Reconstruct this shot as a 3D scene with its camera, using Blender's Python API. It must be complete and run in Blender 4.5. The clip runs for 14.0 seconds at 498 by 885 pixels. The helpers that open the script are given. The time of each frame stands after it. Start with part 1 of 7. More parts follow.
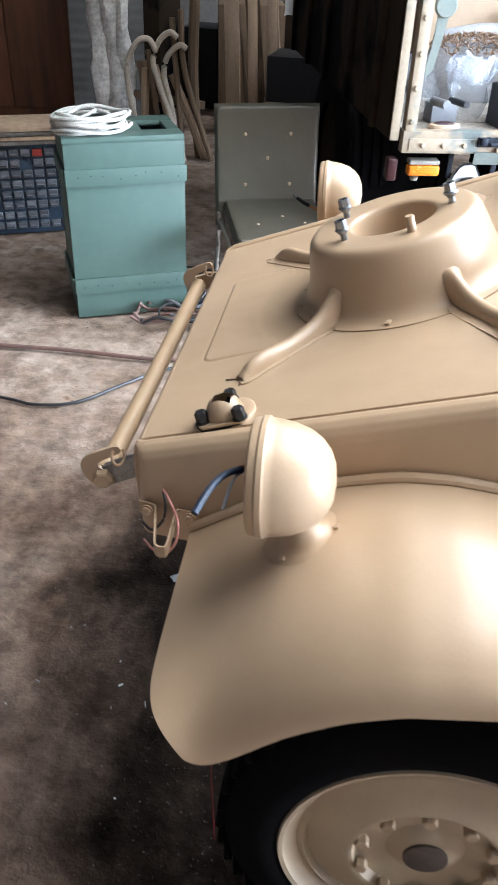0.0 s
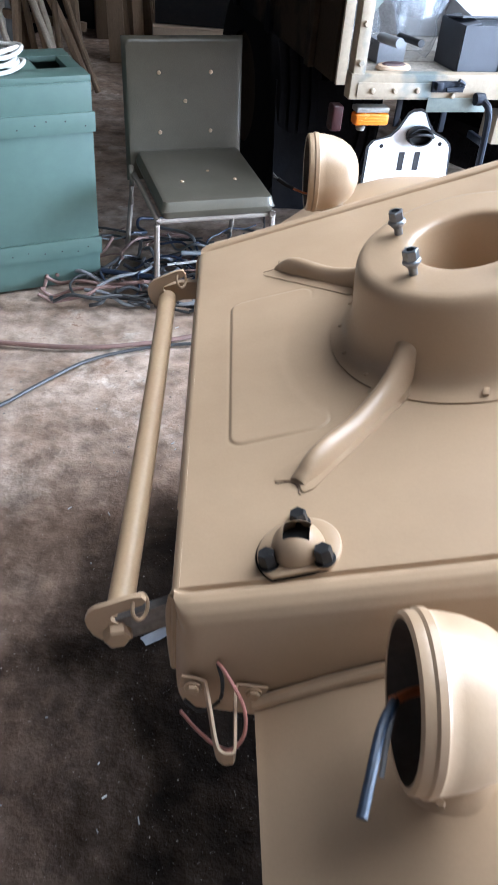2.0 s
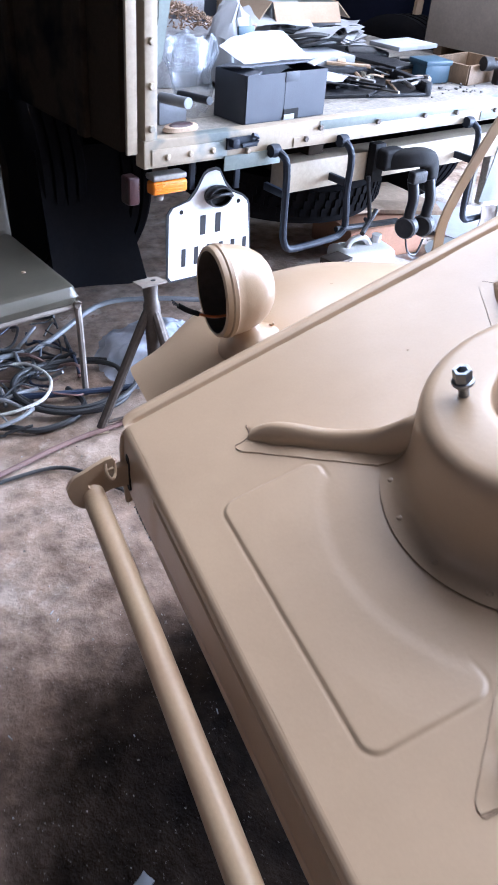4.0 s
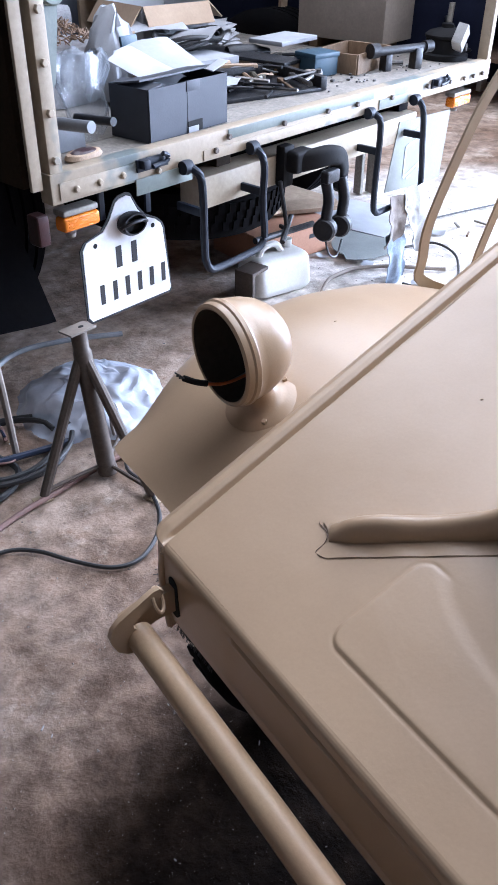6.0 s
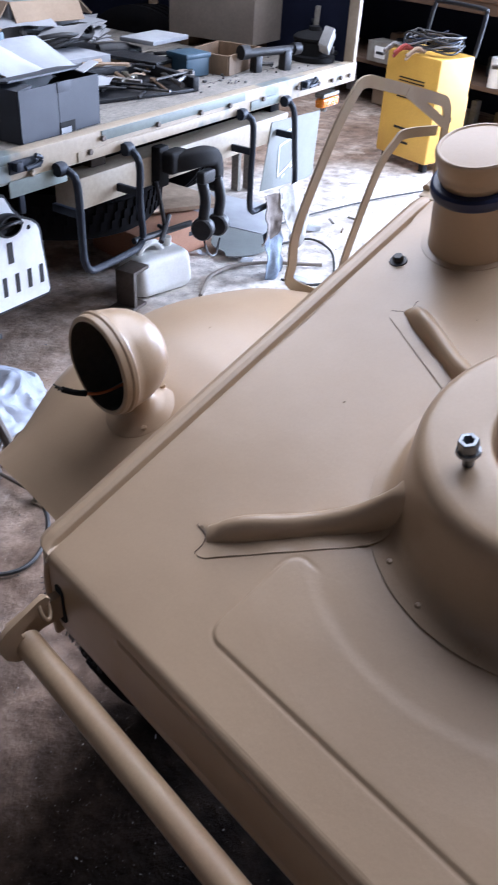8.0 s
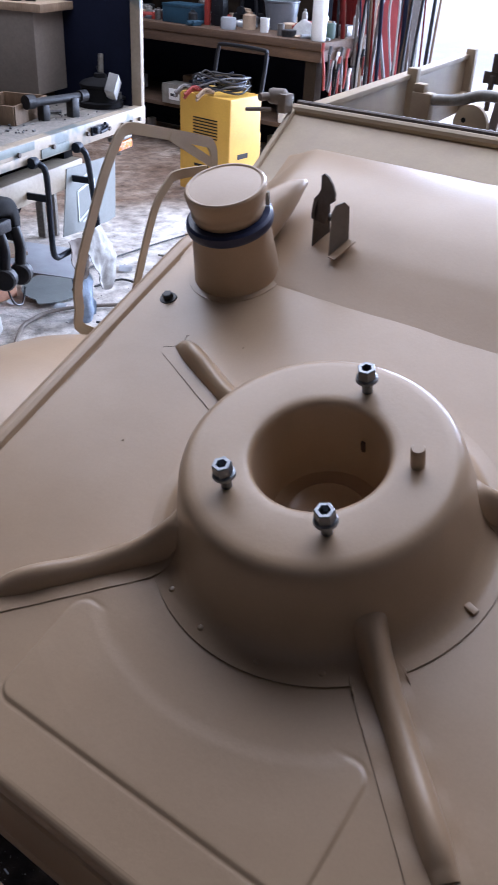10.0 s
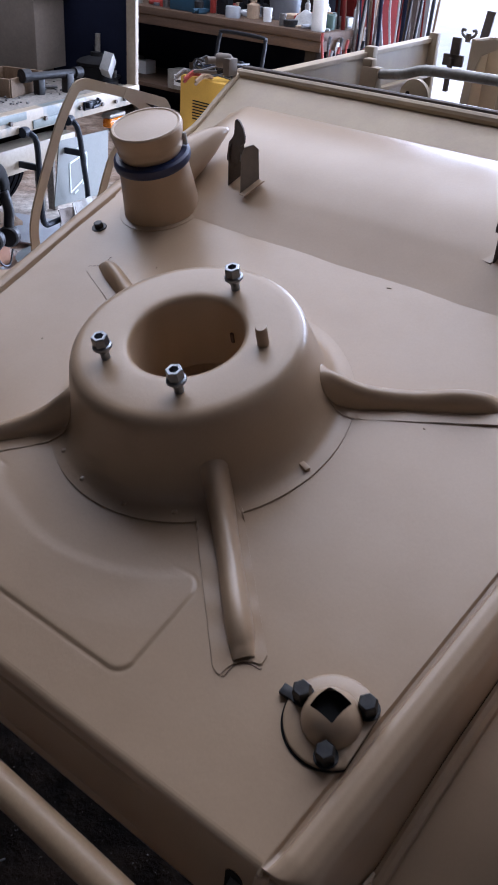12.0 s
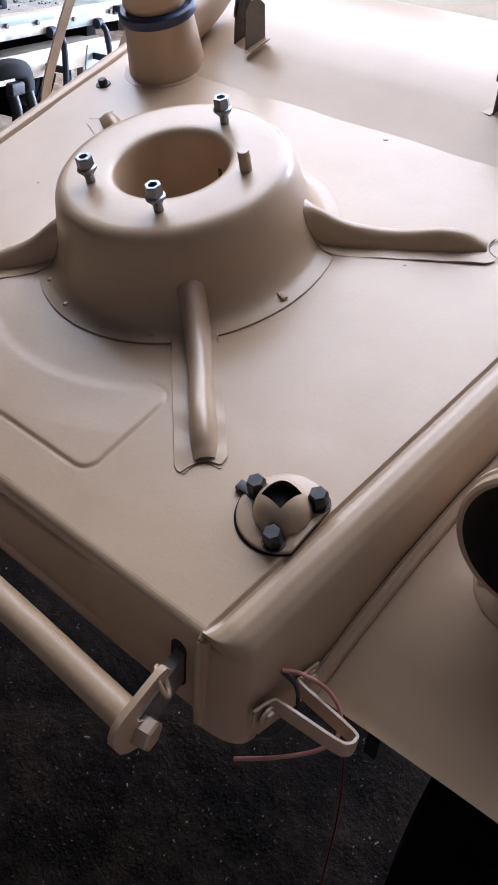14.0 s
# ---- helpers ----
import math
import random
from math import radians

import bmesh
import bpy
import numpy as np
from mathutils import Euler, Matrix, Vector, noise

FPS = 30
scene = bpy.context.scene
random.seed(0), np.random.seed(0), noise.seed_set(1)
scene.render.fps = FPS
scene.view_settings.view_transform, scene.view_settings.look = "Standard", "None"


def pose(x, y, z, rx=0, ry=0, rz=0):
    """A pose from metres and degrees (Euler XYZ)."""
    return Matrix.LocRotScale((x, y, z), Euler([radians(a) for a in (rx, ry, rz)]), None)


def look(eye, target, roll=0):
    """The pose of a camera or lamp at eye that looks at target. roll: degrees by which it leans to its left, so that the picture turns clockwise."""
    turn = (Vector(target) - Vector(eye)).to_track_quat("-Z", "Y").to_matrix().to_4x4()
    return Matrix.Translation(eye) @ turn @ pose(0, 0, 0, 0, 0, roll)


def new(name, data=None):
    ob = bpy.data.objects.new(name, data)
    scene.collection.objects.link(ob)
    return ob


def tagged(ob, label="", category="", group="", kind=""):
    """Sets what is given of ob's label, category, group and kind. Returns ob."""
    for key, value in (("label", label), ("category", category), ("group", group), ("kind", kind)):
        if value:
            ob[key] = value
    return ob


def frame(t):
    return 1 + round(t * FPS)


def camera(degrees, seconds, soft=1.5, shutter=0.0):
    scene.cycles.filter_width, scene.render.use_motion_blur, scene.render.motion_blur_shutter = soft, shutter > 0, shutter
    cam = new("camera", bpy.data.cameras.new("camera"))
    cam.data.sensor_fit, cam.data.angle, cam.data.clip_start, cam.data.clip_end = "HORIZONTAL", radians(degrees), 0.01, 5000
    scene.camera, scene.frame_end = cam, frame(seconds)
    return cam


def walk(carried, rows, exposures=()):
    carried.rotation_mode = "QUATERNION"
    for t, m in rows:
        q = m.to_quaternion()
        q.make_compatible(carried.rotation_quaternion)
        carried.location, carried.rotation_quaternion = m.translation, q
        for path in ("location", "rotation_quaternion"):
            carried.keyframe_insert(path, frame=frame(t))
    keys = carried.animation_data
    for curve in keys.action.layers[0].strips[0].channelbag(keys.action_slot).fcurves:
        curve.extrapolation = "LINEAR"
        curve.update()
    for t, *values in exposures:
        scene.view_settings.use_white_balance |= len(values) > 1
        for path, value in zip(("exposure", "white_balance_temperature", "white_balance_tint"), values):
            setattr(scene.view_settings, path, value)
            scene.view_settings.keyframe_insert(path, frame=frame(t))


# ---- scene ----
cam = camera(34.14, 14.0, 1.6, 0.4)
PATH = [
    (0, (-0.0337, -1.4201, 1.5365), (-0.2437, 0.2313, 0.4280), 1.61),
    (0.5, (-0.1370, -1.3199, 1.5091), (-0.3543, 0.3259, 0.3937), 1.27),
    (1, (-0.2679, -1.2379, 1.5033), (-0.2615, 0.3432, 0.2785), 2.60),
    (1.5, (-0.2910, -1.1159, 1.5039), (-0.2064, 0.4423, 0.2529), 4.34),
    (2, (-0.3012, -0.9992, 1.5215), (-0.2053, 0.5637, 0.2772), 4.61),
    (2.5, (-0.3906, -0.8983, 1.5303), (-0.0291, 0.6601, 0.3299), 4.79),
    (3, (-0.5573, -0.7775, 1.5349), (0.0642, 0.7155, 0.3582), 3.69),
    (3.5, (-0.5762, -0.6482, 1.5286), (0.1010, 0.8300, 0.3639), 4.84),
    (4, (-0.5693, -0.5197, 1.5087), (0.1156, 0.9571, 0.3470), 3.89),
    (4.2, (-0.5924, -0.4674, 1.5066), (0.1586, 0.9840, 0.3536), 3.90),
    (6.5, (-0.6523, -0.2058, 1.4818), (0.2819, 1.1226, 0.3145), 0.49),
    (7, (-0.6621, -0.2046, 1.4879), (0.3045, 1.0832, 0.3016), 1.28),
    (7.5, (-0.6551, -0.2310, 1.5036), (0.3833, 0.9955, 0.3130), 2.54),
    (8, (-0.6491, -0.2536, 1.5283), (0.4734, 0.9212, 0.3621), 3.34),
    (8.5, (-0.6316, -0.2759, 1.5496), (0.5966, 0.8453, 0.4386), 3.60),
    (9, (-0.6144, -0.2907, 1.5513), (0.6870, 0.7691, 0.4636), 3.67),
    (9.2, (-0.6042, -0.2983, 1.5515), (0.7150, 0.7428, 0.4672), 3.23),
    (11.3, (-0.6011, -0.4925, 1.5427), (0.8629, 0.3365, 0.4613), 4.55),
    (11.5, (-0.6195, -0.5315, 1.5434), (0.8074, 0.3545, 0.4576), 4.07),
    (12, (-0.6719, -0.6004, 1.5255), (0.7021, 0.3656, 0.4396), 4.49),
    (12.5, (-0.6926, -0.6467, 1.4942), (0.6568, 0.3520, 0.4072), 5.45),
    (13, (-0.6992, -0.6858, 1.4531), (0.6370, 0.3174, 0.3540), 5.81),
    (13.5, (-0.6953, -0.7073, 1.4315), (0.6043, 0.2778, 0.2735), 5.75),
    (14, (-0.6988, -0.7213, 1.4147), (0.5772, 0.2561, 0.2245), 5.60),
]
walk(cam, [(t, look(eye, target, roll)) for t, eye, target, roll in PATH],
     [(0, 1.83, 5650, 9), (1.2, 1.97, 5600, 9), (2.0, 1.64, 5350, 10), (3.0, 1.70, 5080, 13), (4.2, 1.41, 5150, 17), (6.5, 0.88, 5310, 17), (9.0, 0.44, 5300, 19), (11.5, -0.08, 5310, 21), (12.5, 0.26, 5310, 19), (14.0, 0.96, 5360, 18)])

# ---- world and light ----
world = bpy.data.worlds.new("world")
scene.world = world
world.use_nodes = True
wn = world.node_tree
sky = wn.nodes.new("ShaderNodeTexSky")
sky.sky_type = "NISHITA"
sky.sun_disc = False
sky.sun_elevation, sky.sun_rotation = radians(51), radians(73)
wn.links.new(sky.outputs[0], wn.nodes["Background"].inputs[0])
wn.nodes["Background"].inputs[1].default_value = 0.15


def lamp(name, kind, m, energy, colour, size=None):
    data = bpy.data.lights.new(name, kind)
    data.energy, data.color = energy, colour
    if kind == "AREA":
        data.shape, data.size, data.size_y = "RECTANGLE", *size
    else:
        data.angle = size
    ob = new(name, data)
    ob.matrix_world = m
    return ob


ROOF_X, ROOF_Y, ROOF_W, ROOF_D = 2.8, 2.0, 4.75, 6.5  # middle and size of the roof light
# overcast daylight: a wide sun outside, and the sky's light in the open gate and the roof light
lamp("sun", "SUN", look((20, 6, 26), (0, 0, 0)), 4.5, (1.0, 0.97, 0.93), radians(2))
lamp("gate_daylight", "AREA", look((6.95, 0.6, 1.7), (0.0, 0.2, 1.0)), 640, (0.79, 0.895, 1.0), (4.4, 3.0))
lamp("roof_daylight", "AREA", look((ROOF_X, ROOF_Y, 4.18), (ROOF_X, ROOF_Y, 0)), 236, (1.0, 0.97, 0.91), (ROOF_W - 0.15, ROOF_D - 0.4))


# ---- materials ----
def material(name, colour, rough=0.6, metal=0.0, second=None, scale=6.0, mix=0.5, grain=0.06, grain_scale=90.0, bump=0.15,
             bump_scale=120.0, coat=0.0, stretch=(1, 1, 1), island=0.0, wear=None, spec=0.5, alpha=None, transmission=0.0, emit=None, cover=0.5):
    """Principled paint, wood, metal and so on, with broad stains, fine grain and a fine relief."""
    m = bpy.data.materials.new(name)
    m.use_nodes = True
    t, b = m.node_tree, m.node_tree.nodes["Principled BSDF"]
    n, l = t.nodes, t.links
    co = n.new("ShaderNodeTexCoord")
    mp = n.new("ShaderNodeMapping")
    mp.inputs["Scale"].default_value = stretch
    l.new(co.outputs["Object"], mp.inputs[0])

    def tex(s, detail, rough_=0.6):
        x = n.new("ShaderNodeTexNoise")
        x.inputs["Scale"].default_value, x.inputs["Detail"].default_value, x.inputs["Roughness"].default_value = s, detail, rough_
        l.new(mp.outputs[0], x.inputs[0])
        return x

    def ramp(src, lo, hi):
        r = n.new("ShaderNodeMapRange")
        r.inputs[1].default_value, r.inputs[2].default_value = lo, hi
        l.new(src, r.inputs[0])
        return r.outputs[0]

    def blend(fac, a, c, mode="MIX"):
        x = n.new("ShaderNodeMix")
        x.data_type, x.blend_type = "RGBA", mode
        for i, v in ((0, fac), (6, a), (7, c)):
            if isinstance(v, (float, int)):
                x.inputs[i].default_value = v
            elif isinstance(v, tuple):
                x.inputs[i].default_value = (*v, 1)
            else:
                l.new(v, x.inputs[i])
        return x.outputs[2]

    broad, fine = tex(scale, 4), tex(grain_scale, 6, 0.7)
    second = second or tuple(c * 0.8 for c in colour)
    out = blend(ramp(broad.outputs[0], cover - 0.28 * mix, cover + 0.5 * mix), colour, second)
    out = blend(1.0, out, blend(ramp(fine.outputs[0], 0.3, 0.7), (1 - grain * 3,) * 3, (1 + grain,) * 3), "MULTIPLY")
    if wear:
        spots = tex(wear[1], 7, 0.75)
        out = blend(ramp(spots.outputs[0], wear[2], wear[2] + 0.06), out, wear[0])
    if island:
        oi = n.new("ShaderNodeObjectInfo")
        ge = n.new("ShaderNodeNewGeometry")
        ad = n.new("ShaderNodeMath")
        l.new(oi.outputs["Random"], ad.inputs[0]), l.new(ge.outputs["Random Per Island"], ad.inputs[1])
        fr = n.new("ShaderNodeMath")
        fr.operation = "FRACT"
        l.new(ad.outputs[0], fr.inputs[0])
        out = blend(1.0, out, blend(fr.outputs[0], (1 - island,) * 3, (1 + island * 0.4,) * 3), "MULTIPLY")
    l.new(out, b.inputs["Base Color"])
    rr = n.new("ShaderNodeMapRange")
    rr.inputs[3].default_value, rr.inputs[4].default_value = max(0.03, rough - 0.08), min(1, rough + 0.1)
    l.new(broad.outputs[0], rr.inputs[0]), l.new(rr.outputs[0], b.inputs["Roughness"])
    b.inputs["Metallic"].default_value = metal
    b.inputs["Specular IOR Level"].default_value = spec
    b.inputs["Coat Weight"].default_value, b.inputs["Coat Roughness"].default_value = coat, 0.25
    b.inputs["Transmission Weight"].default_value = transmission
    if alpha is not None:
        b.inputs["Alpha"].default_value = alpha
    if emit:
        b.inputs["Emission Color"].default_value, b.inputs["Emission Strength"].default_value = (*emit[:3], 1), emit[3]
    if bump:
        rel = tex(bump_scale, 5)
        bp = n.new("ShaderNodeBump")
        bp.inputs["Strength"].default_value, bp.inputs["Distance"].default_value = bump, 0.004
        l.new(rel.outputs[0], bp.inputs["Height"]), l.new(bp.outputs[0], b.inputs["Normal"])
    return m


TAN = material("tan_paint", (0.466, 0.330, 0.206), 0.37, 0, (0.42, 0.292, 0.180), 5, 0.6, 0.014, 300, 0.05, 160, coat=0.25, wear=((0.30, 0.205, 0.125), 75, 0.745))
TAN_DUST = material("dusty_tan_paint", (0.43, 0.335, 0.215), 0.6, 0, (0.37, 0.285, 0.205), 9, 0.5, 0.018, 160, 0.06, 120)
WELL = material("tan_inside", (0.40, 0.29, 0.18), 0.6, 0, (0.33, 0.23, 0.14), 12, 0.5, 0.04)
PRIMER = material("brown_primer", (0.13, 0.075, 0.05), 0.75, 0, (0.09, 0.055, 0.04), 8, 0.5, 0.08)
BLACK = material("black_rubber", (0.006, 0.006, 0.007), 0.75, 0, (0.010, 0.009, 0.009), 10, 0.5, 0.1, spec=0.2)
# darker than bare rubber: shade on the tyres put into the colour
TYRE = material("tyre_rubber", (0.0045, 0.0045, 0.0055), 0.9, 0, (0.008, 0.007, 0.007), 6, 0.5, 0.1, 60, 0.3, 40, spec=0.04)
DARKBOLT = material("blackened_steel", (0.035, 0.037, 0.042), 0.42, 0.6, (0.07, 0.065, 0.06), 60, 0.6, 0.1)
ZINC = material("zinc_plated_steel", (0.31, 0.33, 0.36), 0.36, 0.95, (0.23, 0.24, 0.26), 60, 0.5, 0.05)
STEEL = material("worn_steel", (0.30, 0.29, 0.28), 0.45, 0.8, (0.16, 0.13, 0.11), 25, 0.6, 0.1)
BLUEBAND = material("blue_rubber_band", (0.012, 0.02, 0.07), 0.4, 0, (0.02, 0.03, 0.09), 20, 0.5, 0.02)
GREEN = material("green_crate_paint", (0.083, 0.133, 0.111), 0.5, 0, (0.068, 0.111, 0.093), 4, 0.5, 0.025, 50, 0.12, 35, stretch=(0.5, 1, 0.6), wear=((0.07, 0.10, 0.085), 34, 0.70))
# darker copy of the crate green, with the inside's shade in it
GREEN_SHADE = material("crate_inside_green", (0.03, 0.06, 0.05), 0.8)
OLIVE = material("olive_vinyl", (0.096, 0.085, 0.062), 0.36, 0, (0.078, 0.069, 0.050), 7, 0.5, 0.04, 200, 0.2, 220)
GREYMETAL = material("grey_painted_tube", (0.30, 0.29, 0.26), 0.4, 0.2, (0.20, 0.17, 0.14), 20, 0.5, 0.08)
ROPE = material("white_rope", (0.66, 0.64, 0.59), 0.85, 0, (0.5, 0.48, 0.43), 30, 0.5, 0.15, 220, 0.5, 260)
WOOD = material("old_wood", (0.22, 0.145, 0.085), 0.75, 0, (0.13, 0.085, 0.05), 5, 0.6, 0.12, 60, 0.4, 60, stretch=(6, 6, 0.6), island=0.3)
PALEWOOD = material("pale_board", (0.54, 0.39, 0.26), 0.7, 0, (0.34, 0.24, 0.16), 4, 0.6, 0.1, 60, 0.3, 60, stretch=(5, 5, 0.6), island=0.25)
GREYWOOD = material("weathered_board", (0.27, 0.245, 0.21), 0.85, 0, (0.17, 0.15, 0.13), 5, 0.6, 0.15, 60, 0.4, 50, island=0.25)
BARK = material("birch_white_cloth", (0.84, 0.82, 0.78), 0.9, 0, (0.42, 0.39, 0.35), 9, 0.7, 0.15, 40, 0.4, 40)
DOORBROWN = material("brown_cupboard", (0.13, 0.045, 0.017), 0.5, 0, (0.03, 0.014, 0.008), 3, 0.6, 0.1, 40, 0.1, 60, stretch=(4, 4, 0.5))
CARD = material("cardboard", (0.36, 0.265, 0.18), 0.85, 0, (0.30, 0.215, 0.145), 5, 0.5, 0.04, 90, 0.1, 90, island=0.15)
GREYCARD = material("dark_grey_card", (0.030, 0.034, 0.045), 0.6, 0, (0.024, 0.027, 0.037), 6, 0.5, 0.03, 200, 0.1, 150)
PAPER = material("white_paper", (0.37, 0.38, 0.40), 0.8, 0, (0.27, 0.275, 0.29), 5, 0.5, 0.02, 100, 0.05, 60, island=0.12)
WHITE = material("white_plastic", (0.84, 0.84, 0.82), 0.4, 0, (0.74, 0.73, 0.70), 7, 0.5, 0.03)
INK = material("black_ink", (0.015, 0.016, 0.02), 0.5)
PLATE = material("white_plate_enamel", (0.80, 0.81, 0.82), 0.35, 0, (0.70, 0.70, 0.70), 12, 0.4, 0.02, 120, 0.03)
FILM = material("clear_plastic_film", (0.34, 0.375, 0.42), 0.24, 0, (0.27, 0.30, 0.345), 14, 0.5, 0.03, 60, 0.5, 26, spec=0.7, transmission=0.3, alpha=0.30)
SHEET = material("milky_plastic_sheet", (0.50, 0.54, 0.62), 0.42, 0, (0.38, 0.42, 0.50), 12, 0.6, 0.03, 60, 0.25, 30, spec=0.4, alpha=0.66)
TRUCK = material("truck_camouflage", (0.35, 0.285, 0.205), 0.5, 0, (0.12, 0.142, 0.138), 2.6, 0.08, 0.06, 60, 0.15, 50, wear=((0.16, 0.10, 0.07), 22, 0.69), cover=0.552)
# near-black for truck sides and gloomy corners, with their shade in the colour
SHADEDARK = material("dark_truck_side", (0.030, 0.021, 0.014), 0.85, 0, (0.0025, 0.003, 0.005), 2.0, 0.12, 0.08, spec=0.08)
CREAM = material("cream_chassis_paint", (0.42, 0.355, 0.26), 0.5, 0, (0.38, 0.32, 0.24), 5, 0.5, 0.06, 60, 0.1, 50, wear=((0.13, 0.085, 0.06), 16, 0.70))
LOOP = material("blue_black_tube_paint", (0.008, 0.012, 0.022), 0.5, 0, (0.018, 0.023, 0.034), 12, 0.5, 0.06, wear=((0.25, 0.22, 0.17), 40, 0.72), spec=0.25)
AMBER = material("amber_lens", (0.85, 0.26, 0.015), 0.25, 0, (0.75, 0.20, 0.01), 30, 0.5, 0.02, 60, 0.3, 300, transmission=0.15)
RED = material("red_lens", (0.028, 0.005, 0.006), 0.35, 0, (0.02, 0.004, 0.005), 30, 0.5, 0.02)
DULLRED = material("red_paint", (0.34, 0.045, 0.03), 0.5, 0, (0.22, 0.03, 0.025), 8, 0.5, 0.06)
REDCAB = material("dark_red_cabinet", (0.13, 0.014, 0.012), 0.85, 0, (0.08, 0.010, 0.009), 5, 0.5, 0.06, spec=0.1)
SIGN = material("pale_grey_sheet", (0.25, 0.265, 0.255), 0.35, 0, (0.20, 0.215, 0.205), 5, 0.5, 0.03)
SIGNLINE = material("pale_drawn_line", (0.72, 0.77, 0.75), 0.5)
YELLOW = material("yellow_charger_paint", (0.68, 0.40, 0.065), 0.4, 0, (0.58, 0.33, 0.055), 5, 0.5, 0.03)
BLUEBOX = material("blue_box", (0.022, 0.062, 0.10), 0.5, 0, (0.018, 0.048, 0.075), 9, 0.5, 0.04)
COPPER = material("reddish_cardboard", (0.42, 0.21, 0.12), 0.7, 0, (0.34, 0.17, 0.10), 5, 0.5, 0.05)
CASTIRON = material("dark_cast_iron", (0.007, 0.008, 0.012), 0.45, 0, (0.018, 0.017, 0.017), 30, 0.5, 0.12, 90, 0.4, 90, spec=0.35)
RAGBLUE = material("blue_grey_rag", (0.30, 0.36, 0.45), 0.9, 0, (0.16, 0.20, 0.27), 9, 0.6, 0.08, 120, 0.4, 90)
RAGBROWN = material("brown_grey_rag", (0.24, 0.205, 0.18), 0.9, 0, (0.13, 0.11, 0.10), 9, 0.6, 0.08, 120, 0.4, 90)
CLOTH = material("grey_rag", (0.29, 0.285, 0.29), 0.9, 0, (0.13, 0.13, 0.14), 10, 0.6, 0.1, 120, 0.4, 160)
HOSE = material("red_air_hose", (0.19, 0.105, 0.085), 0.6, 0, (0.14, 0.085, 0.07), 9, 0.5, 0.05)
CABLE = material("black_cable", (0.02, 0.02, 0.022), 0.5, 0, (0.035, 0.033, 0.03), 9, 0.5, 0.05)
GREYCABLE = material("pale_grey_cable", (0.25, 0.255, 0.265), 0.5, 0, (0.17, 0.17, 0.175), 9, 0.5, 0.05)
BLUECABLE = material("dark_blue_hose", (0.012, 0.020, 0.048), 0.45, 0, (0.02, 0.03, 0.055), 9, 0.5, 0.05)
PINKWIRE = material("pink_wire", (0.55, 0.24, 0.20), 0.45)
ORANGEWIRE = material("orange_wire", (0.62, 0.17, 0.05), 0.45)
BLUETAPE = material("blue_tape", (0.005, 0.010, 0.024), 0.5, 0, (0.015, 0.034, 0.066), 80, 0.5, 0.05)
NUTS = material("brown_shells", (0.30, 0.20, 0.13), 0.75, 0, (0.20, 0.125, 0.08), 30, 0.5, 0.1, island=0.4)
TOOLS = material("oily_tool_steel", (0.10, 0.10, 0.105), 0.4, 0.7, (0.20, 0.19, 0.18), 30, 0.5, 0.1, island=0.5)
DRAWER = material("grey_plastic_drawer", (0.17, 0.18, 0.20), 0.35, 0, (0.13, 0.135, 0.15), 8, 0.5, 0.04, island=0.35)
DRAWERFRAME = material("blue_plastic_cabinet", (0.035, 0.06, 0.095), 0.4, 0, (0.03, 0.05, 0.075), 7, 0.5, 0.04)
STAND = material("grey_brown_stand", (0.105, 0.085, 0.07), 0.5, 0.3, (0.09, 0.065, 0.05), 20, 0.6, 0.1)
GREYGREEN = material("grey_green_paint", (0.16, 0.185, 0.165), 0.5, 0, (0.11, 0.13, 0.12), 8, 0.5, 0.05, wear=((0.30, 0.25, 0.18), 30, 0.70))
# navy stands for blue haze over deep shade, put into the colour
NAVYSHADE = material("navy_paint", (0.011, 0.014, 0.034), 0.7, 0, (0.007, 0.009, 0.022), 3, 0.5, 0.06, spec=0.15)
WALL = material("dark_plaster_wall", (0.14, 0.127, 0.115), 0.9, 0, (0.075, 0.067, 0.06), 1.6, 0.6, 0.1, 30, 0.3, 25)
ROOF = material("dark_boards", (0.06, 0.05, 0.04), 0.9, 0, (0.03, 0.026, 0.022), 2, 0.6, 0.1, 40, 0.3, 30)
EARTH = material("pale_yard", (0.62, 0.60, 0.56), 0.9, 0, (0.55, 0.53, 0.49), 2, 0.5, 0.1, 40, 0.3, 30)
GLARE = material("white_sky", (0.8, 0.8, 0.8), 1.0, bump=0, emit=(0.97, 0.98, 1.0, 6.0))
BENCHWOOD = material("dark_bench_wood", (0.12, 0.07, 0.04), 0.7, 0, (0.07, 0.042, 0.026), 5, 0.6, 0.12, 60, 0.3, 60, stretch=(6, 0.6, 6))
# flat black for openings and undersides: their shade put into the colour
SHADE_GAP = material("dark_gap", (0.006, 0.006, 0.006), 0.9)
SHIRT = material("pale_canvas", (0.48, 0.47, 0.45), 0.9, 0, (0.36, 0.35, 0.33), 8, 0.6, 0.08)
CANE = material("cream_tube_paint", (0.62, 0.55, 0.44), 0.5, 0, (0.45, 0.37, 0.27), 14, 0.6, 0.08)
CHEST = material("grey_tan_board", (0.25, 0.21, 0.175), 0.7, 0, (0.20, 0.165, 0.135), 4, 0.5, 0.05, 80, 0.1, 80)
BARPAINT = material("rubbed_tan_paint", (0.46, 0.322, 0.188), 0.45, 0, (0.44, 0.292, 0.172), 9, 0.35, 0.03, 200, 0.06, 160)
GRIT = material("pale_grit", (0.36, 0.31, 0.265), 0.9, 0, (0.22, 0.18, 0.15), 20, 0.5, 0.1, island=0.5)
PANEL = material("dull_grey_panel", (0.15, 0.15, 0.145), 0.7, 0, (0.09, 0.088, 0.085), 4, 0.6, 0.06)
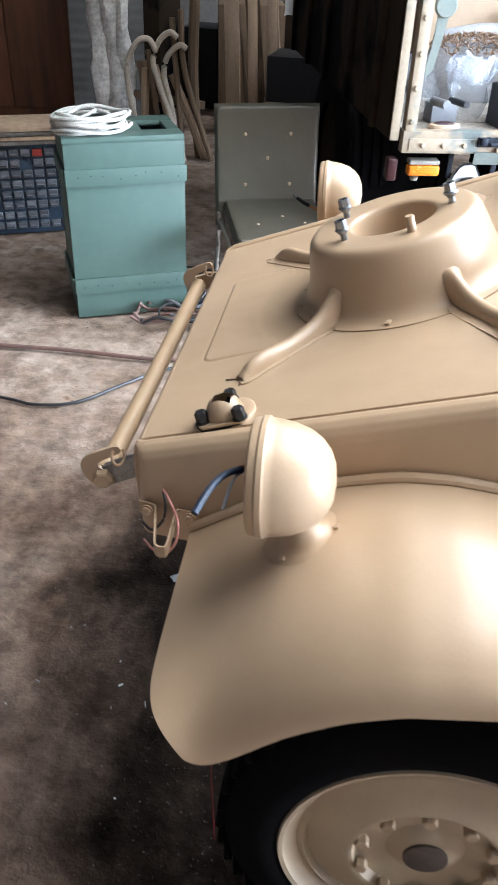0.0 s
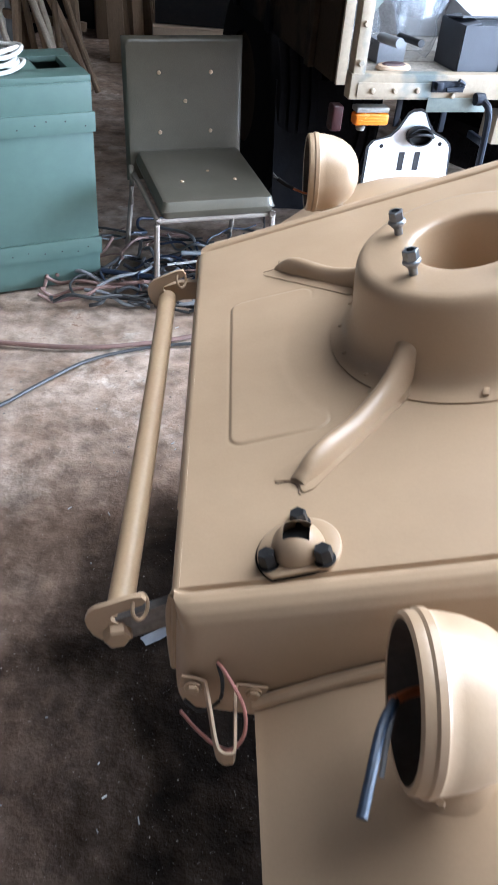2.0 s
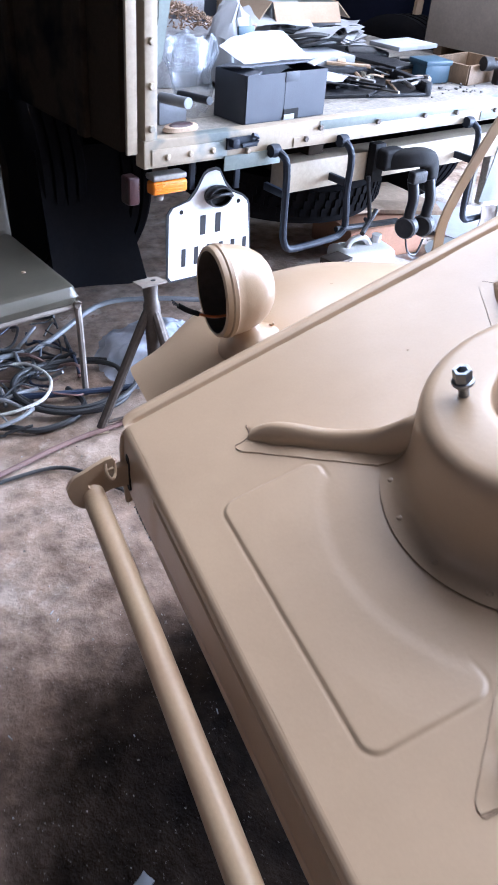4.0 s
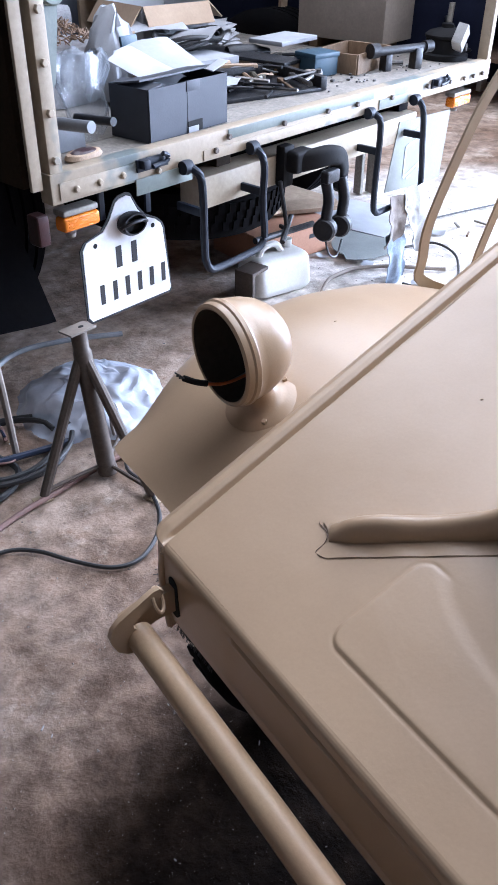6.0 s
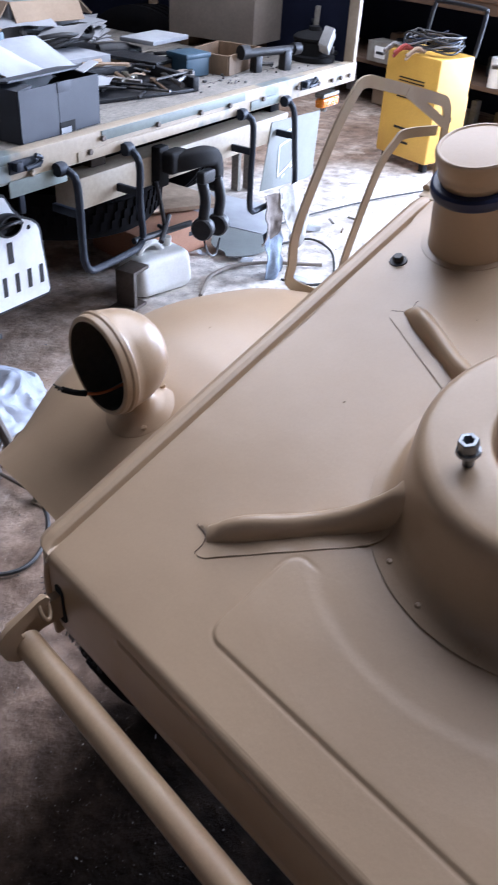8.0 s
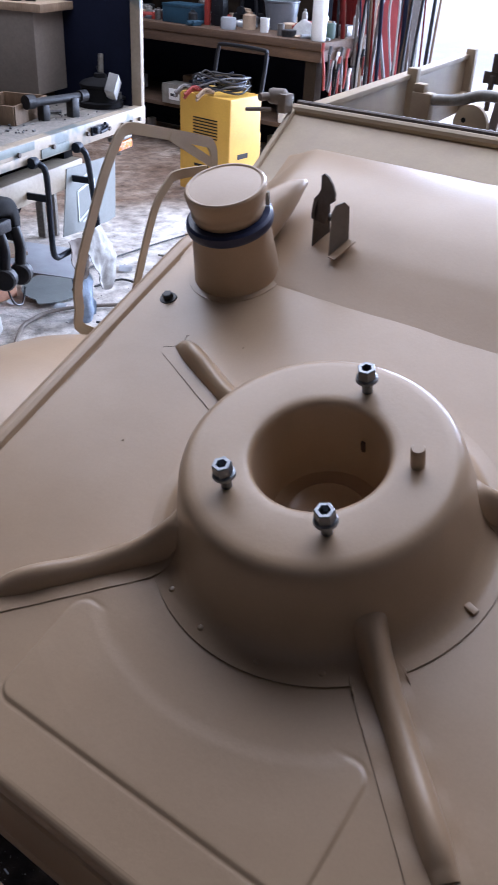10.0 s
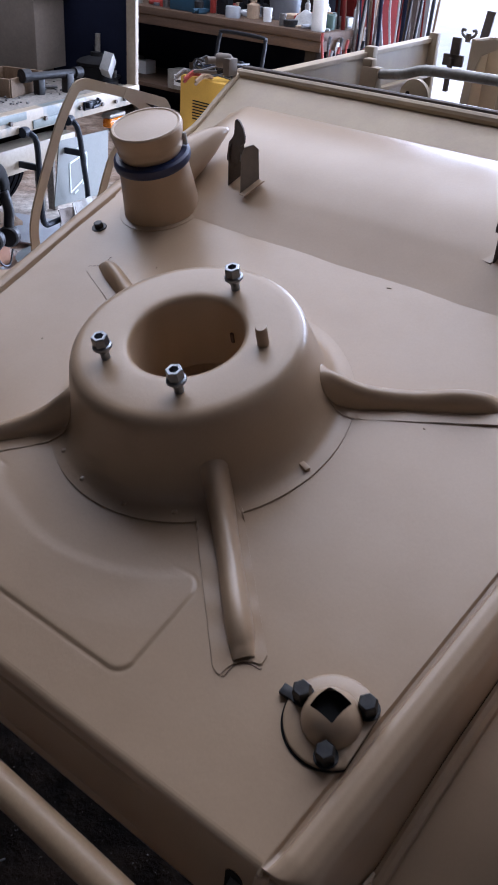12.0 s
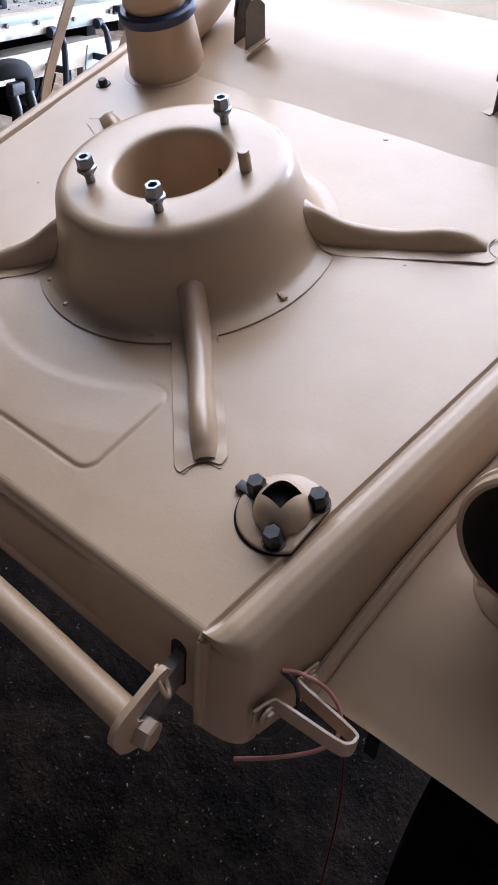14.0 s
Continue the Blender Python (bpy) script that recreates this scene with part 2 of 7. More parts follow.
CHIP = material("pale_chip", (0.55, 0.54, 0.52), 0.5, 0, (0.35, 0.34, 0.33), 9, 0.5, 0.05, island=0.5)


def floor_material():
    m = bpy.data.materials.new("earthy_concrete")
    m.use_nodes = True
    t, b = m.node_tree, m.node_tree.nodes["Principled BSDF"]
    n, l = t.nodes, t.links
    co = n.new("ShaderNodeTexCoord")

    def tex(s, d, r=0.6):
        x = n.new("ShaderNodeTexNoise")
        x.inputs["Scale"].default_value, x.inputs["Detail"].default_value, x.inputs["Roughness"].default_value = s, d, r
        l.new(co.outputs["Object"], x.inputs[0])
        return x.outputs[0]

    def mix(f, a, c, mode="MIX"):
        x = n.new("ShaderNodeMix")
        x.data_type, x.blend_type = "RGBA", mode
        for i, v in ((0, f), (6, a), (7, c)):
            if isinstance(v, tuple):
                x.inputs[i].default_value = (*v, 1)
            elif isinstance(v, float):
                x.inputs[i].default_value = v
            else:
                l.new(v, x.inputs[i])
        return x.outputs[2]

    def rng(src, a, c):
        x = n.new("ShaderNodeMapRange")
        x.inputs[1].default_value, x.inputs[2].default_value = a, c
        l.new(src, x.inputs[0])
        return x.outputs[0]

    big, mid, small, dust = tex(0.9, 5), tex(4.5, 6, 0.65), tex(13, 8, 0.62), tex(150, 4, 0.7)
    c = mix(rng(mid, 0.36, 0.64), (0.25, 0.174, 0.125), (0.43, 0.335, 0.266))
    c = mix(rng(tex(2.6, 9, 0.72), 0.555, 0.60), c, mix(0.5, c, (0.60, 0.51, 0.43)))
    c = mix(rng(tex(6.5, 9, 0.75), 0.60, 0.66), c, (0.17, 0.105, 0.07))
    c = mix(rng(big, 0.54, 0.70), c, (0.19, 0.122, 0.083))
    # pale dust that also paints the daylight pool, ending at its shade line
    gate = n.new("ShaderNodeVectorMath")
    gate.operation = "DISTANCE"
    stray = n.new("ShaderNodeVectorMath")
    stray.operation = "MULTIPLY_ADD"
    wide = n.new("ShaderNodeTexNoise")
    wide.inputs["Scale"].default_value, wide.inputs["Detail"].default_value = 1.3, 6
    l.new(co.outputs["Object"], wide.inputs[0]), l.new(wide.outputs["Color"], stray.inputs[0])
    stray.inputs[1].default_value = (0.5, 0.5, 0)
    l.new(co.outputs["Object"], stray.inputs[2])
    l.new(stray.outputs[0], gate.inputs[0])
    gate.inputs[1].default_value = (2.74, 2.38, 0.0)
    c = mix(rng(gate.outputs["Value"], 1.46, 1.20), c, mix(rng(mid, 0.34, 0.62), (0.46, 0.41, 0.365), (0.70, 0.66, 0.61)))
    # oil and damp stains, darkened further to paint the car's shade on the floor
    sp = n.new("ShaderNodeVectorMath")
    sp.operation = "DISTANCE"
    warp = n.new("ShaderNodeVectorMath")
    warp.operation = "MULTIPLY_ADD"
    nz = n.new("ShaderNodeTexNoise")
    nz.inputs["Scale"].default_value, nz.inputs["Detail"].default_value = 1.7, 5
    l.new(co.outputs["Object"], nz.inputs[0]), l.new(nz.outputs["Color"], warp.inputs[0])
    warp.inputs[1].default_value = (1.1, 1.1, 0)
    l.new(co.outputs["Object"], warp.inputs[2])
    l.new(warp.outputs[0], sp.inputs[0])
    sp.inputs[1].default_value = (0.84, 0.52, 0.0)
    damp_shade = rng(sp.outputs["Value"], 1.60, 1.0)
    c = mix(damp_shade, c, mix(rng(mid, 0.38, 0.60), (0.095, 0.058, 0.038), (0.22, 0.148, 0.105)))
    oil_shade = rng(sp.outputs["Value"], 1.04, 0.76)
    c = mix(oil_shade, c, mix(rng(mid, 0.4, 0.6), (0.009, 0.006, 0.0042), (0.030, 0.020, 0.014)))
    c = mix(1.0, c, mix(rng(small, 0.3, 0.7), (0.47, 0.46, 0.45), (1.34, 1.34, 1.34)), "MULTIPLY")
    c = mix(rng(dust, 0.66, 0.72), c, (0.42, 0.38, 0.34))
    l.new(c, b.inputs["Base Color"])
    ro = n.new("ShaderNodeMapRange")
    ro.inputs[3].default_value, ro.inputs[4].default_value = 0.72, 0.95
    l.new(oil_shade, ro.inputs[0]), l.new(ro.outputs[0], b.inputs["Roughness"])
    so = n.new("ShaderNodeMapRange")
    so.inputs[3].default_value, so.inputs[4].default_value = 0.14, 0.05
    l.new(oil_shade, so.inputs[0]), l.new(so.outputs[0], b.inputs["Specular IOR Level"])
    bp = n.new("ShaderNodeBump")
    bp.inputs["Strength"].default_value, bp.inputs["Distance"].default_value = 0.40, 0.03
    ad = n.new("ShaderNodeMath")
    rough_dust = n.new("ShaderNodeMath")
    rough_dust.operation = "MULTIPLY_ADD"
    rough_dust.inputs[1].default_value = 0.14
    l.new(dust, rough_dust.inputs[0]), l.new(mid, rough_dust.inputs[2])
    l.new(small, ad.inputs[0]), l.new(rough_dust.outputs[0], ad.inputs[1])
    l.new(ad.outputs[0], bp.inputs["Height"]), l.new(bp.outputs[0], b.inputs["Normal"])
    return m


FLOOR = floor_material()


# ---- shapes: each gives (points, faces) ----
def box(sx, sy, sz, bevel=0.0, at=(0, 0, 0), seg=2):
    """A box that stands on z = at.z, its middle at at.x, at.y."""
    bm = bmesh.new()
    bmesh.ops.create_cube(bm, size=1.0)
    for v in bm.verts:
        v.co = Vector((v.co.x * sx, v.co.y * sy, (v.co.z + 0.5) * sz))
    if bevel:
        bmesh.ops.bevel(bm, geom=bm.edges[:], offset=bevel, segments=seg, profile=0.6, affect="EDGES")
    bm.verts.index_update()
    geo = [tuple(v.co + Vector(at)) for v in bm.verts], [tuple(v.index for v in f.verts) for f in bm.faces]
    bm.free()
    return geo


def xf(geo, m):
    return [tuple(m @ Vector(v)) for v in geo[0]], geo[1]


def join(*geos):
    vs, fs = [], []
    for g in geos:
        k = len(vs)
        vs += g[0]
        fs += [tuple(i + k for i in f) for f in g[1]]
    return vs, fs


def rev(profile, n=32):
    """Turn (radius, height) pairs about z."""
    vs, fs, rings = [], [], []
    for r, h in profile:
        if r < 1e-6:
            rings.append([len(vs)])
            vs.append((0, 0, h))
        else:
            rings.append(list(range(len(vs), len(vs) + n)))
            vs += [(r * math.cos(2 * math.pi * i / n), r * math.sin(2 * math.pi * i / n), h) for i in range(n)]
    for a, b in zip(rings, rings[1:]):
        for i in range(n):
            j = (i + 1) % n
            if len(a) == 1 and len(b) == 1:
                break
            if len(a) == 1:
                fs.append((a[0], b[j], b[i]))
            elif len(b) == 1:
                fs.append((a[i], a[j], b[0]))
            else:
                fs.append((a[i], a[j], b[j], b[i]))
    return vs, fs


def smooth_line(pts, k=5):
    """A Catmull-Rom line through the points."""
    p = [Vector(q) for q in pts]
    p = [2 * p[0] - p[1]] + p + [2 * p[-1] - p[-2]]
    out = []
    for i in range(1, len(p) - 2):
        for s in range(k):
            t = s / k
            out.append(0.5 * (2 * p[i] + (p[i + 1] - p[i - 1]) * t + (2 * p[i - 1] - 5 * p[i] + 4 * p[i + 1] - p[i + 2]) * t * t
                              + (3 * p[i] - p[i - 1] - 3 * p[i + 1] + p[i + 2]) * t ** 3))
    return out + [p[-2]]


def sweep(pts, section, up=(0, 0, 1), scale=None):
    """Draw a closed section (side, up) along a line of points, ends capped."""
    p = [Vector(q) for q in pts]
    vs, fs, n = [], [], len(section)
    for i, q in enumerate(p):
        d = (p[min(i + 1, len(p) - 1)] - p[max(i - 1, 0)]).normalized()
        u = Vector(up)
        if abs(d.dot(u.normalized())) > 0.96:
            u = Vector((1, 0.2, 0))
        s = d.cross(u).normalized()
        u = s.cross(d)
        k = scale[i] if scale else 1
        vs += [tuple(q + s * a * k + u * b * k) for a, b in section]
    for i in range(len(p) - 1):
        for j in range(n):
            fs.append((i * n + j, i * n + (j + 1) % n, (i + 1) * n + (j + 1) % n, (i + 1) * n + j))
    fs.append(tuple(range(n))[::-1])
    fs.append(tuple(range((len(p) - 1) * n, len(p) * n)))
    return vs, fs


def ring(r, n=10):
    return [(r * math.cos(2 * math.pi * i / n), r * math.sin(2 * math.pi * i / n)) for i in range(n)]


def tube(pts, r, n=10, k=5):
    return sweep(smooth_line(pts, k) if k else pts, ring(r, n))


def flat(w, t):
    return [(-w / 2, -t / 2), (w / 2, -t / 2), (w / 2, t / 2), (-w / 2, t / 2)]


def prism(poly, t):
    """A flat outline in xy, t thick along z."""
    n = len(poly)
    vs = [(x, y, 0) for x, y in poly] + [(x, y, t) for x, y in poly]
    return vs, [tuple(range(n))[::-1], tuple(range(n, 2 * n))] + [(i, (i + 1) % n, n + (i + 1) % n, n + i) for i in range(n)]


def shell(f, nu, nv, t=0.0):
    """A sheet f(i/nu, j/nv); with t it gets a thickness downwards along its normals."""
    top = [Vector(f(i / nu, j / nv)) for i in range(nu + 1) for j in range(nv + 1)]
    w = nv + 1
    quads = [(i * w + j, (i + 1) * w + j, (i + 1) * w + j + 1, i * w + j + 1) for i in range(nu) for j in range(nv)]
    if not t:
        return [tuple(v) for v in top], quads
    nor = []
    for i in range(nu + 1):
        for j in range(nv + 1):
            a = top[min(i + 1, nu) * w + j] - top[max(i - 1, 0) * w + j]
            b = top[i * w + min(j + 1, nv)] - top[i * w + max(j - 1, 0)]
            nor.append(a.cross(b).normalized())
    k = len(top)
    vs = [tuple(v) for v in top] + [tuple(v - m * t) for v, m in zip(top, nor)]
    fs = quads + [tuple(k + i for i in q[::-1]) for q in quads]
    rim = [j for j in range(w)] + [i * w + nv for i in range(1, nu + 1)] + [nu * w + j for j in range(nv - 1, -1, -1)] + [i * w for i in range(nu - 1, 0, -1)]
    fs += [(rim[(q + 1) % len(rim)], rim[q], k + rim[q], k + rim[(q + 1) % len(rim)]) for q in range(len(rim))]
    return vs, fs


def curve_at(table, x):
    """Straight lines through (x, value) pairs, softened."""
    xs, ys = zip(*table)
    return float(np.interp([x - 0.012, x, x + 0.012], xs, ys).mean())


# ---- objects ----
def mesh_of(name, geo, mat, soft=35):
    me = bpy.data.meshes.new(name)
    me.from_pydata(geo[0], [], geo[1])
    me.materials.append(mat)
    me.polygons.foreach_set("use_smooth", [True] * len(me.polygons))
    me.update()
    me.set_sharp_from_angle(angle=radians(soft))
    return me


def part(name, geo, mat, parent=None, label="", soft=35):
    """One mesh object under a thing or under a part, in the parent's space."""
    ob = new(name, mesh_of(name, geo, mat, soft))
    ob.parent = parent
    return tagged(ob, label)


def thing(name, label, category, m=None, group="", kind=""):
    ob = new(name)
    ob.empty_display_size = 0.05
    if m is not None:
        ob.matrix_world = m
    return tagged(ob, label, category, group, kind)


def solid(name, geo, mat, label, category, m=None, group="", kind="", soft=35):
    ob = new(name, mesh_of(name, geo, mat, soft))
    if m is not None:
        ob.matrix_world = m
    return tagged(ob, label, category, group, kind)


def again(ob, m=None):
    """The same part once more, on the same mesh."""
    o = new(ob.name.split(".")[0], ob.data)
    o.parent = ob.parent
    o.matrix_basis = m if m is not None else Matrix()
    return tagged(o, ob.get("label", ""))


rnd = random.Random(7)
T = Matrix.Translation


def hexbolt(r, h, washer=0.0):
    g = rev([(0, h), (r * 0.82, h), (r, h * 0.86), (r, 0), (0, 0)][::-1], 6)
    return join(g, rev([(0, 0), (washer, 0), (washer, 0.003), (r * 0.9, 0.003)], 20)) if washer else g


def hexsocket(r, h):
    """A lug nut on its stud: tapered foot, collar, hexagon with an open end."""
    return join(rev([(0.006, 0), (0.006, h * 0.32)], 12), rev([(0.0065, h * 0.30), (r * 0.78, h * 0.42), (r * 1.02, h * 0.52), (r * 0.98, h * 0.60), (r * 0.8, h * 0.64)], 20),
                rev([(r * 0.86, h * 0.60), (r * 0.86, h * 0.97), (r * 0.78, h), (r * 0.5, h), (r * 0.5, h * 0.7), (0, h * 0.7)], 6))


def crumpled(f, nu, nv, amp, seed, freq=9.0):
    o = Vector((seed * 3.7, seed * 1.3, seed * 2.1))

    def g(a, b):
        p = Vector(f(a, b))
        return p + amp * noise.noise_vector(p * freq + o) + amp * 0.5 * noise.noise_vector(p * freq * 2.7 + o)
    return shell(g, nu, nv)


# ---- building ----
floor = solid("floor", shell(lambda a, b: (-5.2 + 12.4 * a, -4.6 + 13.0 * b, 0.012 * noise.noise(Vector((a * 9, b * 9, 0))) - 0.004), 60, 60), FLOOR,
              "brown earthy concrete floor with stains, dust, painted shade and pale painted daylight", "floor", kind="structure")
solid("ground", box(60, 60, 0.3, at=(37.2, 0, -0.33)), EARTH, "pale gravel yard outside the open gate", "ground", kind="structure")
solid("wall_north", box(12.4, 0.25, 4.4, at=(1.0, 8.4, -0.1)), WALL, "dark grimy plaster back wall", "wall", kind="structure")
solid("wall_south", box(12.4, 0.25, 4.4, at=(1.0, -4.65, -0.1)), WALL, "dark grimy plaster wall", "wall", kind="structure")
solid("wall_west", box(0.25, 13.3, 4.4, at=(-5.25, 1.9, -0.1)), WALL, "dark grimy plaster wall", "wall", kind="structure")
solid("wall_east", join(box(0.25, 5.2, 4.4, at=(7.25, 5.95, -0.1)), box(0.25, 1.6, 4.4, at=(7.25, -3.75, -0.1)), box(0.25, 6.3, 0.9, at=(7.25, 0.2, 3.4))), WALL,
      "dark plaster wall with a wide open gateway", "wall", kind="structure")
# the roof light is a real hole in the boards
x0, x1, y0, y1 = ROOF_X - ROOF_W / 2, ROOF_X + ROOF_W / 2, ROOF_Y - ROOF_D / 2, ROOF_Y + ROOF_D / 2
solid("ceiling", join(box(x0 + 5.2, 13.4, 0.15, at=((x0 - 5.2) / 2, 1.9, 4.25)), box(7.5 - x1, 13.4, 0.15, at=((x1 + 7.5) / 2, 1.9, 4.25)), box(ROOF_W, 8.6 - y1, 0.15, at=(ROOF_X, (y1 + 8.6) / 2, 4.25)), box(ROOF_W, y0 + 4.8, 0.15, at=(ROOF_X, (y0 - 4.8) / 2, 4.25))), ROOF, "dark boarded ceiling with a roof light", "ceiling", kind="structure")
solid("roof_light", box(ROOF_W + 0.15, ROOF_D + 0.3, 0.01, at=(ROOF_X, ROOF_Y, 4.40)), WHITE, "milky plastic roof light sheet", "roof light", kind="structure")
solid("backdrop", box(0.2, 60, 26, at=(30, 0, -0.2)), GLARE, "white overcast sky beyond the gate", "sky", kind="structure")

# ---- the amphibious car ----
SLOPE = radians(18.2)
DECK = Matrix.Translation((0.0633, 0, 0.976)) @ Matrix.Rotation(-SLOPE, 4, "Y")  # u back along the deck, v across, h off it
car = thing("amphibious_car", "tan painted open amphibious military car under restoration, on the workshop floor", "car")


def half(u):
    return 0.45 + 0.095 * u


def bump_step(d, w):
    """1 inside (d < 0), 0 outside, softly over the width w."""
    t = min(1, max(0, 0.5 - d / w))
    return t * t * (3 - 2 * t)


def emboss(u, v):
    """A low raised panel before the mount, its back edge an arc round it."""
    r, av = math.hypot(u, v), abs(v)
    qx, qy = abs(u + 0.290) - 0.047, av - 0.166
    d = math.hypot(max(qx, 0), max(qy, 0)) + min(max(qx, qy), 0) - 0.020
    crease = 0.0010 * math.exp(-(d / 0.0022) ** 2) * bump_step(0.272 - r, 0.02)
    return 0.0024 * min(bump_step(d, 0.0040), bump_step(0.277 - r, 0.018)) * (0.28 + 0.72 * min(1.0, max(0.0, (r - 0.277) / 0.07))) - crease


def deck_surface(a, b):
    u = -0.412 + 0.787 * a
    v = (2 * b - 1) * half(u)
    h = emboss(u, v)
    h += 0.0016 * noise.noise(Vector((u * 7, v * 7, 3))) + 0.0003 * noise.noise(Vector((u * 26, v * 26, 8)))
    return DECK @ Vector((u, v, h))


part("foredeck", shell(deck_surface, 400, 460), TAN, car, soft=60)


# shoulder beads and hull sides
def flank(s):
    prof = [(-0.001, 0), (0.002, -0.005), (0.006, -0.005), (0.009, 0.0015), (0.016, 0.004), (0.026, 0.003), (0.036, -0.003), (0.043, -0.012), (0.047, -0.026)]

    def f(a, b):
        u = -0.418 + 1.30 * a ** 1.6
        drop = 0.075 * (1 - bump_step(u - 0.47, 0.20))
        k = b * (len(prof) + 3)
        w = half(min(u, 0.6))
        nose = max(0.0, 1 - (1 - min(1.0, (u + 0.418) / 0.027)) ** 3.2) ** 0.3125
        soft_end = min(1.0, (u + 0.418) / 0.020)
        if k <= len(prof) - 1:
            i = int(k)
            j = min(i + 1, len(prof) - 1)
            t = k - i
            d, h = (prof[i][0] * (1 - t) + prof[j][0] * t, prof[i][1] * (1 - t) + prof[j][1] * t)
            if i < 4 or h > 0:
                h *= soft_end
            return DECK @ Vector((u, s * (w + d * nose), h * (0.75 + 0.25 * nose) - drop))
        p = DECK @ Vector((u, s * (w + 0.047 * nose), -0.010 - 0.016 * nose - drop))
        low = curve_at([(-0.4, 0.704), (-0.22, 0.698), (-0.1, 0.55), (0.3, 0.42), (1.2, 0.40)], p.x)
        t = (k - len(prof) + 1) / 4
        z = p.z * (1 - t) + low * t
        return Vector((p.x, p.y + s * 0.004 * math.sin(math.pi * t), z))
    g = shell(f, 110, 48)
    return g if s > 0 else (g[0], [q[::-1] for q in g[1]])


for s in (-1, 1):
    part("hull_side", flank(s), TAN, car, soft=50)


# front plate, lower lip and corner beads
def front(a, b):
    prof = [(-0.3281 + 0.012 * (0.3123 - math.sin(radians(q))), 0.8473 - 0.012 * (0.95 - math.cos(radians(q)))) for q in (18, 32, 46, 60, 74, 88)] + [(-0.3368, 0.830), (-0.3371, 0.824), (-0.3373, 0.817), (-0.3374, 0.808), (-0.3372, 0.79), (-0.335, 0.75), (-0.330, 0.725), (-0.322, 0.706), (-0.30, 0.694), (-0.22, 0.68), (0.0, 0.60)]
    k = b * (len(prof) - 1)
    i = min(int(k), len(prof) - 2)
    t = k - i
    y = (2 * a - 1) * 0.4115
    x, z = prof[i][0] * (1 - t) + prof[i + 1][0] * t, prof[i][1] * (1 - t) + prof[i + 1][1] * t
    if 0.735 < z < 0.83:
        x += 0.0035 * bump_step(abs(y) - 0.27, 0.03) - 0.0050 * math.exp(-((z - 0.824) / 0.006) ** 2) * bump_step(abs(y) - 0.265, 0.012)
    return Vector((x, y, z))


part("front_plate", shell(front, 120, 76), TAN, car, "tan front plate with bare brown primer low down", soft=50)
for s in (-1, 1):
    bead = smooth_line([(-0.3320, s * 0.4100, 0.8440), (-0.3362, s * 0.4105, 0.8350), (-0.3374, s * 0.4108, 0.815), (-0.3374, s * 0.4110, 0.79), (-0.3352, s * 0.4112, 0.75), (-0.3318, s * 0.4114, 0.712)], 4)
    part("corner_bead", sweep(bead, ring(0.0052, 12), scale=[0.25 + 0.75 * min(1.0, i / 8) for i in range(len(bead))]), TAN, car)
    part("corner_fold", tube([(-0.3312, s * 0.4112, 0.836), (-0.3315, s * 0.4114, 0.79), (-0.3290, s * 0.4116, 0.715)], 0.0066, 10), TAN, car)
    slot = prism([(0.010 * math.cos(t), 0.010 * math.sin(t) + (0.021 if math.sin(t) > 0 else -0.021)) for t in np.linspace(0, 2 * math.pi, 20, endpoint=False)], 0.004)
    part("slot", xf(slot, T((-0.338, s * 0.386, 0.785)) @ pose(0, 0, 0, 90, 0, 90)), SHADE_GAP, car, "dark open slot in the front plate")
# black sheet that paints in the deep shade below the hull
part("underside", box(1.1, 0.8, 0.02, at=(0.80, 0, 0.46)), SHADE_GAP, car)

# spare wheel mount
drum = part("spare_wheel_mount", xf(rev([(0.2065, -0.001), (0.2065, 0.0025), (0.195, 0.0035), (0.187, 0.006), (0.180, 0.012), (0.1735, 0.022), (0.1690, 0.036), (0.1625, 0.062), (0.1560, 0.088), (0.1530, 0.099), (0.1495, 0.1065), (0.1450, 0.1115), (0.1395, 0.1140),
                                         (0.132, 0.1150), (0.088, 0.1155), (0.0810, 0.1150), (0.0762, 0.1132), (0.0738, 0.1095), (0.0728, 0.100), (0.0714, 0.082), (0.0700, 0.060), (0.0690, 0.012), (0.066, 0.006), (0.05, 0.0045), (0.047, 0.0065), (0.044, 0.0045), (0.03, 0.004), (0.0, 0.004)], 96), DECK), TAN, car, "round raised tan mount with a deep open well", soft=40)
part("well_patch", xf(box(0.004, 0.005, 0.015, 0.001, at=(0.0680, -0.012, 0.055)), DECK), PRIMER, drum)
nutm = None
for i, a in enumerate((144, 216, 0)):
    m = DECK @ T((0.1025 * math.cos(radians(a)), -0.1025 * math.sin(radians(a)), 0.1145)) @ pose(0, 0, 0, 0, 0, 17 * i)
    if nutm is None:
        nutm = part("lug_nut", hexsocket(0.0122, 0.0355), ZINC, drum, "shiny zinc-plated lug nut on its stud")
        nutm.matrix_basis = m
    else:
        again(nutm, m)
part("stud", xf(rev([(0.0, 0.027), (0.0065, 0.027), (0.0075, 0.0255), (0.0075, 0.0)][::-1], 16), DECK @ T((0.1025 * math.cos(radians(72)), -0.1025 * math.sin(radians(72)), 0.1145))), TAN, drum, "tan painted bare stud without a nut")
for a in (-170, -150, 150, 168):
    part("weld_spot", xf(rev([(0, 0.0062), (0.0025, 0.0058), (0.004, 0.004)][::-1], 10), DECK @ T((0.193 * math.cos(radians(a)), 0.193 * math.sin(radians(a)), 0.0))), TAN, drum)
part("tab", xf(box(0.014, 0.008, 0.004, 0.0015, at=(0, 0, 0.004)), DECK @ T((-0.03, -0.19, 0.0)) @ pose(0, 0, 0, 0, 0, 70)), TAN, drum)
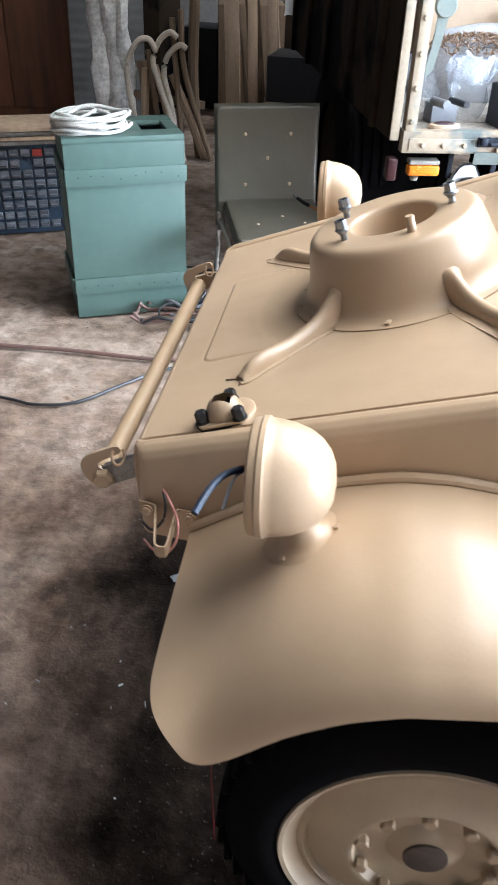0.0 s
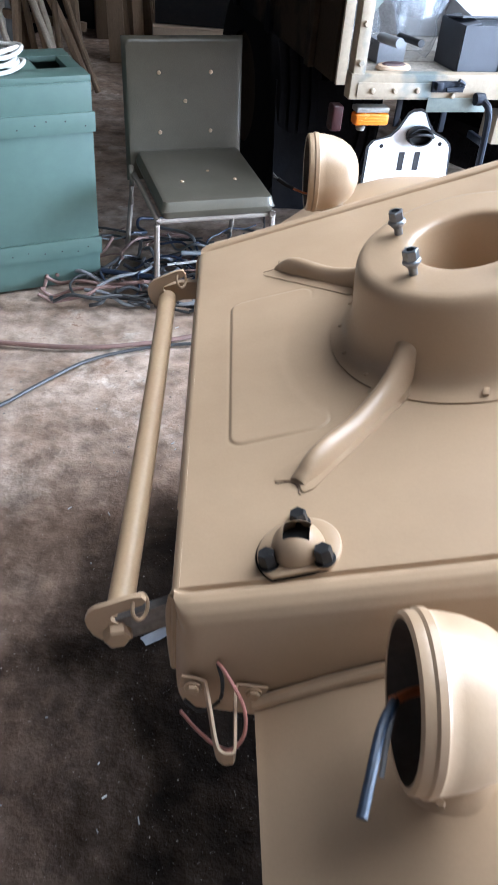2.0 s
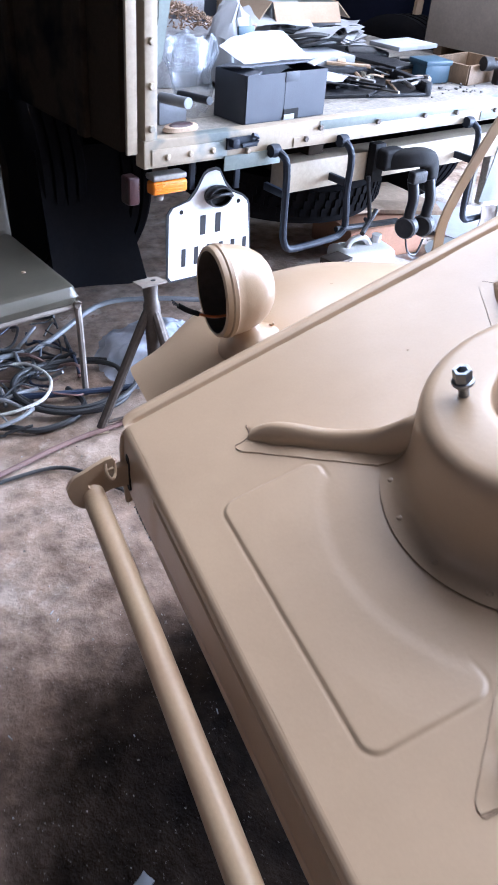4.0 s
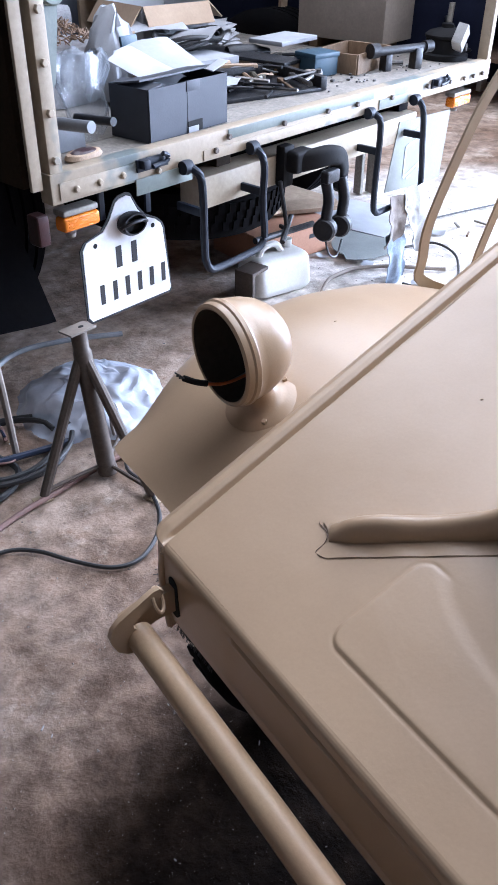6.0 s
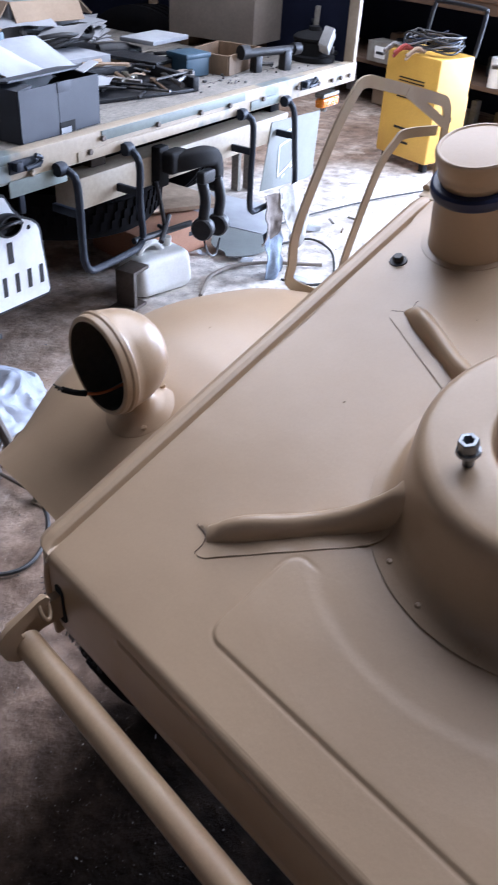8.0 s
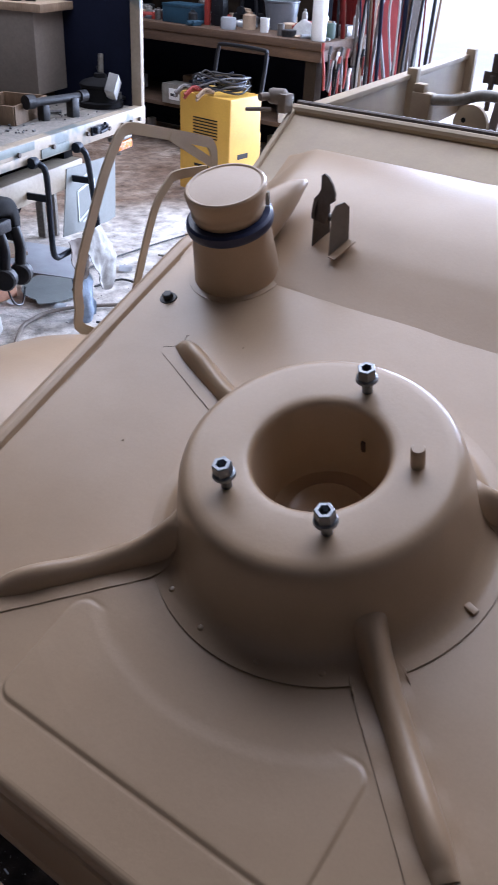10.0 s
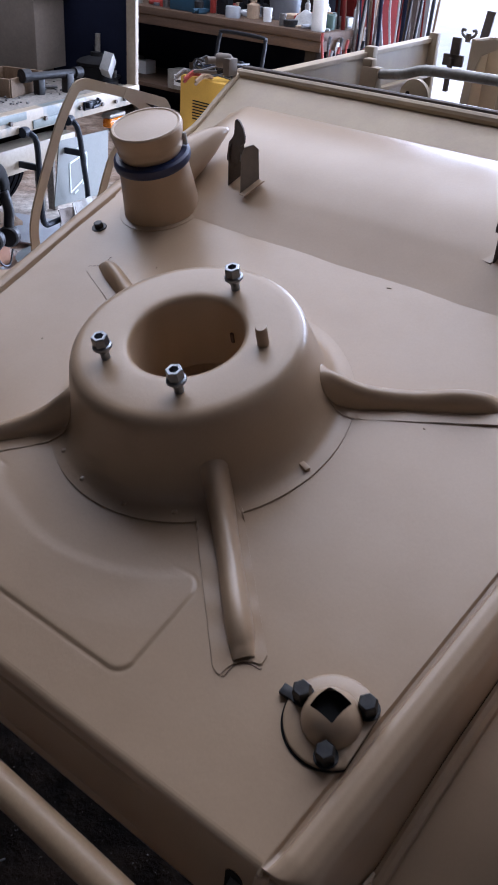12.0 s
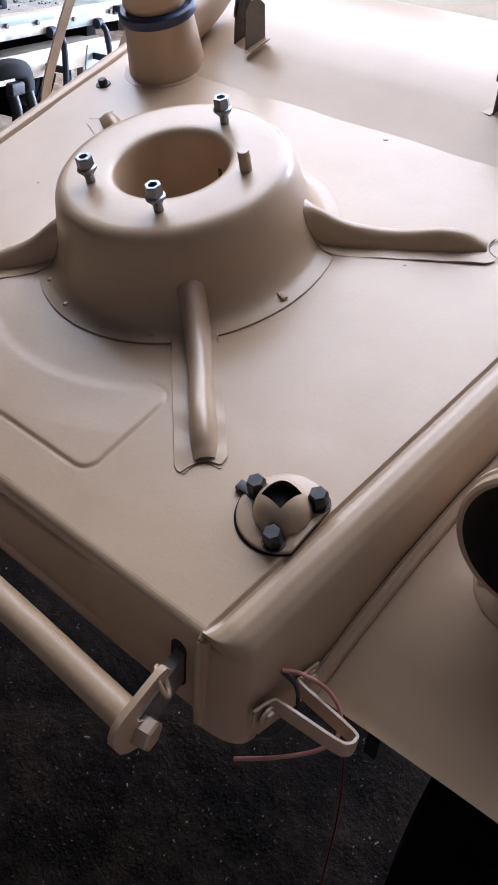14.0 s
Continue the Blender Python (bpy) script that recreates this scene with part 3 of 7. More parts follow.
part("seam", xf(rev([(0.2064, 0.0018), (0.2069, 0.0018), (0.2069, 0.0004)], 96), DECK), WELL, drum, "dark seam round the flange")


# pressed strengthening ribs between mount and deck, each with a thin flange
WALL_H = [(0.156, 0.088), (0.1625, 0.062), (0.169, 0.036), (0.1735, 0.022), (0.180, 0.012), (0.187, 0.006), (0.195, 0.0035), (0.2065, 0.0025), (0.2075, 0.0)]
RIB_H = [(0.150, 0.060), (0.165, 0.057), (0.178, 0.050), (0.195, 0.039), (0.215, 0.028), (0.24, 0.0225), (0.27, 0.0185), (0.30, 0.0195), (0.325, 0.0235), (0.345, 0.0245), (0.365, 0.021), (0.380, 0.014), (0.389, 0.006), (0.391, 0.001)]
RIB_W = [(0.150, 0.0175), (0.19, 0.0165), (0.22, 0.0155), (0.27, 0.0145), (0.33, 0.0155), (0.36, 0.0155), (0.385, 0.0130), (0.391, 0.0115)]


def on_deck(d, q, s, p, h):
    return DECK @ Vector((d[0] * s + q[0] * p, d[1] * s + q[1] * p, h))


def rib_body(d, q, stretch):
    def f(a, b):
        s = 0.150 + 0.241 * a
        t = 2 * b - 1
        h = curve_at(RIB_H, s)
        w = curve_at(RIB_W, s)
        k = max(0.0, 1 - abs(t) ** 2.2) ** 0.62
        base = 0.0
        if s < 0.21:
            base = min(float(np.interp(s, *zip(*WALL_H))), h * 0.8)
        return on_deck(d, q, s * stretch, t * w - 0.006, base * (1 - k) + h * k + 0.0012)
    return shell(f, 64, 20)


def rib_flange(d, q, stretch):
    def f(a, b):
        p = 0.0265 - 0.0565 * b
        start = 0.172 + 0.030 * abs(2 * b - 1) ** 2.5
        end = 0.3925 + 0.0105 * min(1.0, abs(2 * b - 1) * 1.25) ** 2
        if b < 0.08:
            end -= 0.010 * (1 - b / 0.08)
        if b > 0.85:
            end -= 0.012 * (b - 0.85) / 0.15
        s = start + (end - start) * a
        r = math.hypot(s, p)
        return on_deck(d, q, s * stretch, p, float(np.interp(r, *zip(*WALL_H))) + 0.0019 + 0.0004 * math.sin(s * 120 + p * 60))
    return shell(f, 40, 18, -0.0011 * (d[0] * q[1] - d[1] * q[0]))


RIBS = [((-0.7071, -0.7071), (-0.7071, 0.7071), 1.0), ((-0.7071, 0.7071), (-0.7071, -0.7071), 1.0), ((0.451, -0.892), (-0.892, -0.451), 1.0), ((0.420, 0.907), (-0.907, 0.420), 0.98)]
for d, q, k in RIBS:
    r_ = part("rib", rib_body(d, q, k), TAN, car, soft=70)
    g = rib_flange(d, q, k)
    part("flange", g if d[0] * q[1] - d[1] * q[0] < 0 else (g[0], [f[::-1] for f in g[1]]), TAN, r_, soft=70)
    part("edge_gap", sweep([on_deck(d, q, s * k, 0.0271, 0.0007) for s in np.linspace(0.208, 0.392, 14)], flat(0.0005, 0.0006), up=(-0.3, 0, 0.95)), WELL, r_)
    part("cut_line", sweep([on_deck(d, q, (0.394 + 0.0105 * min(1.0, abs(t) * 1.25) ** 2) * k, -0.0017 - 0.022 * t, 0.0008) for t in np.linspace(-0.95, 0.95, 15)], flat(0.0006, 0.0007), up=(-0.3, 0, 0.95)), PRIMER, r_, "dark cut in the sheet at the rib's end")

# ball vent near the corner
vm = DECK @ T((-0.277, -0.390, 0.0)) @ Matrix.Diagonal((0.95, 0.95, 1.05, 1))
def dome(r, hole, turn, dx, dy):
    """A dome with a square hole near its crown."""
    def f(a, b):
        p = 2 * math.pi * a
        k = hole / max(abs(math.cos(p - turn)), abs(math.sin(p - turn)))
        x0, y0 = dx + k * math.cos(p), dy + k * math.sin(p)
        x1, y1 = r * math.cos(p), r * math.sin(p)
        t = math.sin(b * math.pi / 2)
        x, y = x0 + (x1 - x0) * t, y0 + (y1 - y0) * t
        return Vector((x, y, math.sqrt(max(0.0, r * r - x * x - y * y))))
    return shell(f, 72, 14)


def trimmed(geo, y):
    """Cut off straight where the hull's bead runs past."""
    return [(p[0], max(p[1], y), p[2]) for p in geo[0]], geo[1]


vent = part("ball_vent", xf(join(trimmed(rev([(0.049, 0), (0.049, 0.004), (0.047, 0.0052), (0.030, 0.0055)], 96), -0.0365), xf(dome(0.031, 0.0148, radians(82), 0.004, 0.002), T((0, 0, 0.004)))), vm), TAN, car, "round flanged vent with a domed socket and three dark bolts", soft=60)
# black plug: the socket's inner shade is its colour
part("vent_inside", xf(rev([(0.029, 0.003), (0.0295, 0.006), (0.027, 0.012), (0.0, 0.014)], 32), vm), SHADE_GAP, vent, "dark inside of the socket")
bolt = None
for a in (83, -41, 205):
    m = vm @ T((0.038 * math.cos(radians(a)), 0.038 * math.sin(radians(a)), 0.005)) @ pose(0, 0, 0, 0, 0, a)
    if bolt is None:
        bolt = part("bolt", join(hexbolt(0.0105, 0.018), rev([(0.0125, 0), (0.0125, 0.002), (0.0, 0.002)], 16)), DARKBOLT, vent, "blackened hexagon bolt")
        bolt.matrix_basis = m
    else:
        again(bolt, m)
part("gasket", xf(trimmed(rev([(0.0490, -0.002), (0.0498, 0.0012), (0.047, 0.002)], 80), -0.0375), vm @ T((-0.0018, 0.0008, 0))), BLACK, vent)
part("clip", xf(box(0.012, 0.016, 0.007, 0.001, at=(0.0, 0.053, 0.0)), vm), DARKBOLT, vent)

# small bolts and scars on the deck
part("deck_bolt", xf(join(hexbolt(0.0085, 0.011), rev([(0.0, 0), (0.014, 0), (0.013, 0.0025), (0.007, 0.003)], 20)), DECK @ T((0.243, 0.434, 0.0))), DARKBOLT, car)
for u, v, s in ((0.325, -0.098, 0.007), (-0.02, 0.30, 0.003), (0.20, 0.26, 0.003), (0.10, -0.28, 0.003)):
    part("scar", xf(box(s, s * 0.4, 0.0012, 0.0003, at=(0, 0, 0)), DECK @ T((u, v, 0.0)) @ pose(0, 0, 0, 0, 0, u * 900)), WELL, car)

# cowl behind the crease, dashboard sheet and windscreen bar
COWL = [(0.385, 1.0815), (0.41, 1.0970), (0.445, 1.1200), (0.48, 1.1425), (0.53, 1.1685), (0.58, 1.186), (0.63, 1.197), (0.68, 1.203), (0.72, 1.204), (0.75, 1.199), (0.775, 1.188)]


COWL_LINE = smooth_line([(x, 0, z) for x, z in COWL], 6)


def sheet_z(x):
    """Height of the flat sheet that the cowl bulges out of."""
    return float(np.interp(x, (0.30, 0.44, 0.70, 0.91), (1.0535, 1.0996, 1.140, 1.228)))


def cowl(a, b):
    q = COWL_LINE[round(a * 60)]
    x, z = q.x, q.z
    y = (2 * b - 1) * (0.487 + 0.053 * a)
    base = sheet_z(x) - 0.002
    e = max(0.0, min(1.0, (0.487 + 0.053 * a - abs(y)) / (0.075 + 0.10 * (1 - a))))
    e = math.sin(e * math.pi / 2) ** 1.2
    z = min(base, z) + max(0, z - min(base, z)) * e
    z -= 0.004 * math.exp(-((x - 0.60) / 0.05) ** 2 - ((y + 0.09) / 0.05) ** 2)
    return Vector((x, y, z))


part("cowl", shell(cowl, 60, 80), TAN, car, "bulged tan cowl with a soft dent", soft=70)
part("dash_sheet", shell(lambda a, b: (0.44 + 0.465 * a, (2 * b - 1) * (0.522 + 0.090 * a), sheet_z(0.44 + 0.465 * a)), 20, 30, 0.003), TAN_DUST, car, "flat tan sheet behind the cowl")
part("windscreen_bar", join(tube([(0.903, -0.62, 1.228), (0.906, 0.0, 1.232), (0.903, 0.615, 1.228)], 0.011, 10), sweep([(0.925, -0.62, 1.222), (0.928, 0.615, 1.222)], flat(0.03, 0.022))), TAN_DUST, car, "long tan bar along the windscreen's foot")
part("rubber_strip", tube([(0.917, -0.62, 1.238), (0.920, 0, 1.242), (0.917, 0.612, 1.238)], 0.007, 10), STAND, car, "dusty rubber strip")
for s in (-1, 1):
    part("side_stile", tube([(0.46, s * 0.524, 1.106), (0.58, s * 0.548, 1.124), (0.70, s * 0.571, 1.144), (0.80, s * 0.591, 1.186), (0.905, s * 0.613, 1.230)], 0.0065, 8), TAN_DUST, car)
part("windscreen_latch", xf(join(xf(rev([(0, -0.03), (0.022, -0.03), (0.026, -0.02), (0.026, 0.02), (0.018, 0.03), (0, 0.03)], 16), T((0.895, 0.655, 1.262)) @ pose(0, 0, 0, 90, 0, 20)),
           xf(rev([(0, -0.03), (0.013, -0.03), (0.013, 0.04), (0, 0.04)], 12), T((0.865, 0.68, 1.262)) @ pose(0, 0, 0, 90, 0, 70)), box(0.05, 0.03, 0.06, 0.004, at=(0.895, 0.625, 1.215)), tube([(0.86, 0.66, 1.225), (0.80, 0.72, 1.225)], 0.007, 8, 2)), T((0.870, 0.618, 1.238)) @ Matrix.Scale(0.60, 4) @ T((-0.90, -0.635, -1.235))), CHEST, car, "grey-brown cast latch with a pin")

# tub behind: side boards, grab rail, rear bulkhead
SIDE = T((1.62, 0.715, 1.042)) @ pose(0, 0, 0, 0, -1.5, 3)
board = part("side_board", xf(box(1.0, 0.02, 0.16, 0.004, at=(0, 0, 0)), SIDE), TAN_DUST, car, "light tan side board of the tub")
part("board_rail", xf(box(1.02, 0.034, 0.014, 0.003, at=(0, 0, 0.16)), SIDE), TAN_DUST, board)
for dx in (0.02, 0.48):
    part("board_post", xf(box(0.03, 0.03, 0.20, 0.004, at=(dx, -0.02, -0.01)), SIDE), TAN_DUST, board)
part("board_flange", xf(box(0.44, 0.022, 0.012, 0.003, at=(0.25, -0.02, 0.055)), SIDE), TAN_DUST, board)
rail = part("grab_rail", tube([(1.40, 0.535, 1.199), (1.40, 0.47, 1.207), (1.40, 0.435, 1.217), (1.40, 0.405, 1.226), (1.40, 0.35, 1.2285), (1.40, 0.11, 1.232), (1.40, -0.5, 1.236)], 0.013, 18), GREYMETAL, car, "bent grey tube rail across the tub")
part("rail_block", join(box(0.034, 0.052, 0.085, 0.005, at=(1.40, 0.552, 1.130)), box(0.03, 0.030, 0.022, 0.006, at=(1.40, 0.562, 1.212))), TAN_DUST, rail, "square block that holds the rail")
hp = part("hinge_plate", xf(prism([(0.048 * math.cos(t), max(-0.060, 0.048 * math.sin(t)) if math.sin(t) > -0.5 else -0.060) for t in np.linspace(-0.9, math.pi + 0.9, 26)], 0.012), T((1.43, 0.435, 1.150)) @ pose(0, 0, 0, 90, 0, 80)), TAN_DUST, car, "rounded plate with holes")
for y, z in ((0.447, 1.163), (0.436, 1.142)):
    part("plate_hole", xf(rev([(0.006, -0.001), (0.006, 0.0008), (0.0, 0.001)], 14), T((1.4165, y, z)) @ pose(0, 0, 0, 0, -90, 0)), SHADE_GAP, hp)
part("plate_hook", tube([(1.42, 0.390, 1.130), (1.42, 0.376, 1.148), (1.42, 0.366, 1.142), (1.42, 0.370, 1.120)], 0.004, 8), STAND, hp)
bulk = part("rear_bulkhead", join(box(0.03, 0.96, 0.42, 0.012, at=(2.10, -0.015, 0.836), seg=3), box(0.42, 0.96, 0.03, 0.012, at=(2.30, -0.015, 1.232))), TAN_DUST, car, "tan rear bulkhead with a dark opening")
# panel whose navy colour paints the hazy shade inside the bulkhead
part("bulkhead_opening", box(0.012, 0.88, 0.26, 0.03, at=(2.080, -0.005, 0.938), seg=4), NAVYSHADE, bulk, "opening painted as navy shade")
part("side_cheek", join(xf(prism([(0.60, 0.82), (0.582, 1.235), (0.470, 1.256), (0.468, 1.226), (0.515, 1.212), (0.545, 1.195), (0.557, 1.165), (0.566, 0.82)], 0.012), T((2.095, 0, 0)) @ pose(0, 0, 0, 90, 0, 90)), box(0.36, 0.015, 0.42, 0.004, at=(2.29, 0.588, 0.82))), TAN_DUST, bulk, "curved cheek beside the bulkhead")
part("recess", box(0.01, 0.14, 0.42, 0.002, at=(2.24, 0.52, 0.82)), TAN_DUST, bulk)
for y, z in ((0.626, 1.236), (0.401, 1.262)):
    part("wing_screw", join(xf(rev([(0.0, -0.012), (0.009, -0.012), (0.009, 0.014), (0.0, 0.014)], 14), T((2.15, y, z))), tube([(2.15, y - 0.006, z), (2.15, y - 0.022, z + 0.010), (2.15, y - 0.024, z + 0.024), (2.15, y - 0.012, z + 0.022)], 0.0045, 8), tube([(2.15, y + 0.006, z), (2.15, y + 0.022, z + 0.010), (2.15, y + 0.024, z + 0.024), (2.15, y + 0.012, z + 0.022)], 0.0045, 8)), STEEL, bulk, "grey wing screw")
for y, z, rx in ((0.747, 1.289, 6), (0.600, 1.302, -3)):
    part("upright_arm", xf(box(0.012, 0.034, 0.40, 0.002, at=(0, 0, -0.40)), T((2.60, y, z)) @ pose(0, 0, 0, rx, 0, 0)), STAND, bulk, "dark flat upright arm")
part("cross_plate", join(box(0.012, 0.068, 0.034, 0.002, at=(2.0, 0.598, 1.166)), box(0.012, 0.03, 0.05, 0.003, at=(1.995, 0.594, 1.20)), box(0.016, 0.014, 0.10, 0.003, at=(1.99, 0.602, 1.09))), STAND, bulk, "dark cross plate on a short post")
# black floor in place of the shade down in the tub
part("tub_floor", box(1.5, 1.1, 0.02, at=(1.55, 0, 0.6)), SHADE_GAP, car)

# air intake with cap and rubber band
lean = Matrix(((1, 0, -0.03, 0), (0, 1, -0.075, 0), (0, 0, 1, 0), (0, 0, 0, 1)))
im = DECK @ T((0.345, 0.375, -0.002)) @ lean
intake = part("air_intake", xf(join(rev([(0.077, 0.0), (0.077, 0.003), (0.0675, 0.004), (0.0665, 0.012), (0.0585, 0.094), (0.056, 0.096), (0.05, 0.096)], 56)), im), TAN, car, "tan air intake stub with a dark blue rubber band and a round cap")
part("rubber_band", xf(rev([(0.054, 0.091), (0.062, 0.0915), (0.0650, 0.0945), (0.0660, 0.100), (0.0650, 0.107), (0.061, 0.1105), (0.050, 0.111)], 56), im), BLUEBAND, intake, "dark blue rubber band")
part("cap", xf(rev([(0.0500, 0.106), (0.0520, 0.114), (0.0548, 0.119), (0.0556, 0.1225), (0.0545, 0.126), (0.0540, 0.129), (0.0565, 0.135), (0.0585, 0.143), (0.0594, 0.149), (0.0600, 0.153), (0.0594, 0.158), (0.0570, 0.1605), (0.0545, 0.1605), (0.0525, 0.1590), (0.030, 0.1620), (0.0, 0.1632)], 56), im), TAN, intake, "round tan cap with a rolled rim")
part("tape_lug", xf(box(0.006, 0.016, 0.022, 0.002, at=(0.036, -0.042, 0.113)), im @ pose(0, 0, 0, 0, 0, 5)), ROPE, intake)
ridge = smooth_line([(0.385, 0.380, 1.135), (0.430, 0.370, 1.152), (0.475, 0.358, 1.178), (0.505, 0.350, 1.195), (0.528, 0.344, 1.203)], 5)
part("pressed_ridge", sweep(ridge, ring(0.046, 22), scale=[1.0 - 0.90 * (i / (len(ridge) - 1)) ** 1.1 for i in range(len(ridge))]), TAN, intake, soft=70)


# spring clips on the cowl: a channel of two cheeks, a pin and a curved blade
def clip(m):
    cheek = [(-0.021, -0.012), (0.021, 0.008), (0.019, 0.066), (0.008, 0.076), (-0.010, 0.074), (-0.018, 0.060)]
    # cheeks are greyer than the tan feet: their shade is in the colour
    c = part("spring_clip", xf(prism(cheek, 0.0025), m @ T((0, -0.024, 0)) @ pose(0, 0, 0, 90, 0, 0)), CHEST, car, "bent sheet cheeks with a pin and a curved dark blade")
    part("cheek", xf(prism([(x * 0.9, h) for x, h in cheek], 0.0025), m @ T((0, 0.024, 0)) @ pose(0, 0, 0, 90, 0, 0)), STAND, c)
    for y in (-0.024, 0.024):
        part("foot", xf(box(0.050, 0.018, 0.002, at=(0.0, 0.010 if y > 0 else -0.010, 0.0)), m @ T((0, y, -0.001)) @ pose(0, 0, 0, 0, -26, 0)), TAN, c)
    part("pin", xf(rev([(0, -0.026), (0.006, -0.026), (0.006, 0.026), (0, 0.026)], 10), m @ T((0, 0, 0.045)) @ pose(0, 0, 0, 90, 0, 0)), STEEL, c)
    outline = [(0.0, 0.024), (0.034, 0.024), (0.036, 0.034), (0.037, 0.056), (0.047, 0.064), (0.045, 0.074), (0.036, 0.085), (0.024, 0.093), (0.013, 0.096), (0.008, 0.092), (0.011, 0.082), (0.013, 0.072), (0.009, 0.064), (0.001, 0.056), (-0.001, 0.030)]
    g = prism(outline, 0.003)
    g = [(-0.016 + z + 0.014 * (h / 0.095) ** 2, 0.032 - w * 1.12, 0.012 + h * 1.06) for w, h, z in g[0]], [f[::-1] for f in g[1]]
    part("blade", xf(g, m), STAND, c, "dark curved spring blade")


clip(T((0.468, 0.258, 1.138)) @ pose(0, 0, 0, 0, -4, -20) @ Matrix.Scale(0.9, 4))
clip(T((0.468, -0.238, 1.138)) @ pose(0, 0, 0, 0, -4, -12) @ Matrix.Scale(0.9, 4))

# fenders
TOP_Z = [(-0.245, 0.727), (-0.235, 0.735), (-0.16, 0.788), (-0.10, 0.824), (-0.02, 0.862), (0.06, 0.886), (0.13, 0.893), (0.22, 0.889), (0.35, 0.872), (0.5, 0.82), (0.62, 0.73), (0.70, 0.60)]
LIP_Z = [(-0.245, 0.700), (-0.200, 0.686), (-0.185, 0.676), (-0.172, 0.668), (-0.155, 0.664), (-0.123, 0.684), (-0.056, 0.742), (0.006, 0.779), (0.068, 0.802), (0.177, 0.818), (0.3, 0.80), (0.4, 0.77), (0.5, 0.71), (0.6, 0.60), (0.70, 0.45)]


def fender_z(x, s):
    zi, zo = curve_at(TOP_Z, x), curve_at(LIP_Z, x)
    return zo + (zi - zo) * math.sqrt(max(0.0, 1 - s ** 4)) + 0.010 * math.sin(math.pi * min(1, s * 1.1)) * min(1, max(0, (x + 0.24) / 0.15))


def fender(s):
    def f(a, b):
        t = math.sin(b * math.pi / 2) ** 0.8
        x0 = -0.240 + 0.009 * t + (0.054 if s < 0 else 0.03) * (1 - max(0.0, 1 - max(0.0, (t - 0.70) / 0.30) ** 3.0) ** 0.45)
        x = x0 + (0.70 - x0) * a ** 1.15
        yi = 0.478 + 0.09 * (min(x, 0.5) + 0.23)
        k = min(1.0, max(0.0, (x + 0.24) / 0.20))
        outer = 0.832 if s < 0 else 0.79 + 0.078 * k * (2 - k)
        return Vector((x, s * (yi + (outer - yi) * t), fender_z(x, t)))
    g = shell(f, 100, 56, 0.003 * s)
    return g if s > 0 else (g[0], [q[::-1] for q in g[1]])


for s in (-1, 1):
    fd = part("fender", fender(s), TAN, car, soft=60)
    seam = [(x, s * (0.4785 + 0.09 * (min(x, 0.5) + 0.23)), curve_at(TOP_Z, x) + 0.004) for x in np.linspace(-0.24, 0.62, 44)]
    part("piping", sweep(seam, ring(0.0085, 10)), TAN, fd, "rounded tan piping along the hull")
    part("gap", sweep([(x, y - s * 0.0088, z + 0.002) for x, y, z in seam], ring(0.0026, 6)), SHADE_GAP, fd)
for x, y in ((0.166, 0.715), (0.20, 0.69), (0.12, 0.66)):
    part("scar", box(0.004, 0.002, 0.002, at=(x, y, fender_z(x, (y - 0.514) / 0.318) - 0.0008)), WELL, car)


# headlamps: open bowls without their lenses
def headlamp(s):
    m = T((-0.124, s * 0.606, 0.941)) @ pose(0, 0, 0, 0, 88, 0) @ Matrix.Scale(1.005 if s < 0 else 0.995, 4)
    prof = [(0.0665, -0.008), (0.070, -0.009), (0.0735, -0.0065), (0.0745, -0.002), (0.0745, 0.002), (0.0768, 0.0045), (0.0768, 0.011), (0.0745, 0.0145), (0.0735, 0.025), (0.070, 0.044), (0.0632, 0.062), (0.053, 0.077), (0.0395, 0.088), (0.0235, 0.0945), (0.0, 0.097)]
    h = part("headlamp", xf(rev(prof, 72), m), TAN, car, "empty tan headlamp bowl with its lens missing and loose wires", soft=30)
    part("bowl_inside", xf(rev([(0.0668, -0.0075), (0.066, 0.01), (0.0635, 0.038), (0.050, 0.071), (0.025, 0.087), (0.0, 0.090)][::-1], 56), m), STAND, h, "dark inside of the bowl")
    foot = T((-0.062, s * 0.602, 0.846)) @ pose(0, 0, 0, 0, -24, 0)
    part("foot", xf(rev([(0.057, -0.008), (0.057, 0.0005), (0.054, 0.003), (0.042, 0.005), (0.032, 0.011), (0.025, 0.021), (0.0230, 0.032), (0.0230, 0.042)], 44), foot), TAN, h)
    for a in (0, 120, 240):
        part("bolt", xf(hexbolt(0.0045, 0.005), foot @ T((0.047 * math.cos(radians(a)), 0.047 * math.sin(radians(a)), 0.003))), TAN, h)
    return h


near_lamp, far_lamp = headlamp(-1), headlamp(1)
part("wire", tube([(-0.06, -0.60, 0.945), (-0.115, -0.602, 0.950), (-0.146, -0.620, 0.960)], 0.0045, 8), ORANGEWIRE, near_lamp)
part("wire_sleeve", tube([(-0.142, -0.616, 0.958), (-0.160, -0.650, 0.970), (-0.172, -0.684, 0.972), (-0.183, -0.718, 0.962)], 0.0043, 10), BLUETAPE, near_lamp, "wires wrapped in blue tape")
part("wire", tube([(-0.10, -0.60, 0.945), (-0.135, -0.612, 0.953), (-0.150, -0.640, 0.958), (-0.158, -0.672, 0.935)], 0.0022, 6), GREYCABLE, near_lamp)
for i, mt in enumerate((ORANGEWIRE, GREYCABLE, CABLE)):
    part("wire", tube([(-0.06, 0.60 + 0.006 * i, 0.905), (-0.12, 0.600 + 0.006 * i, 0.899 - 0.004 * i), (-0.155, 0.600 + 0.004 * i, 0.908), (-0.170, 0.602, 0.913)], 0.0022, 6), mt, far_lamp)
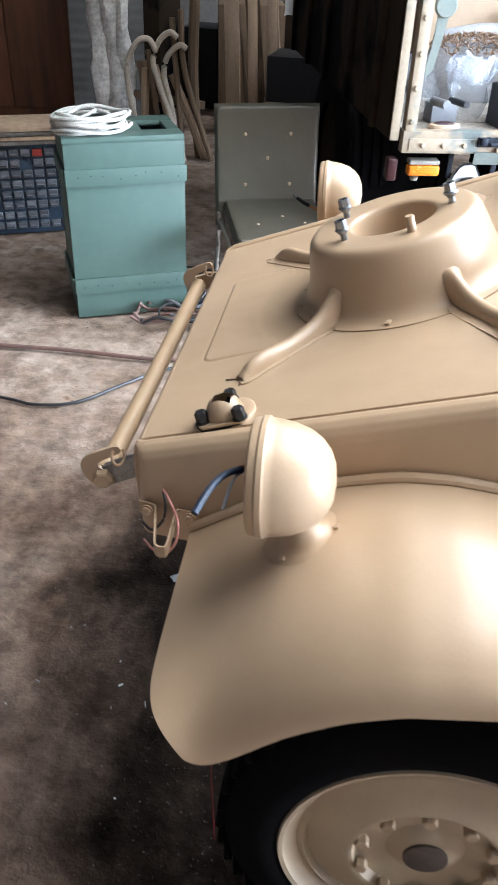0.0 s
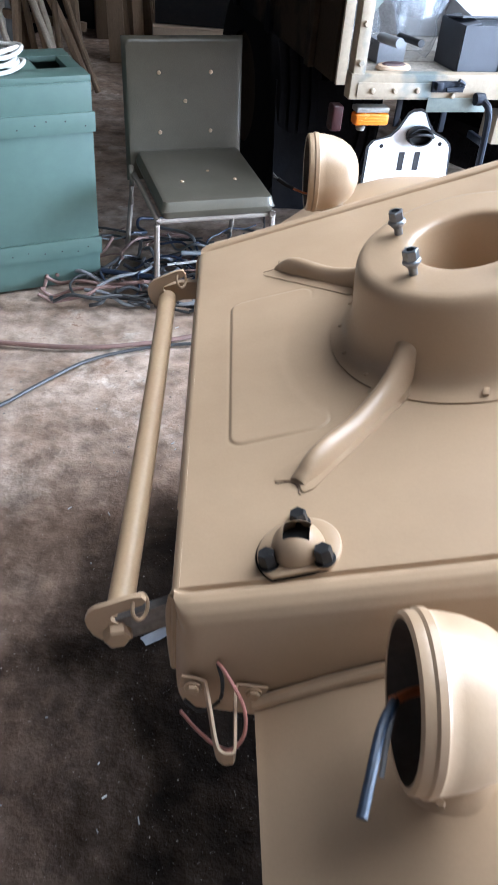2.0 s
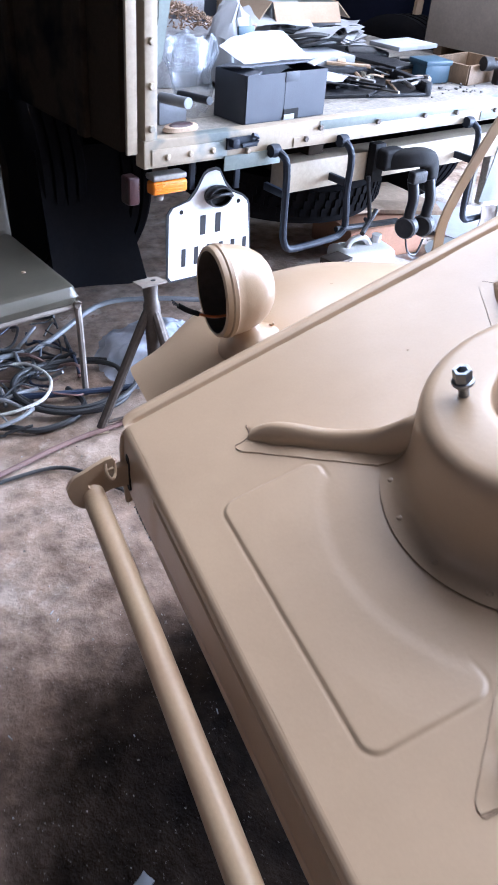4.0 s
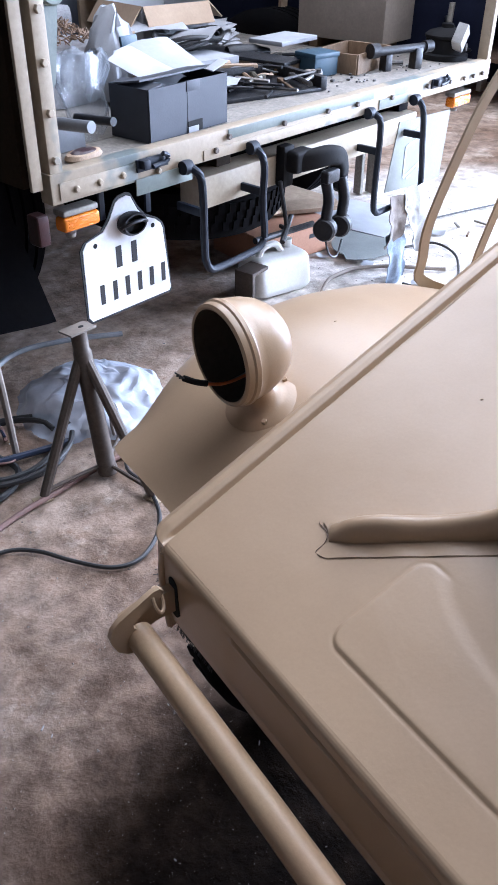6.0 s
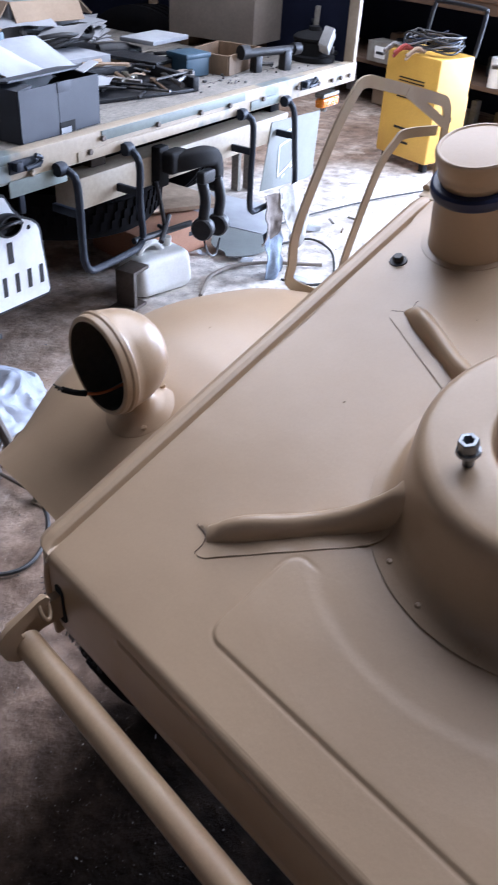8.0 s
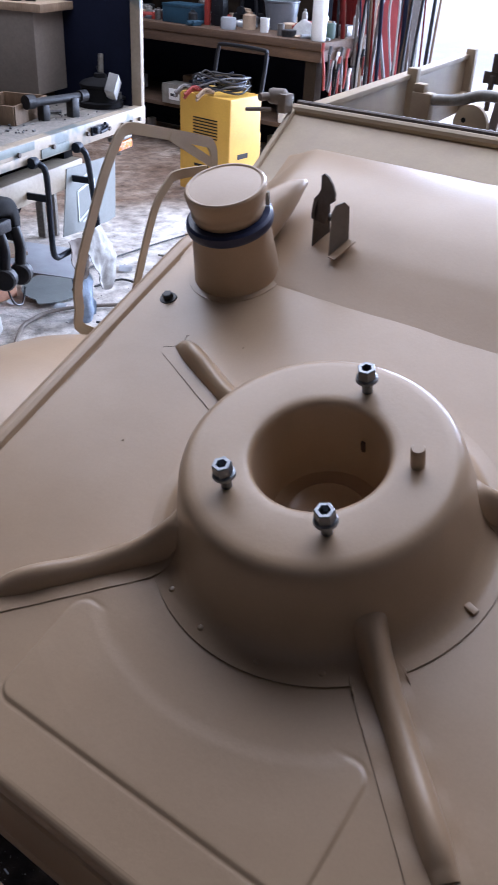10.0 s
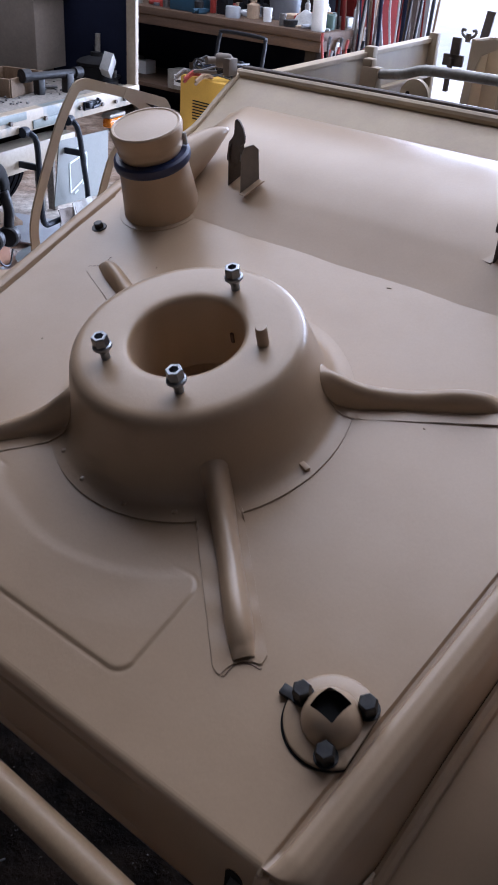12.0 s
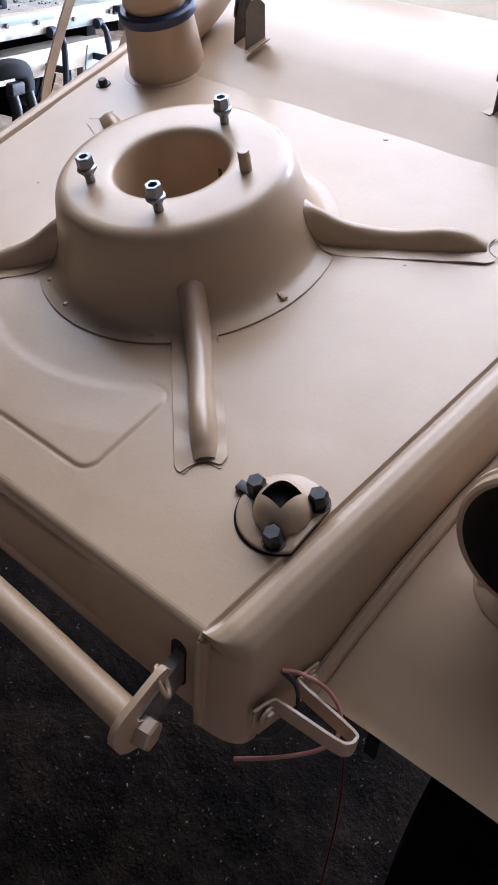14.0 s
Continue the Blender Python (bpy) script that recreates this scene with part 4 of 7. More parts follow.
part("wire_sleeve", tube([(-0.155, 0.601, 0.908), (-0.172, 0.604, 0.915), (-0.188, 0.606, 0.925)], 0.0046, 8), BLACK, far_lamp)
for i in range(4):
    part("frayed_end", tube([(-0.186, 0.606, 0.924), (-0.198, 0.600 + 0.004 * i, 0.931 + 0.003 * (i % 2))], 0.0012, 5, 1), CABLE, far_lamp)

# front tow bar with hooks
bar = part("tow_bar", tube([(-0.400, -0.394, 0.760), (-0.396, -0.2, 0.764), (-0.393, 0.1, 0.769), (-0.393, 0.372, 0.771)], 0.0165, 20, 3), BARPAINT, car, "round tan bar across the nose between two hooks")

HOOK = [(-0.016, -0.015), (-0.026, -0.006), (-0.032, 0.008), (-0.034, 0.020), (-0.030, 0.031), (-0.022, 0.039), (0.022, 0.061), (0.031, 0.062), (0.036, 0.056), (0.032, 0.049), (0.004, 0.033), (-0.005, 0.026), (-0.004, 0.019), (0.006, 0.012), (0.018, 0.002), (0.020, -0.010), (0.010, -0.018), (-0.004, -0.020)]
for s in (-1, 1):
    x, y, z = (-0.401, -0.396, 0.759) if s < 0 else (-0.396, 0.372, 0.770)
    hook = part("hook_plate", xf(prism(HOOK, 0.007), T((x, y, z)) @ pose(0, 0, 0, 90, 0, 0)), TAN, bar, "flat pressed hook plate")
    part("ring", xf(tube([(0.011 * math.cos(t), 0.015 * math.sin(t), 0) for t in np.linspace(0, 6.283, 25)], 0.0024, 8, 0), T((x + 0.029, y - 0.004, z + 0.043)) @ pose(0, 0, 0, 65, 20, 40)), TAN, hook, "small loose ring")
    part("arm", sweep([(x - 0.002, s * 0.394, z - 0.004), (x + 0.030, s * 0.391, z + 0.010), (x + 0.085, s * 0.387, z + (0.036 if s < 0 else 0.016))], flat(0.012, 0.036)), STEEL if s < 0 else TAN, bar, "worn arm out of the slot")
part("bar_bolt", xf(join(hexbolt(0.0155, 0.016), rev([(0.011, -0.02), (0.011, 0.0)], 16)), T((-0.400, -0.400, 0.759)) @ pose(0, 0, 0, 90, 0, 12)), TAN, bar, "tan hexagon bolt head")

# wiring bracket on the near side, with loose wires
wb = part("wire_bracket", sweep(smooth_line([(-0.322, -0.468, 0.762), (-0.298, -0.472, 0.760), (-0.293, -0.482, 0.759), (-0.282, -0.535, 0.748), (-0.276, -0.547, 0.746), (-0.268, -0.549, 0.746), (-0.262, -0.541, 0.747), (-0.262, -0.482, 0.757), (-0.256, -0.474, 0.757), (-0.228, -0.474, 0.753)], 4), flat(0.003, 0.020)), TAN, car, "bent tan strip bracket for a lamp")
for x, z in ((-0.309, 0.760), (-0.242, 0.753)):
    part("bolt", xf(hexbolt(0.0075, 0.007, 0.0095), T((x, -0.474, z)) @ pose(0, 0, 0, 90, 0, 0)), TAN, wb)
part("wire", tube([(-0.283, -0.468, 0.797), (-0.272, -0.484, 0.795), (-0.254, -0.505, 0.772), (-0.252, -0.522, 0.748), (-0.264, -0.528, 0.728), (-0.280, -0.515, 0.712), (-0.302, -0.485, 0.694), (-0.322, -0.453, 0.680)], 0.0021, 8), PINKWIRE, wb, "pink wire")
part("wire", tube([(-0.283, -0.468, 0.795), (-0.277, -0.482, 0.780), (-0.280, -0.488, 0.755), (-0.300, -0.482, 0.728), (-0.318, -0.473, 0.735)], 0.0022, 8), CABLE, wb)
part("wire", tube([(-0.20, -0.50, 0.70), (-0.19, -0.52, 0.50), (-0.20, -0.53, 0.25), (-0.19, -0.55, 0.02)], 0.0011, 6), REDCAB, wb)

# front wheels
def wheel(s):
    w = part("wheel", xf(rev([(0.226, -0.03), (0.230, -0.008), (0.226, 0.002), (0.219, 0.0), (0.212, -0.012), (0.198, -0.022), (0.188, -0.016), (0.184, -0.03), (0.150, -0.018), (0.120, -0.004), (0.112, -0.006), (0.105, -0.022), (0.060, -0.028), (0.050, -0.02), (0.032, -0.012), (0.0, -0.010)][::-1], 64), T((0.165, s * 0.715, 0.325)) @ pose(0, 0, 0, 90 if s < 0 else -90, 0, 0)), TAN_DUST, car, "tan pressed steel wheel", soft=40)
    part("tyre", xf(rev([(0.222, -0.006), (0.235, 0.002), (0.262, 0.004), (0.292, -0.006), (0.312, -0.022), (0.324, -0.045), (0.326, -0.07), (0.324, -0.10), (0.312, -0.125), (0.25, -0.14), (0.22, -0.12)][::-1], 80), T((0.165, s * 0.715, 0.325)) @ pose(0, 0, 0, 90 if s < 0 else -90, 0, 0)), TYRE, w, "black tyre")
    part("hub_hole", xf(rev([(0.034, -0.0135), (0.034, -0.008), (0.030, -0.007), (0.0, -0.007)], 28), T((0.165, s * 0.715, 0.325)) @ pose(0, 0, 0, 90 if s < 0 else -90, 0, 0)), STAND, w, "dark hub hole")
    for i in range(10):
        a = radians(36 * i + 22)
        part("wheel_bolt", xf(hexbolt(0.0115, 0.016), T((0.165 + 0.1025 * math.cos(a), s * 0.700, 0.325 + 0.1025 * math.sin(a))) @ pose(0, 0, 0, 90 if s < 0 else -90, 0, 0)), WELL, w, "dull brown wheel bolt")
    tr = []
    for i in range(44):
        a = 2 * math.pi * i / 44
        tr.append(xf(box(0.022, 0.05, 0.009, 0.002, seg=1), T((0.165, s * 0.655, 0.325)) @ pose(0, 0, 0, 0, math.degrees(a), 0) @ T((0, 0.02 * s, 0.318)) @ pose(0, 0, 0, 0, 0, 25 * s)))
    tagged(part("tread_pattern", join(*tr), TYRE, w), kind="stuff")


wheel(-1), wheel(1)
# black arch sheets, the wheel wells' shade given as colour
part("inner_arch", box(0.75, 0.02, 0.36, at=(0.33, -0.485, 0.40)), SHADE_GAP, car)
part("inner_arch", box(0.75, 0.02, 0.36, at=(0.33, 0.485, 0.40)), SHADE_GAP, car)

# hairy brush strip under the nose
br = []
for i in range(46):
    y = 0.414 - 0.085 * i / 46
    br.append(tube([(-0.318, y, 0.704), (-0.323, y + rnd.uniform(-0.003, 0.003), 0.696 + rnd.uniform(-0.003, 0.003))], 0.0006, 4, 0))
for i in range(34):
    z = 0.705 + 0.085 * i / 34
    br.append(tube([(-0.318, 0.428, z), (-0.333 + rnd.uniform(-0.003, 0.003), 0.438 + rnd.uniform(-0.003, 0.003), z - 0.004)], 0.0006, 4, 0))
tagged(part("brush_strip", join(*br), CABLE, car, "black bristle strip"), kind="stuff")

# bent strip frame beside the car
fr = thing("strip_frame", "bent grey-tan flat iron frame standing by the car's side", "frame")
part("front_hoop", sweep(smooth_line([(0.70, 0.66, 0.84), (0.50, 0.70, 0.835), (0.435, 0.78, 0.845), (0.432, 0.785, 0.89), (0.440, 0.785, 0.965), (0.51, 0.785, 1.115), (0.555, 0.785, 1.185), (0.585, 0.785, 1.207), (0.64, 0.78, 1.197), (0.79, 0.77, 1.158), (0.83, 0.77, 1.14), (0.84, 0.77, 1.09), (0.84, 0.77, 0.9)], 4), flat(0.022, 0.005), up=(0, 1, 0.01)), TAN_DUST, fr)
part("rear_hoop", sweep(smooth_line([(0.60, 0.80, 0.83), (0.615, 0.80, 0.88), (0.675, 0.80, 1.025), (0.72, 0.80, 1.075), (0.75, 0.80, 1.088), (0.84, 0.79, 1.085)], 4), flat(0.020, 0.005), up=(0, 1, 0.01)), TAN_DUST, fr)
part("brace", sweep([(0.70, 0.775, 1.18), (0.84, 0.77, 1.10)], flat(0.018, 0.005), up=(0, 1, 0.01)), TAN_DUST, fr)

# ---- the truck: a along its tail, b into the bed ----
TR = Matrix.Translation((0.1099, 1.7932, 0.0122)) @ pose(0, 0, 0, 0, 0.88, 14.55)
truck = thing("army_truck", "camouflaged army truck with its open bed full of boxes and tools", "truck", TR)
sill = part("tail_sill", join(box(2.39, 0.05, 0.081, 0.006, at=(1.18, 0.025, 0.747))), TRUCK, truck, "scuffed camouflage tail sill with bolts")
part("sill_strip", join(box(0.27, 0.004, 0.045, 0.001, at=(0.145, -0.002, 0.757)), box(0.86, 0.004, 0.03, 0.001, at=(0.98, -0.002, 0.752))), TRUCK, sill)
rivet = dark = None
for a, z in ((0.063, 0.778), (0.143, 0.778), (0.226, 0.779), (0.36, 0.763), (0.60, 0.775), (0.66, 0.805), (0.93, 0.80), (1.17, 0.80), (1.35, 0.795), (1.58, 0.785), (1.84, 0.79), (2.02, 0.783), (2.14, 0.78), (2.22, 0.78), (2.30, 0.78)):
    m = T((a, -0.003, z)) @ pose(0, 0, 0, 90, 0, 0)
    if a > 0.5 and dark is None:
        dark = part("rivet", hexbolt(0.0095, 0.010), STAND, sill, "dark rusty bolt head")
        dark.matrix_basis = m
    elif a > 0.5:
        again(dark, m)
    elif rivet is None:
        rivet = part("rivet", rev([(0, 0.009), (0.006, 0.0085), (0.009, 0.005), (0.010, 0.0)][::-1], 12), TRUCK, sill)
        rivet.matrix_basis = m
    else:
        again(rivet, m)
for a in (0.335, 1.93):
    part("latch", join(box(0.12, 0.008, 0.035, 0.002, at=(a, -0.006, 0.775)), box(0.026, 0.028, 0.026, 0.006, at=(a - 0.04, -0.018, 0.785)), xf(tube([(0, 0, 0), (0.05, 0, 0.005), (0.06, 0, 0.02), (0.04, 0, 0.03)], 0.007, 8), T((a - 0.01, -0.02, 0.785)))), LOOP, sill, "dark hooked latch")
part("latch_plate", box(0.225, 0.004, 0.046, 0.001, at=(0.385, -0.002, 0.709)), GREYGREEN, sill, "grey-green plate under the latch")
part("upper_band", box(0.80, 0.0035, 0.029, 0.001, at=(1.06, -0.0012, 0.7965)), GREYGREEN, sill, "grey-green painted band along the upper edge")
part("patch_plate", box(0.20, 0.004, 0.034, 0.001, at=(1.60, -0.002, 0.752)), GREYGREEN, sill, "grey-green painted patch")
bed_planks = []
for i in range(14):
    bed_planks.append(box(2.36, 0.148, 0.03, 0.003, at=(1.18, 0.125 + 0.15 * i, 0.79 + 0.001 * (i % 3)), seg=1))
part("bed_plank", bed_planks[0], GREYWOOD, truck, "dusty wooden bed planks")
for g in bed_planks[1:]:
    part("bed_plank", g, GREYWOOD, truck)
left = part("left_post", join(box(0.042, 0.05, 1.35, 0.004, at=(0.012, 0.03, 0.76)), box(0.034, 0.012, 1.35, 0.003, at=(-0.045, 0.02, 0.79))), TRUCK, truck, "chipped tail post with a row of bolts")
for i in range(9):
    part("bolt_head", xf(hexbolt(0.011, 0.010), T((0.012, 0.005, 0.86 + 0.115 * i)) @ pose(0, 0, 0, 90, 0, 0)), TRUCK, left)
part("hinge_plate", join(xf(rev([(0, 0.01), (0.035, 0.01), (0.04, 0.004), (0.04, -0.004)][::-1], 24), T((0.09, 0.05, 1.24)) @ pose(0, 0, 0, 90, 0, 0)), xf(prism([(0.068, 1.24), (0.112, 1.24), (0.100, 1.15), (0.078, 1.03), (0.052, 1.0), (0.050, 1.04), (0.066, 1.14)], 0.006), T((0, 0.06, 0)) @ pose(0, 0, 0, 90, 0, 0))), GREYGREEN, left, "grey-green hinge strap with a round eye")
right = part("right_post", join(box(0.03, 0.05, 1.35, 0.004, at=(2.36, 0.03, 0.76))), TRUCK, truck)
for i in range(10):
    part("bolt_head", xf(hexbolt(0.010, 0.012), T((2.377, 0.02, 0.82 + 0.1 * i)) @ pose(0, 0, 0, 0, 90, 0)), TRUCK, right)
# side boards and canopy carry painted shade, unlike the tail's camouflage
side = part("left_side_board", box(0.03, 2.3, 0.62, 0.006, at=(-0.05, 1.2, 0.79)), SHADEDARK, truck, "camouflaged side board, darkened for shade")
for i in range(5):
    part("stake", box(0.022, 0.05, 0.62, 0.004, at=(-0.077, 0.25 + 0.5 * i, 0.79)), SHADEDARK, side)
# right side is coloured with bluish shade rather than the camouflage
part("right_side_board", box(0.03, 2.3, 0.62, 0.006, at=(2.40, 1.2, 0.79)), NAVYSHADE, truck)
part("front_board", box(2.36, 0.03, 1.2, 0.006, at=(1.18, 2.3, 0.79)), SHADEDARK, truck)
part("canopy", join(box(0.02, 2.3, 0.9, at=(-0.045, 1.2, 1.41)), box(0.02, 1.3, 0.9, at=(2.405, 1.7, 1.41)), box(2.47, 1.3, 0.02, at=(1.18, 1.7, 2.3))), SHADEDARK, truck, "dark canvas canopy")
beam = part("cross_beam", box(1.29, 0.10, 0.104, 0.008, at=(1.235, 0.10, 0.576)), CREAM, truck, "cream painted chassis cross beam")
for a in (0.75, 1.85):
    part("chassis_rail", box(0.07, 2.4, 0.16, 0.006, at=(a, 1.3, 0.57)), SHADEDARK, truck)
# hook and shackle
hk = part("tow_hook", join(box(0.055, 0.04, 0.14, 0.008, at=(0.985, 0.03, 0.575)), box(0.10, 0.06, 0.075, 0.016, at=(1.02, -0.005, 0.625), seg=3), sweep(smooth_line([(1.01, -0.005, 0.655), (1.06, -0.045, 0.668), (1.12, -0.065, 0.672), (1.17, -0.06, 0.655), (1.195, -0.055, 0.61), (1.195, -0.052, 0.565), (1.18, -0.05, 0.535)], 5), [(0.030 * math.copysign(abs(math.cos(t)) ** 0.6, math.cos(t)), 0.033 * math.copysign(abs(math.sin(t)) ** 0.6, math.sin(t))) for t in np.linspace(0.1, 6.383, 20, endpoint=False)])), BLACK, truck, "heavy black cast tow hook", soft=50)
shackle = part("shackle", box(0.075, 0.035, 0.045, 0.010, at=(1.10, -0.085, 0.585), seg=3), CASTIRON, hk, "dark shackle with round eyes")
for a_, top, z_ in ((1.083, 0.60, 0.425), (1.178, 0.585, 0.417)):
    part("link", sweep(smooth_line([(a_ + 0.004, -0.075, top), (a_ + 0.010, -0.090, top - 0.07), (a_ + 0.002, -0.092, z_ + 0.05), (a_, -0.09, z_)], 6), ring(0.0205, 16), up=(0, 1, 0)), CASTIRON, shackle, soft=60)
    part("eye", xf(rev([(0, -0.024), (0.036, -0.024), (0.042, -0.016), (0.042, 0.016), (0.036, 0.024), (0, 0.024)], 20), T((a_, -0.09, z_ - 0.004)) @ pose(0, 0, 0, 0, 90, 20)), CASTIRON, shackle)
part("pin_chain", tube([(1.07, -0.10, 0.40), (1.09, -0.11, 0.33), (1.14, -0.11, 0.31), (1.18, -0.10, 0.36)], 0.004, 6), CASTIRON, hk)
# step loops
for a0, a1, low, lean in ((0.458, 0.768, 0.412, 0.035), (1.418, 1.745, 0.362, 0.085)):
    lp = part("step_loop", tube([(a0, 0.0, 0.755), (a0 + 0.016, -0.038, 0.748), (a0 + 0.034, -0.050, 0.70), (a0 + 0.050, -0.040, 0.50), (a0 + 0.062, -0.035, low + 0.035), (a0 + 0.085, -0.032, low + 0.004), (a0 + 0.13, -0.030, low - 0.004), (a1 + lean - 0.06, -0.030, low + 0.002), (a1 + lean - 0.012, -0.030, low + 0.012), (a1 + lean + 0.008, -0.032, low + 0.05), (a1 + 0.6 * lean, -0.040, 0.58), (a1 + 0.012, -0.050, 0.70), (a1 - 0.004, -0.038, 0.748), (a1 - 0.012, 0.0, 0.755)], 0.0125, 10, 6), LOOP, truck, "blue-black bent tube step")
    for a in (a0, a1 - 0.01):
        part("eye", xf(rev([(0, -0.016), (0.02, -0.016), (0.022, 0.0), (0.02, 0.016), (0, 0.016)], 16), T((a, -0.018, 0.756)) @ pose(0, 0, 0, 0, 90, 0)), LOOP, lp)
    for a in (a0 + 0.044, a1 + 0.5 * lean):
        part("stay", box(0.016, 0.11, 0.026, 0.003, at=(a, 0.012, 0.60)), LOOP, lp)
# number board: writing stands as bars
shape = [(0.075, 0.405), (0.385, 0.405), (0.392, 0.415), (0.372, 0.615), (0.365, 0.632), (0.345, 0.65), (0.30, 0.672), (0.275, 0.70), (0.25, 0.742), (0.235, 0.748), (0.205, 0.745), (0.19, 0.735), (0.162, 0.69), (0.135, 0.662), (0.075, 0.645), (0.06, 0.625), (0.062, 0.42)]


def inset(poly, d):
    c = Vector((sum(p[0] for p in poly) / len(poly), sum(p[1] for p in poly) / len(poly)))
    return [tuple(Vector(p) - (Vector(p) - c).normalized() * d) for p in poly]


pm = T((0.050, 0.085, -0.108)) @ pose(0, 0, 0, 90, 0, 0) @ Matrix.Diagonal((1.08, 1.075, 1, 1))
pl = part("number_board", xf(prism(shape, 0.003), pm), INK, truck, "white number board with a black edge, hung under the sill")
part("board_face", xf(prism(inset(shape, 0.009), 0.002), pm @ T((0, 0, 0.003))), PLATE, pl)
rows = [(0.172 + 0.057 * i, 0.545, 0.040, 0.062) for i in range(2)] + [(0.108 + 0.047 * i, 0.452, 0.030, 0.058) for i in range(6)]
for a, z, w, h in rows:
    part("bar", xf(box(w * 0.5, h, 0.0015, at=(a + w / 2, z + h / 2, 0.0048)), pm), INK, pl)
for a, z in ((0.112, 0.628), (0.325, 0.632)):
    part("hole", xf(rev([(0, 0.0012), (0.007, 0.001), (0.007, 0)][::-1], 12), pm @ T((a, z, 0.005))), SHADE_GAP, pl)
pl_lamp = part("board_lamp", xf(rev([(0.036, 0.0), (0.040, 0.012), (0.040, 0.03), (0.036, 0.036), (0.032, 0.036)], 32), pm @ T((0.235, 0.665, 0.004)) @ Matrix.Diagonal((1.15, 0.8, 1, 1))), CASTIRON, pl, "oval lamp over the number")
lo = pm @ T((0.235, 0.665, 0.004)) @ Matrix.Diagonal((1.15, 0.8, 1, 1))
part("lamp_floor", xf(rev([(0.034, 0.012), (0.0, 0.012)], 24), lo), SHADE_GAP, pl_lamp)
for x in (-0.014, 0.010):
    part("contact", xf(box(0.012, 0.006, 0.010, 0.002), lo @ T((x, 0.004, 0.012)) @ pose(0, 0, 0, 0, 0, 25)), STEEL, pl_lamp)
part("hood", xf(tube([(-0.040, -0.004, 0.026), (-0.022, 0.010, 0.040), (0.0, 0.014, 0.044), (0.022, 0.010, 0.040), (0.040, -0.004, 0.026)], 0.0065, 8), lo), CASTIRON, pl_lamp)
part("hanger", box(0.02, 0.01, 0.14, 0.002, at=(0.40, 0.097, 0.61)), LOOP, pl)
part("hanger", box(0.02, 0.01, 0.12, 0.002, at=(0.22, 0.097, 0.63)), LOOP, pl)
for a, w in ((0.093, 0.126), (2.21, 0.150)):
    tl = part("turn_lamp", join(box(w, 0.045, 0.040, 0.012, at=(a, 0.045, 0.655), seg=4), *[box(w - 0.03, 0.004, 0.003, 0.001, at=(a, 0.0225, 0.660 + 0.009 * i)) for i in range(4)]), AMBER, truck, "amber turn lamp with a ribbed lens")
    part("lamp_base", box(w * 0.96, 0.05, 0.018, 0.007, at=(a, 0.05, 0.697), seg=3), GREYMETAL, tl)
    part("socket", xf(rev([(0, 0), (0.014, 0.0), (0.017, 0.012), (0, 0.02)], 14), T((a - 0.03, 0.045, 0.636))), GREYMETAL, tl)
part("tail_lamp", box(0.040, 0.05, 0.085, 0.010, at=(-0.034, 0.05, 0.636), seg=3), RED, truck, "dark red tail lamp")
sg = part("sheet_sign", xf(prism([(1.86, 0.66), (2.27, 0.645), (2.25, 0.36), (2.18, 0.355), (1.80, 0.385)], 0.004), T((-0.115, 0.05, 0)) @ pose(0, 0, 0, 90, 0, 0)), SIGN, truck, "pale blue-grey sheet with a drawn truck outline")
for p, q in (((1.93, 0.42), (1.93, 0.55)), ((1.93, 0.55), (2.07, 0.575)), ((2.07, 0.575), (2.07, 0.47)), ((2.07, 0.47), (1.93, 0.42)), ((1.96, 0.41), (1.99, 0.42)), ((2.03, 0.44), (2.06, 0.45)), ((2.0, 0.575), (2.0, 0.61)), ((1.98, 0.60), (2.02, 0.605))):
    part("line", sweep([(p[0] - 0.115, 0.044, p[1]), (q[0] - 0.115, 0.044, q[1])], flat(0.009, 0.002), up=(0, 1, 0)), SIGNLINE, sg)


def truck_wheel(name, a, b, z, r, w, mt, parent, n=56):
    m = T((a, b, z)) @ pose(0, 0, 0, 0, 90, 0)
    t = part(name, xf(rev([(r * 0.5, -w / 2), (r * 0.86, -w / 2), (r * 0.95, -w * 0.44), (r, -w * 0.34), (r, -w * 0.22), (r * 0.97, -w * 0.21), (r * 0.97, -w * 0.17), (r, -w * 0.16), (r, -w * 0.03), (r * 0.97, -w * 0.02), (r * 0.97, w * 0.02), (r, w * 0.03), (r, w * 0.16), (r * 0.97, w * 0.17), (r * 0.97, w * 0.21), (r, w * 0.22), (r, w * 0.34), (r * 0.95, w * 0.44), (r * 0.86, w / 2), (r * 0.5, w / 2)], n), m), TYRE, parent, "large black truck tyre")
    part("rim", xf(rev([(r * 0.5, -w * 0.4), (r * 0.35, -w * 0.2), (0, -w * 0.2)][::-1], 32), m), SHADEDARK, t)


truck_wheel("wheel", 0.06, 1.15, 0.47, 0.47, 0.24, TYRE, truck)
truck_wheel("wheel", 0.34, 1.15, 0.47, 0.47, 0.24, TYRE, truck)
truck_wheel("wheel", 2.28, 1.15, 0.47, 0.47, 0.24, TYRE, truck)
sp = T((1.0, 0.62, 0.50)) @ pose(0, 0, 0, 6, 0, 0)
spare = part("spare_tyre", xf(rev([(0.2, -0.1), (0.40, -0.1), (0.44, -0.085), (0.455, -0.06), (0.455, 0.06), (0.44, 0.085), (0.40, 0.1), (0.2, 0.1)], 64), sp), TYRE, truck, "spare tyre slung under the bed")
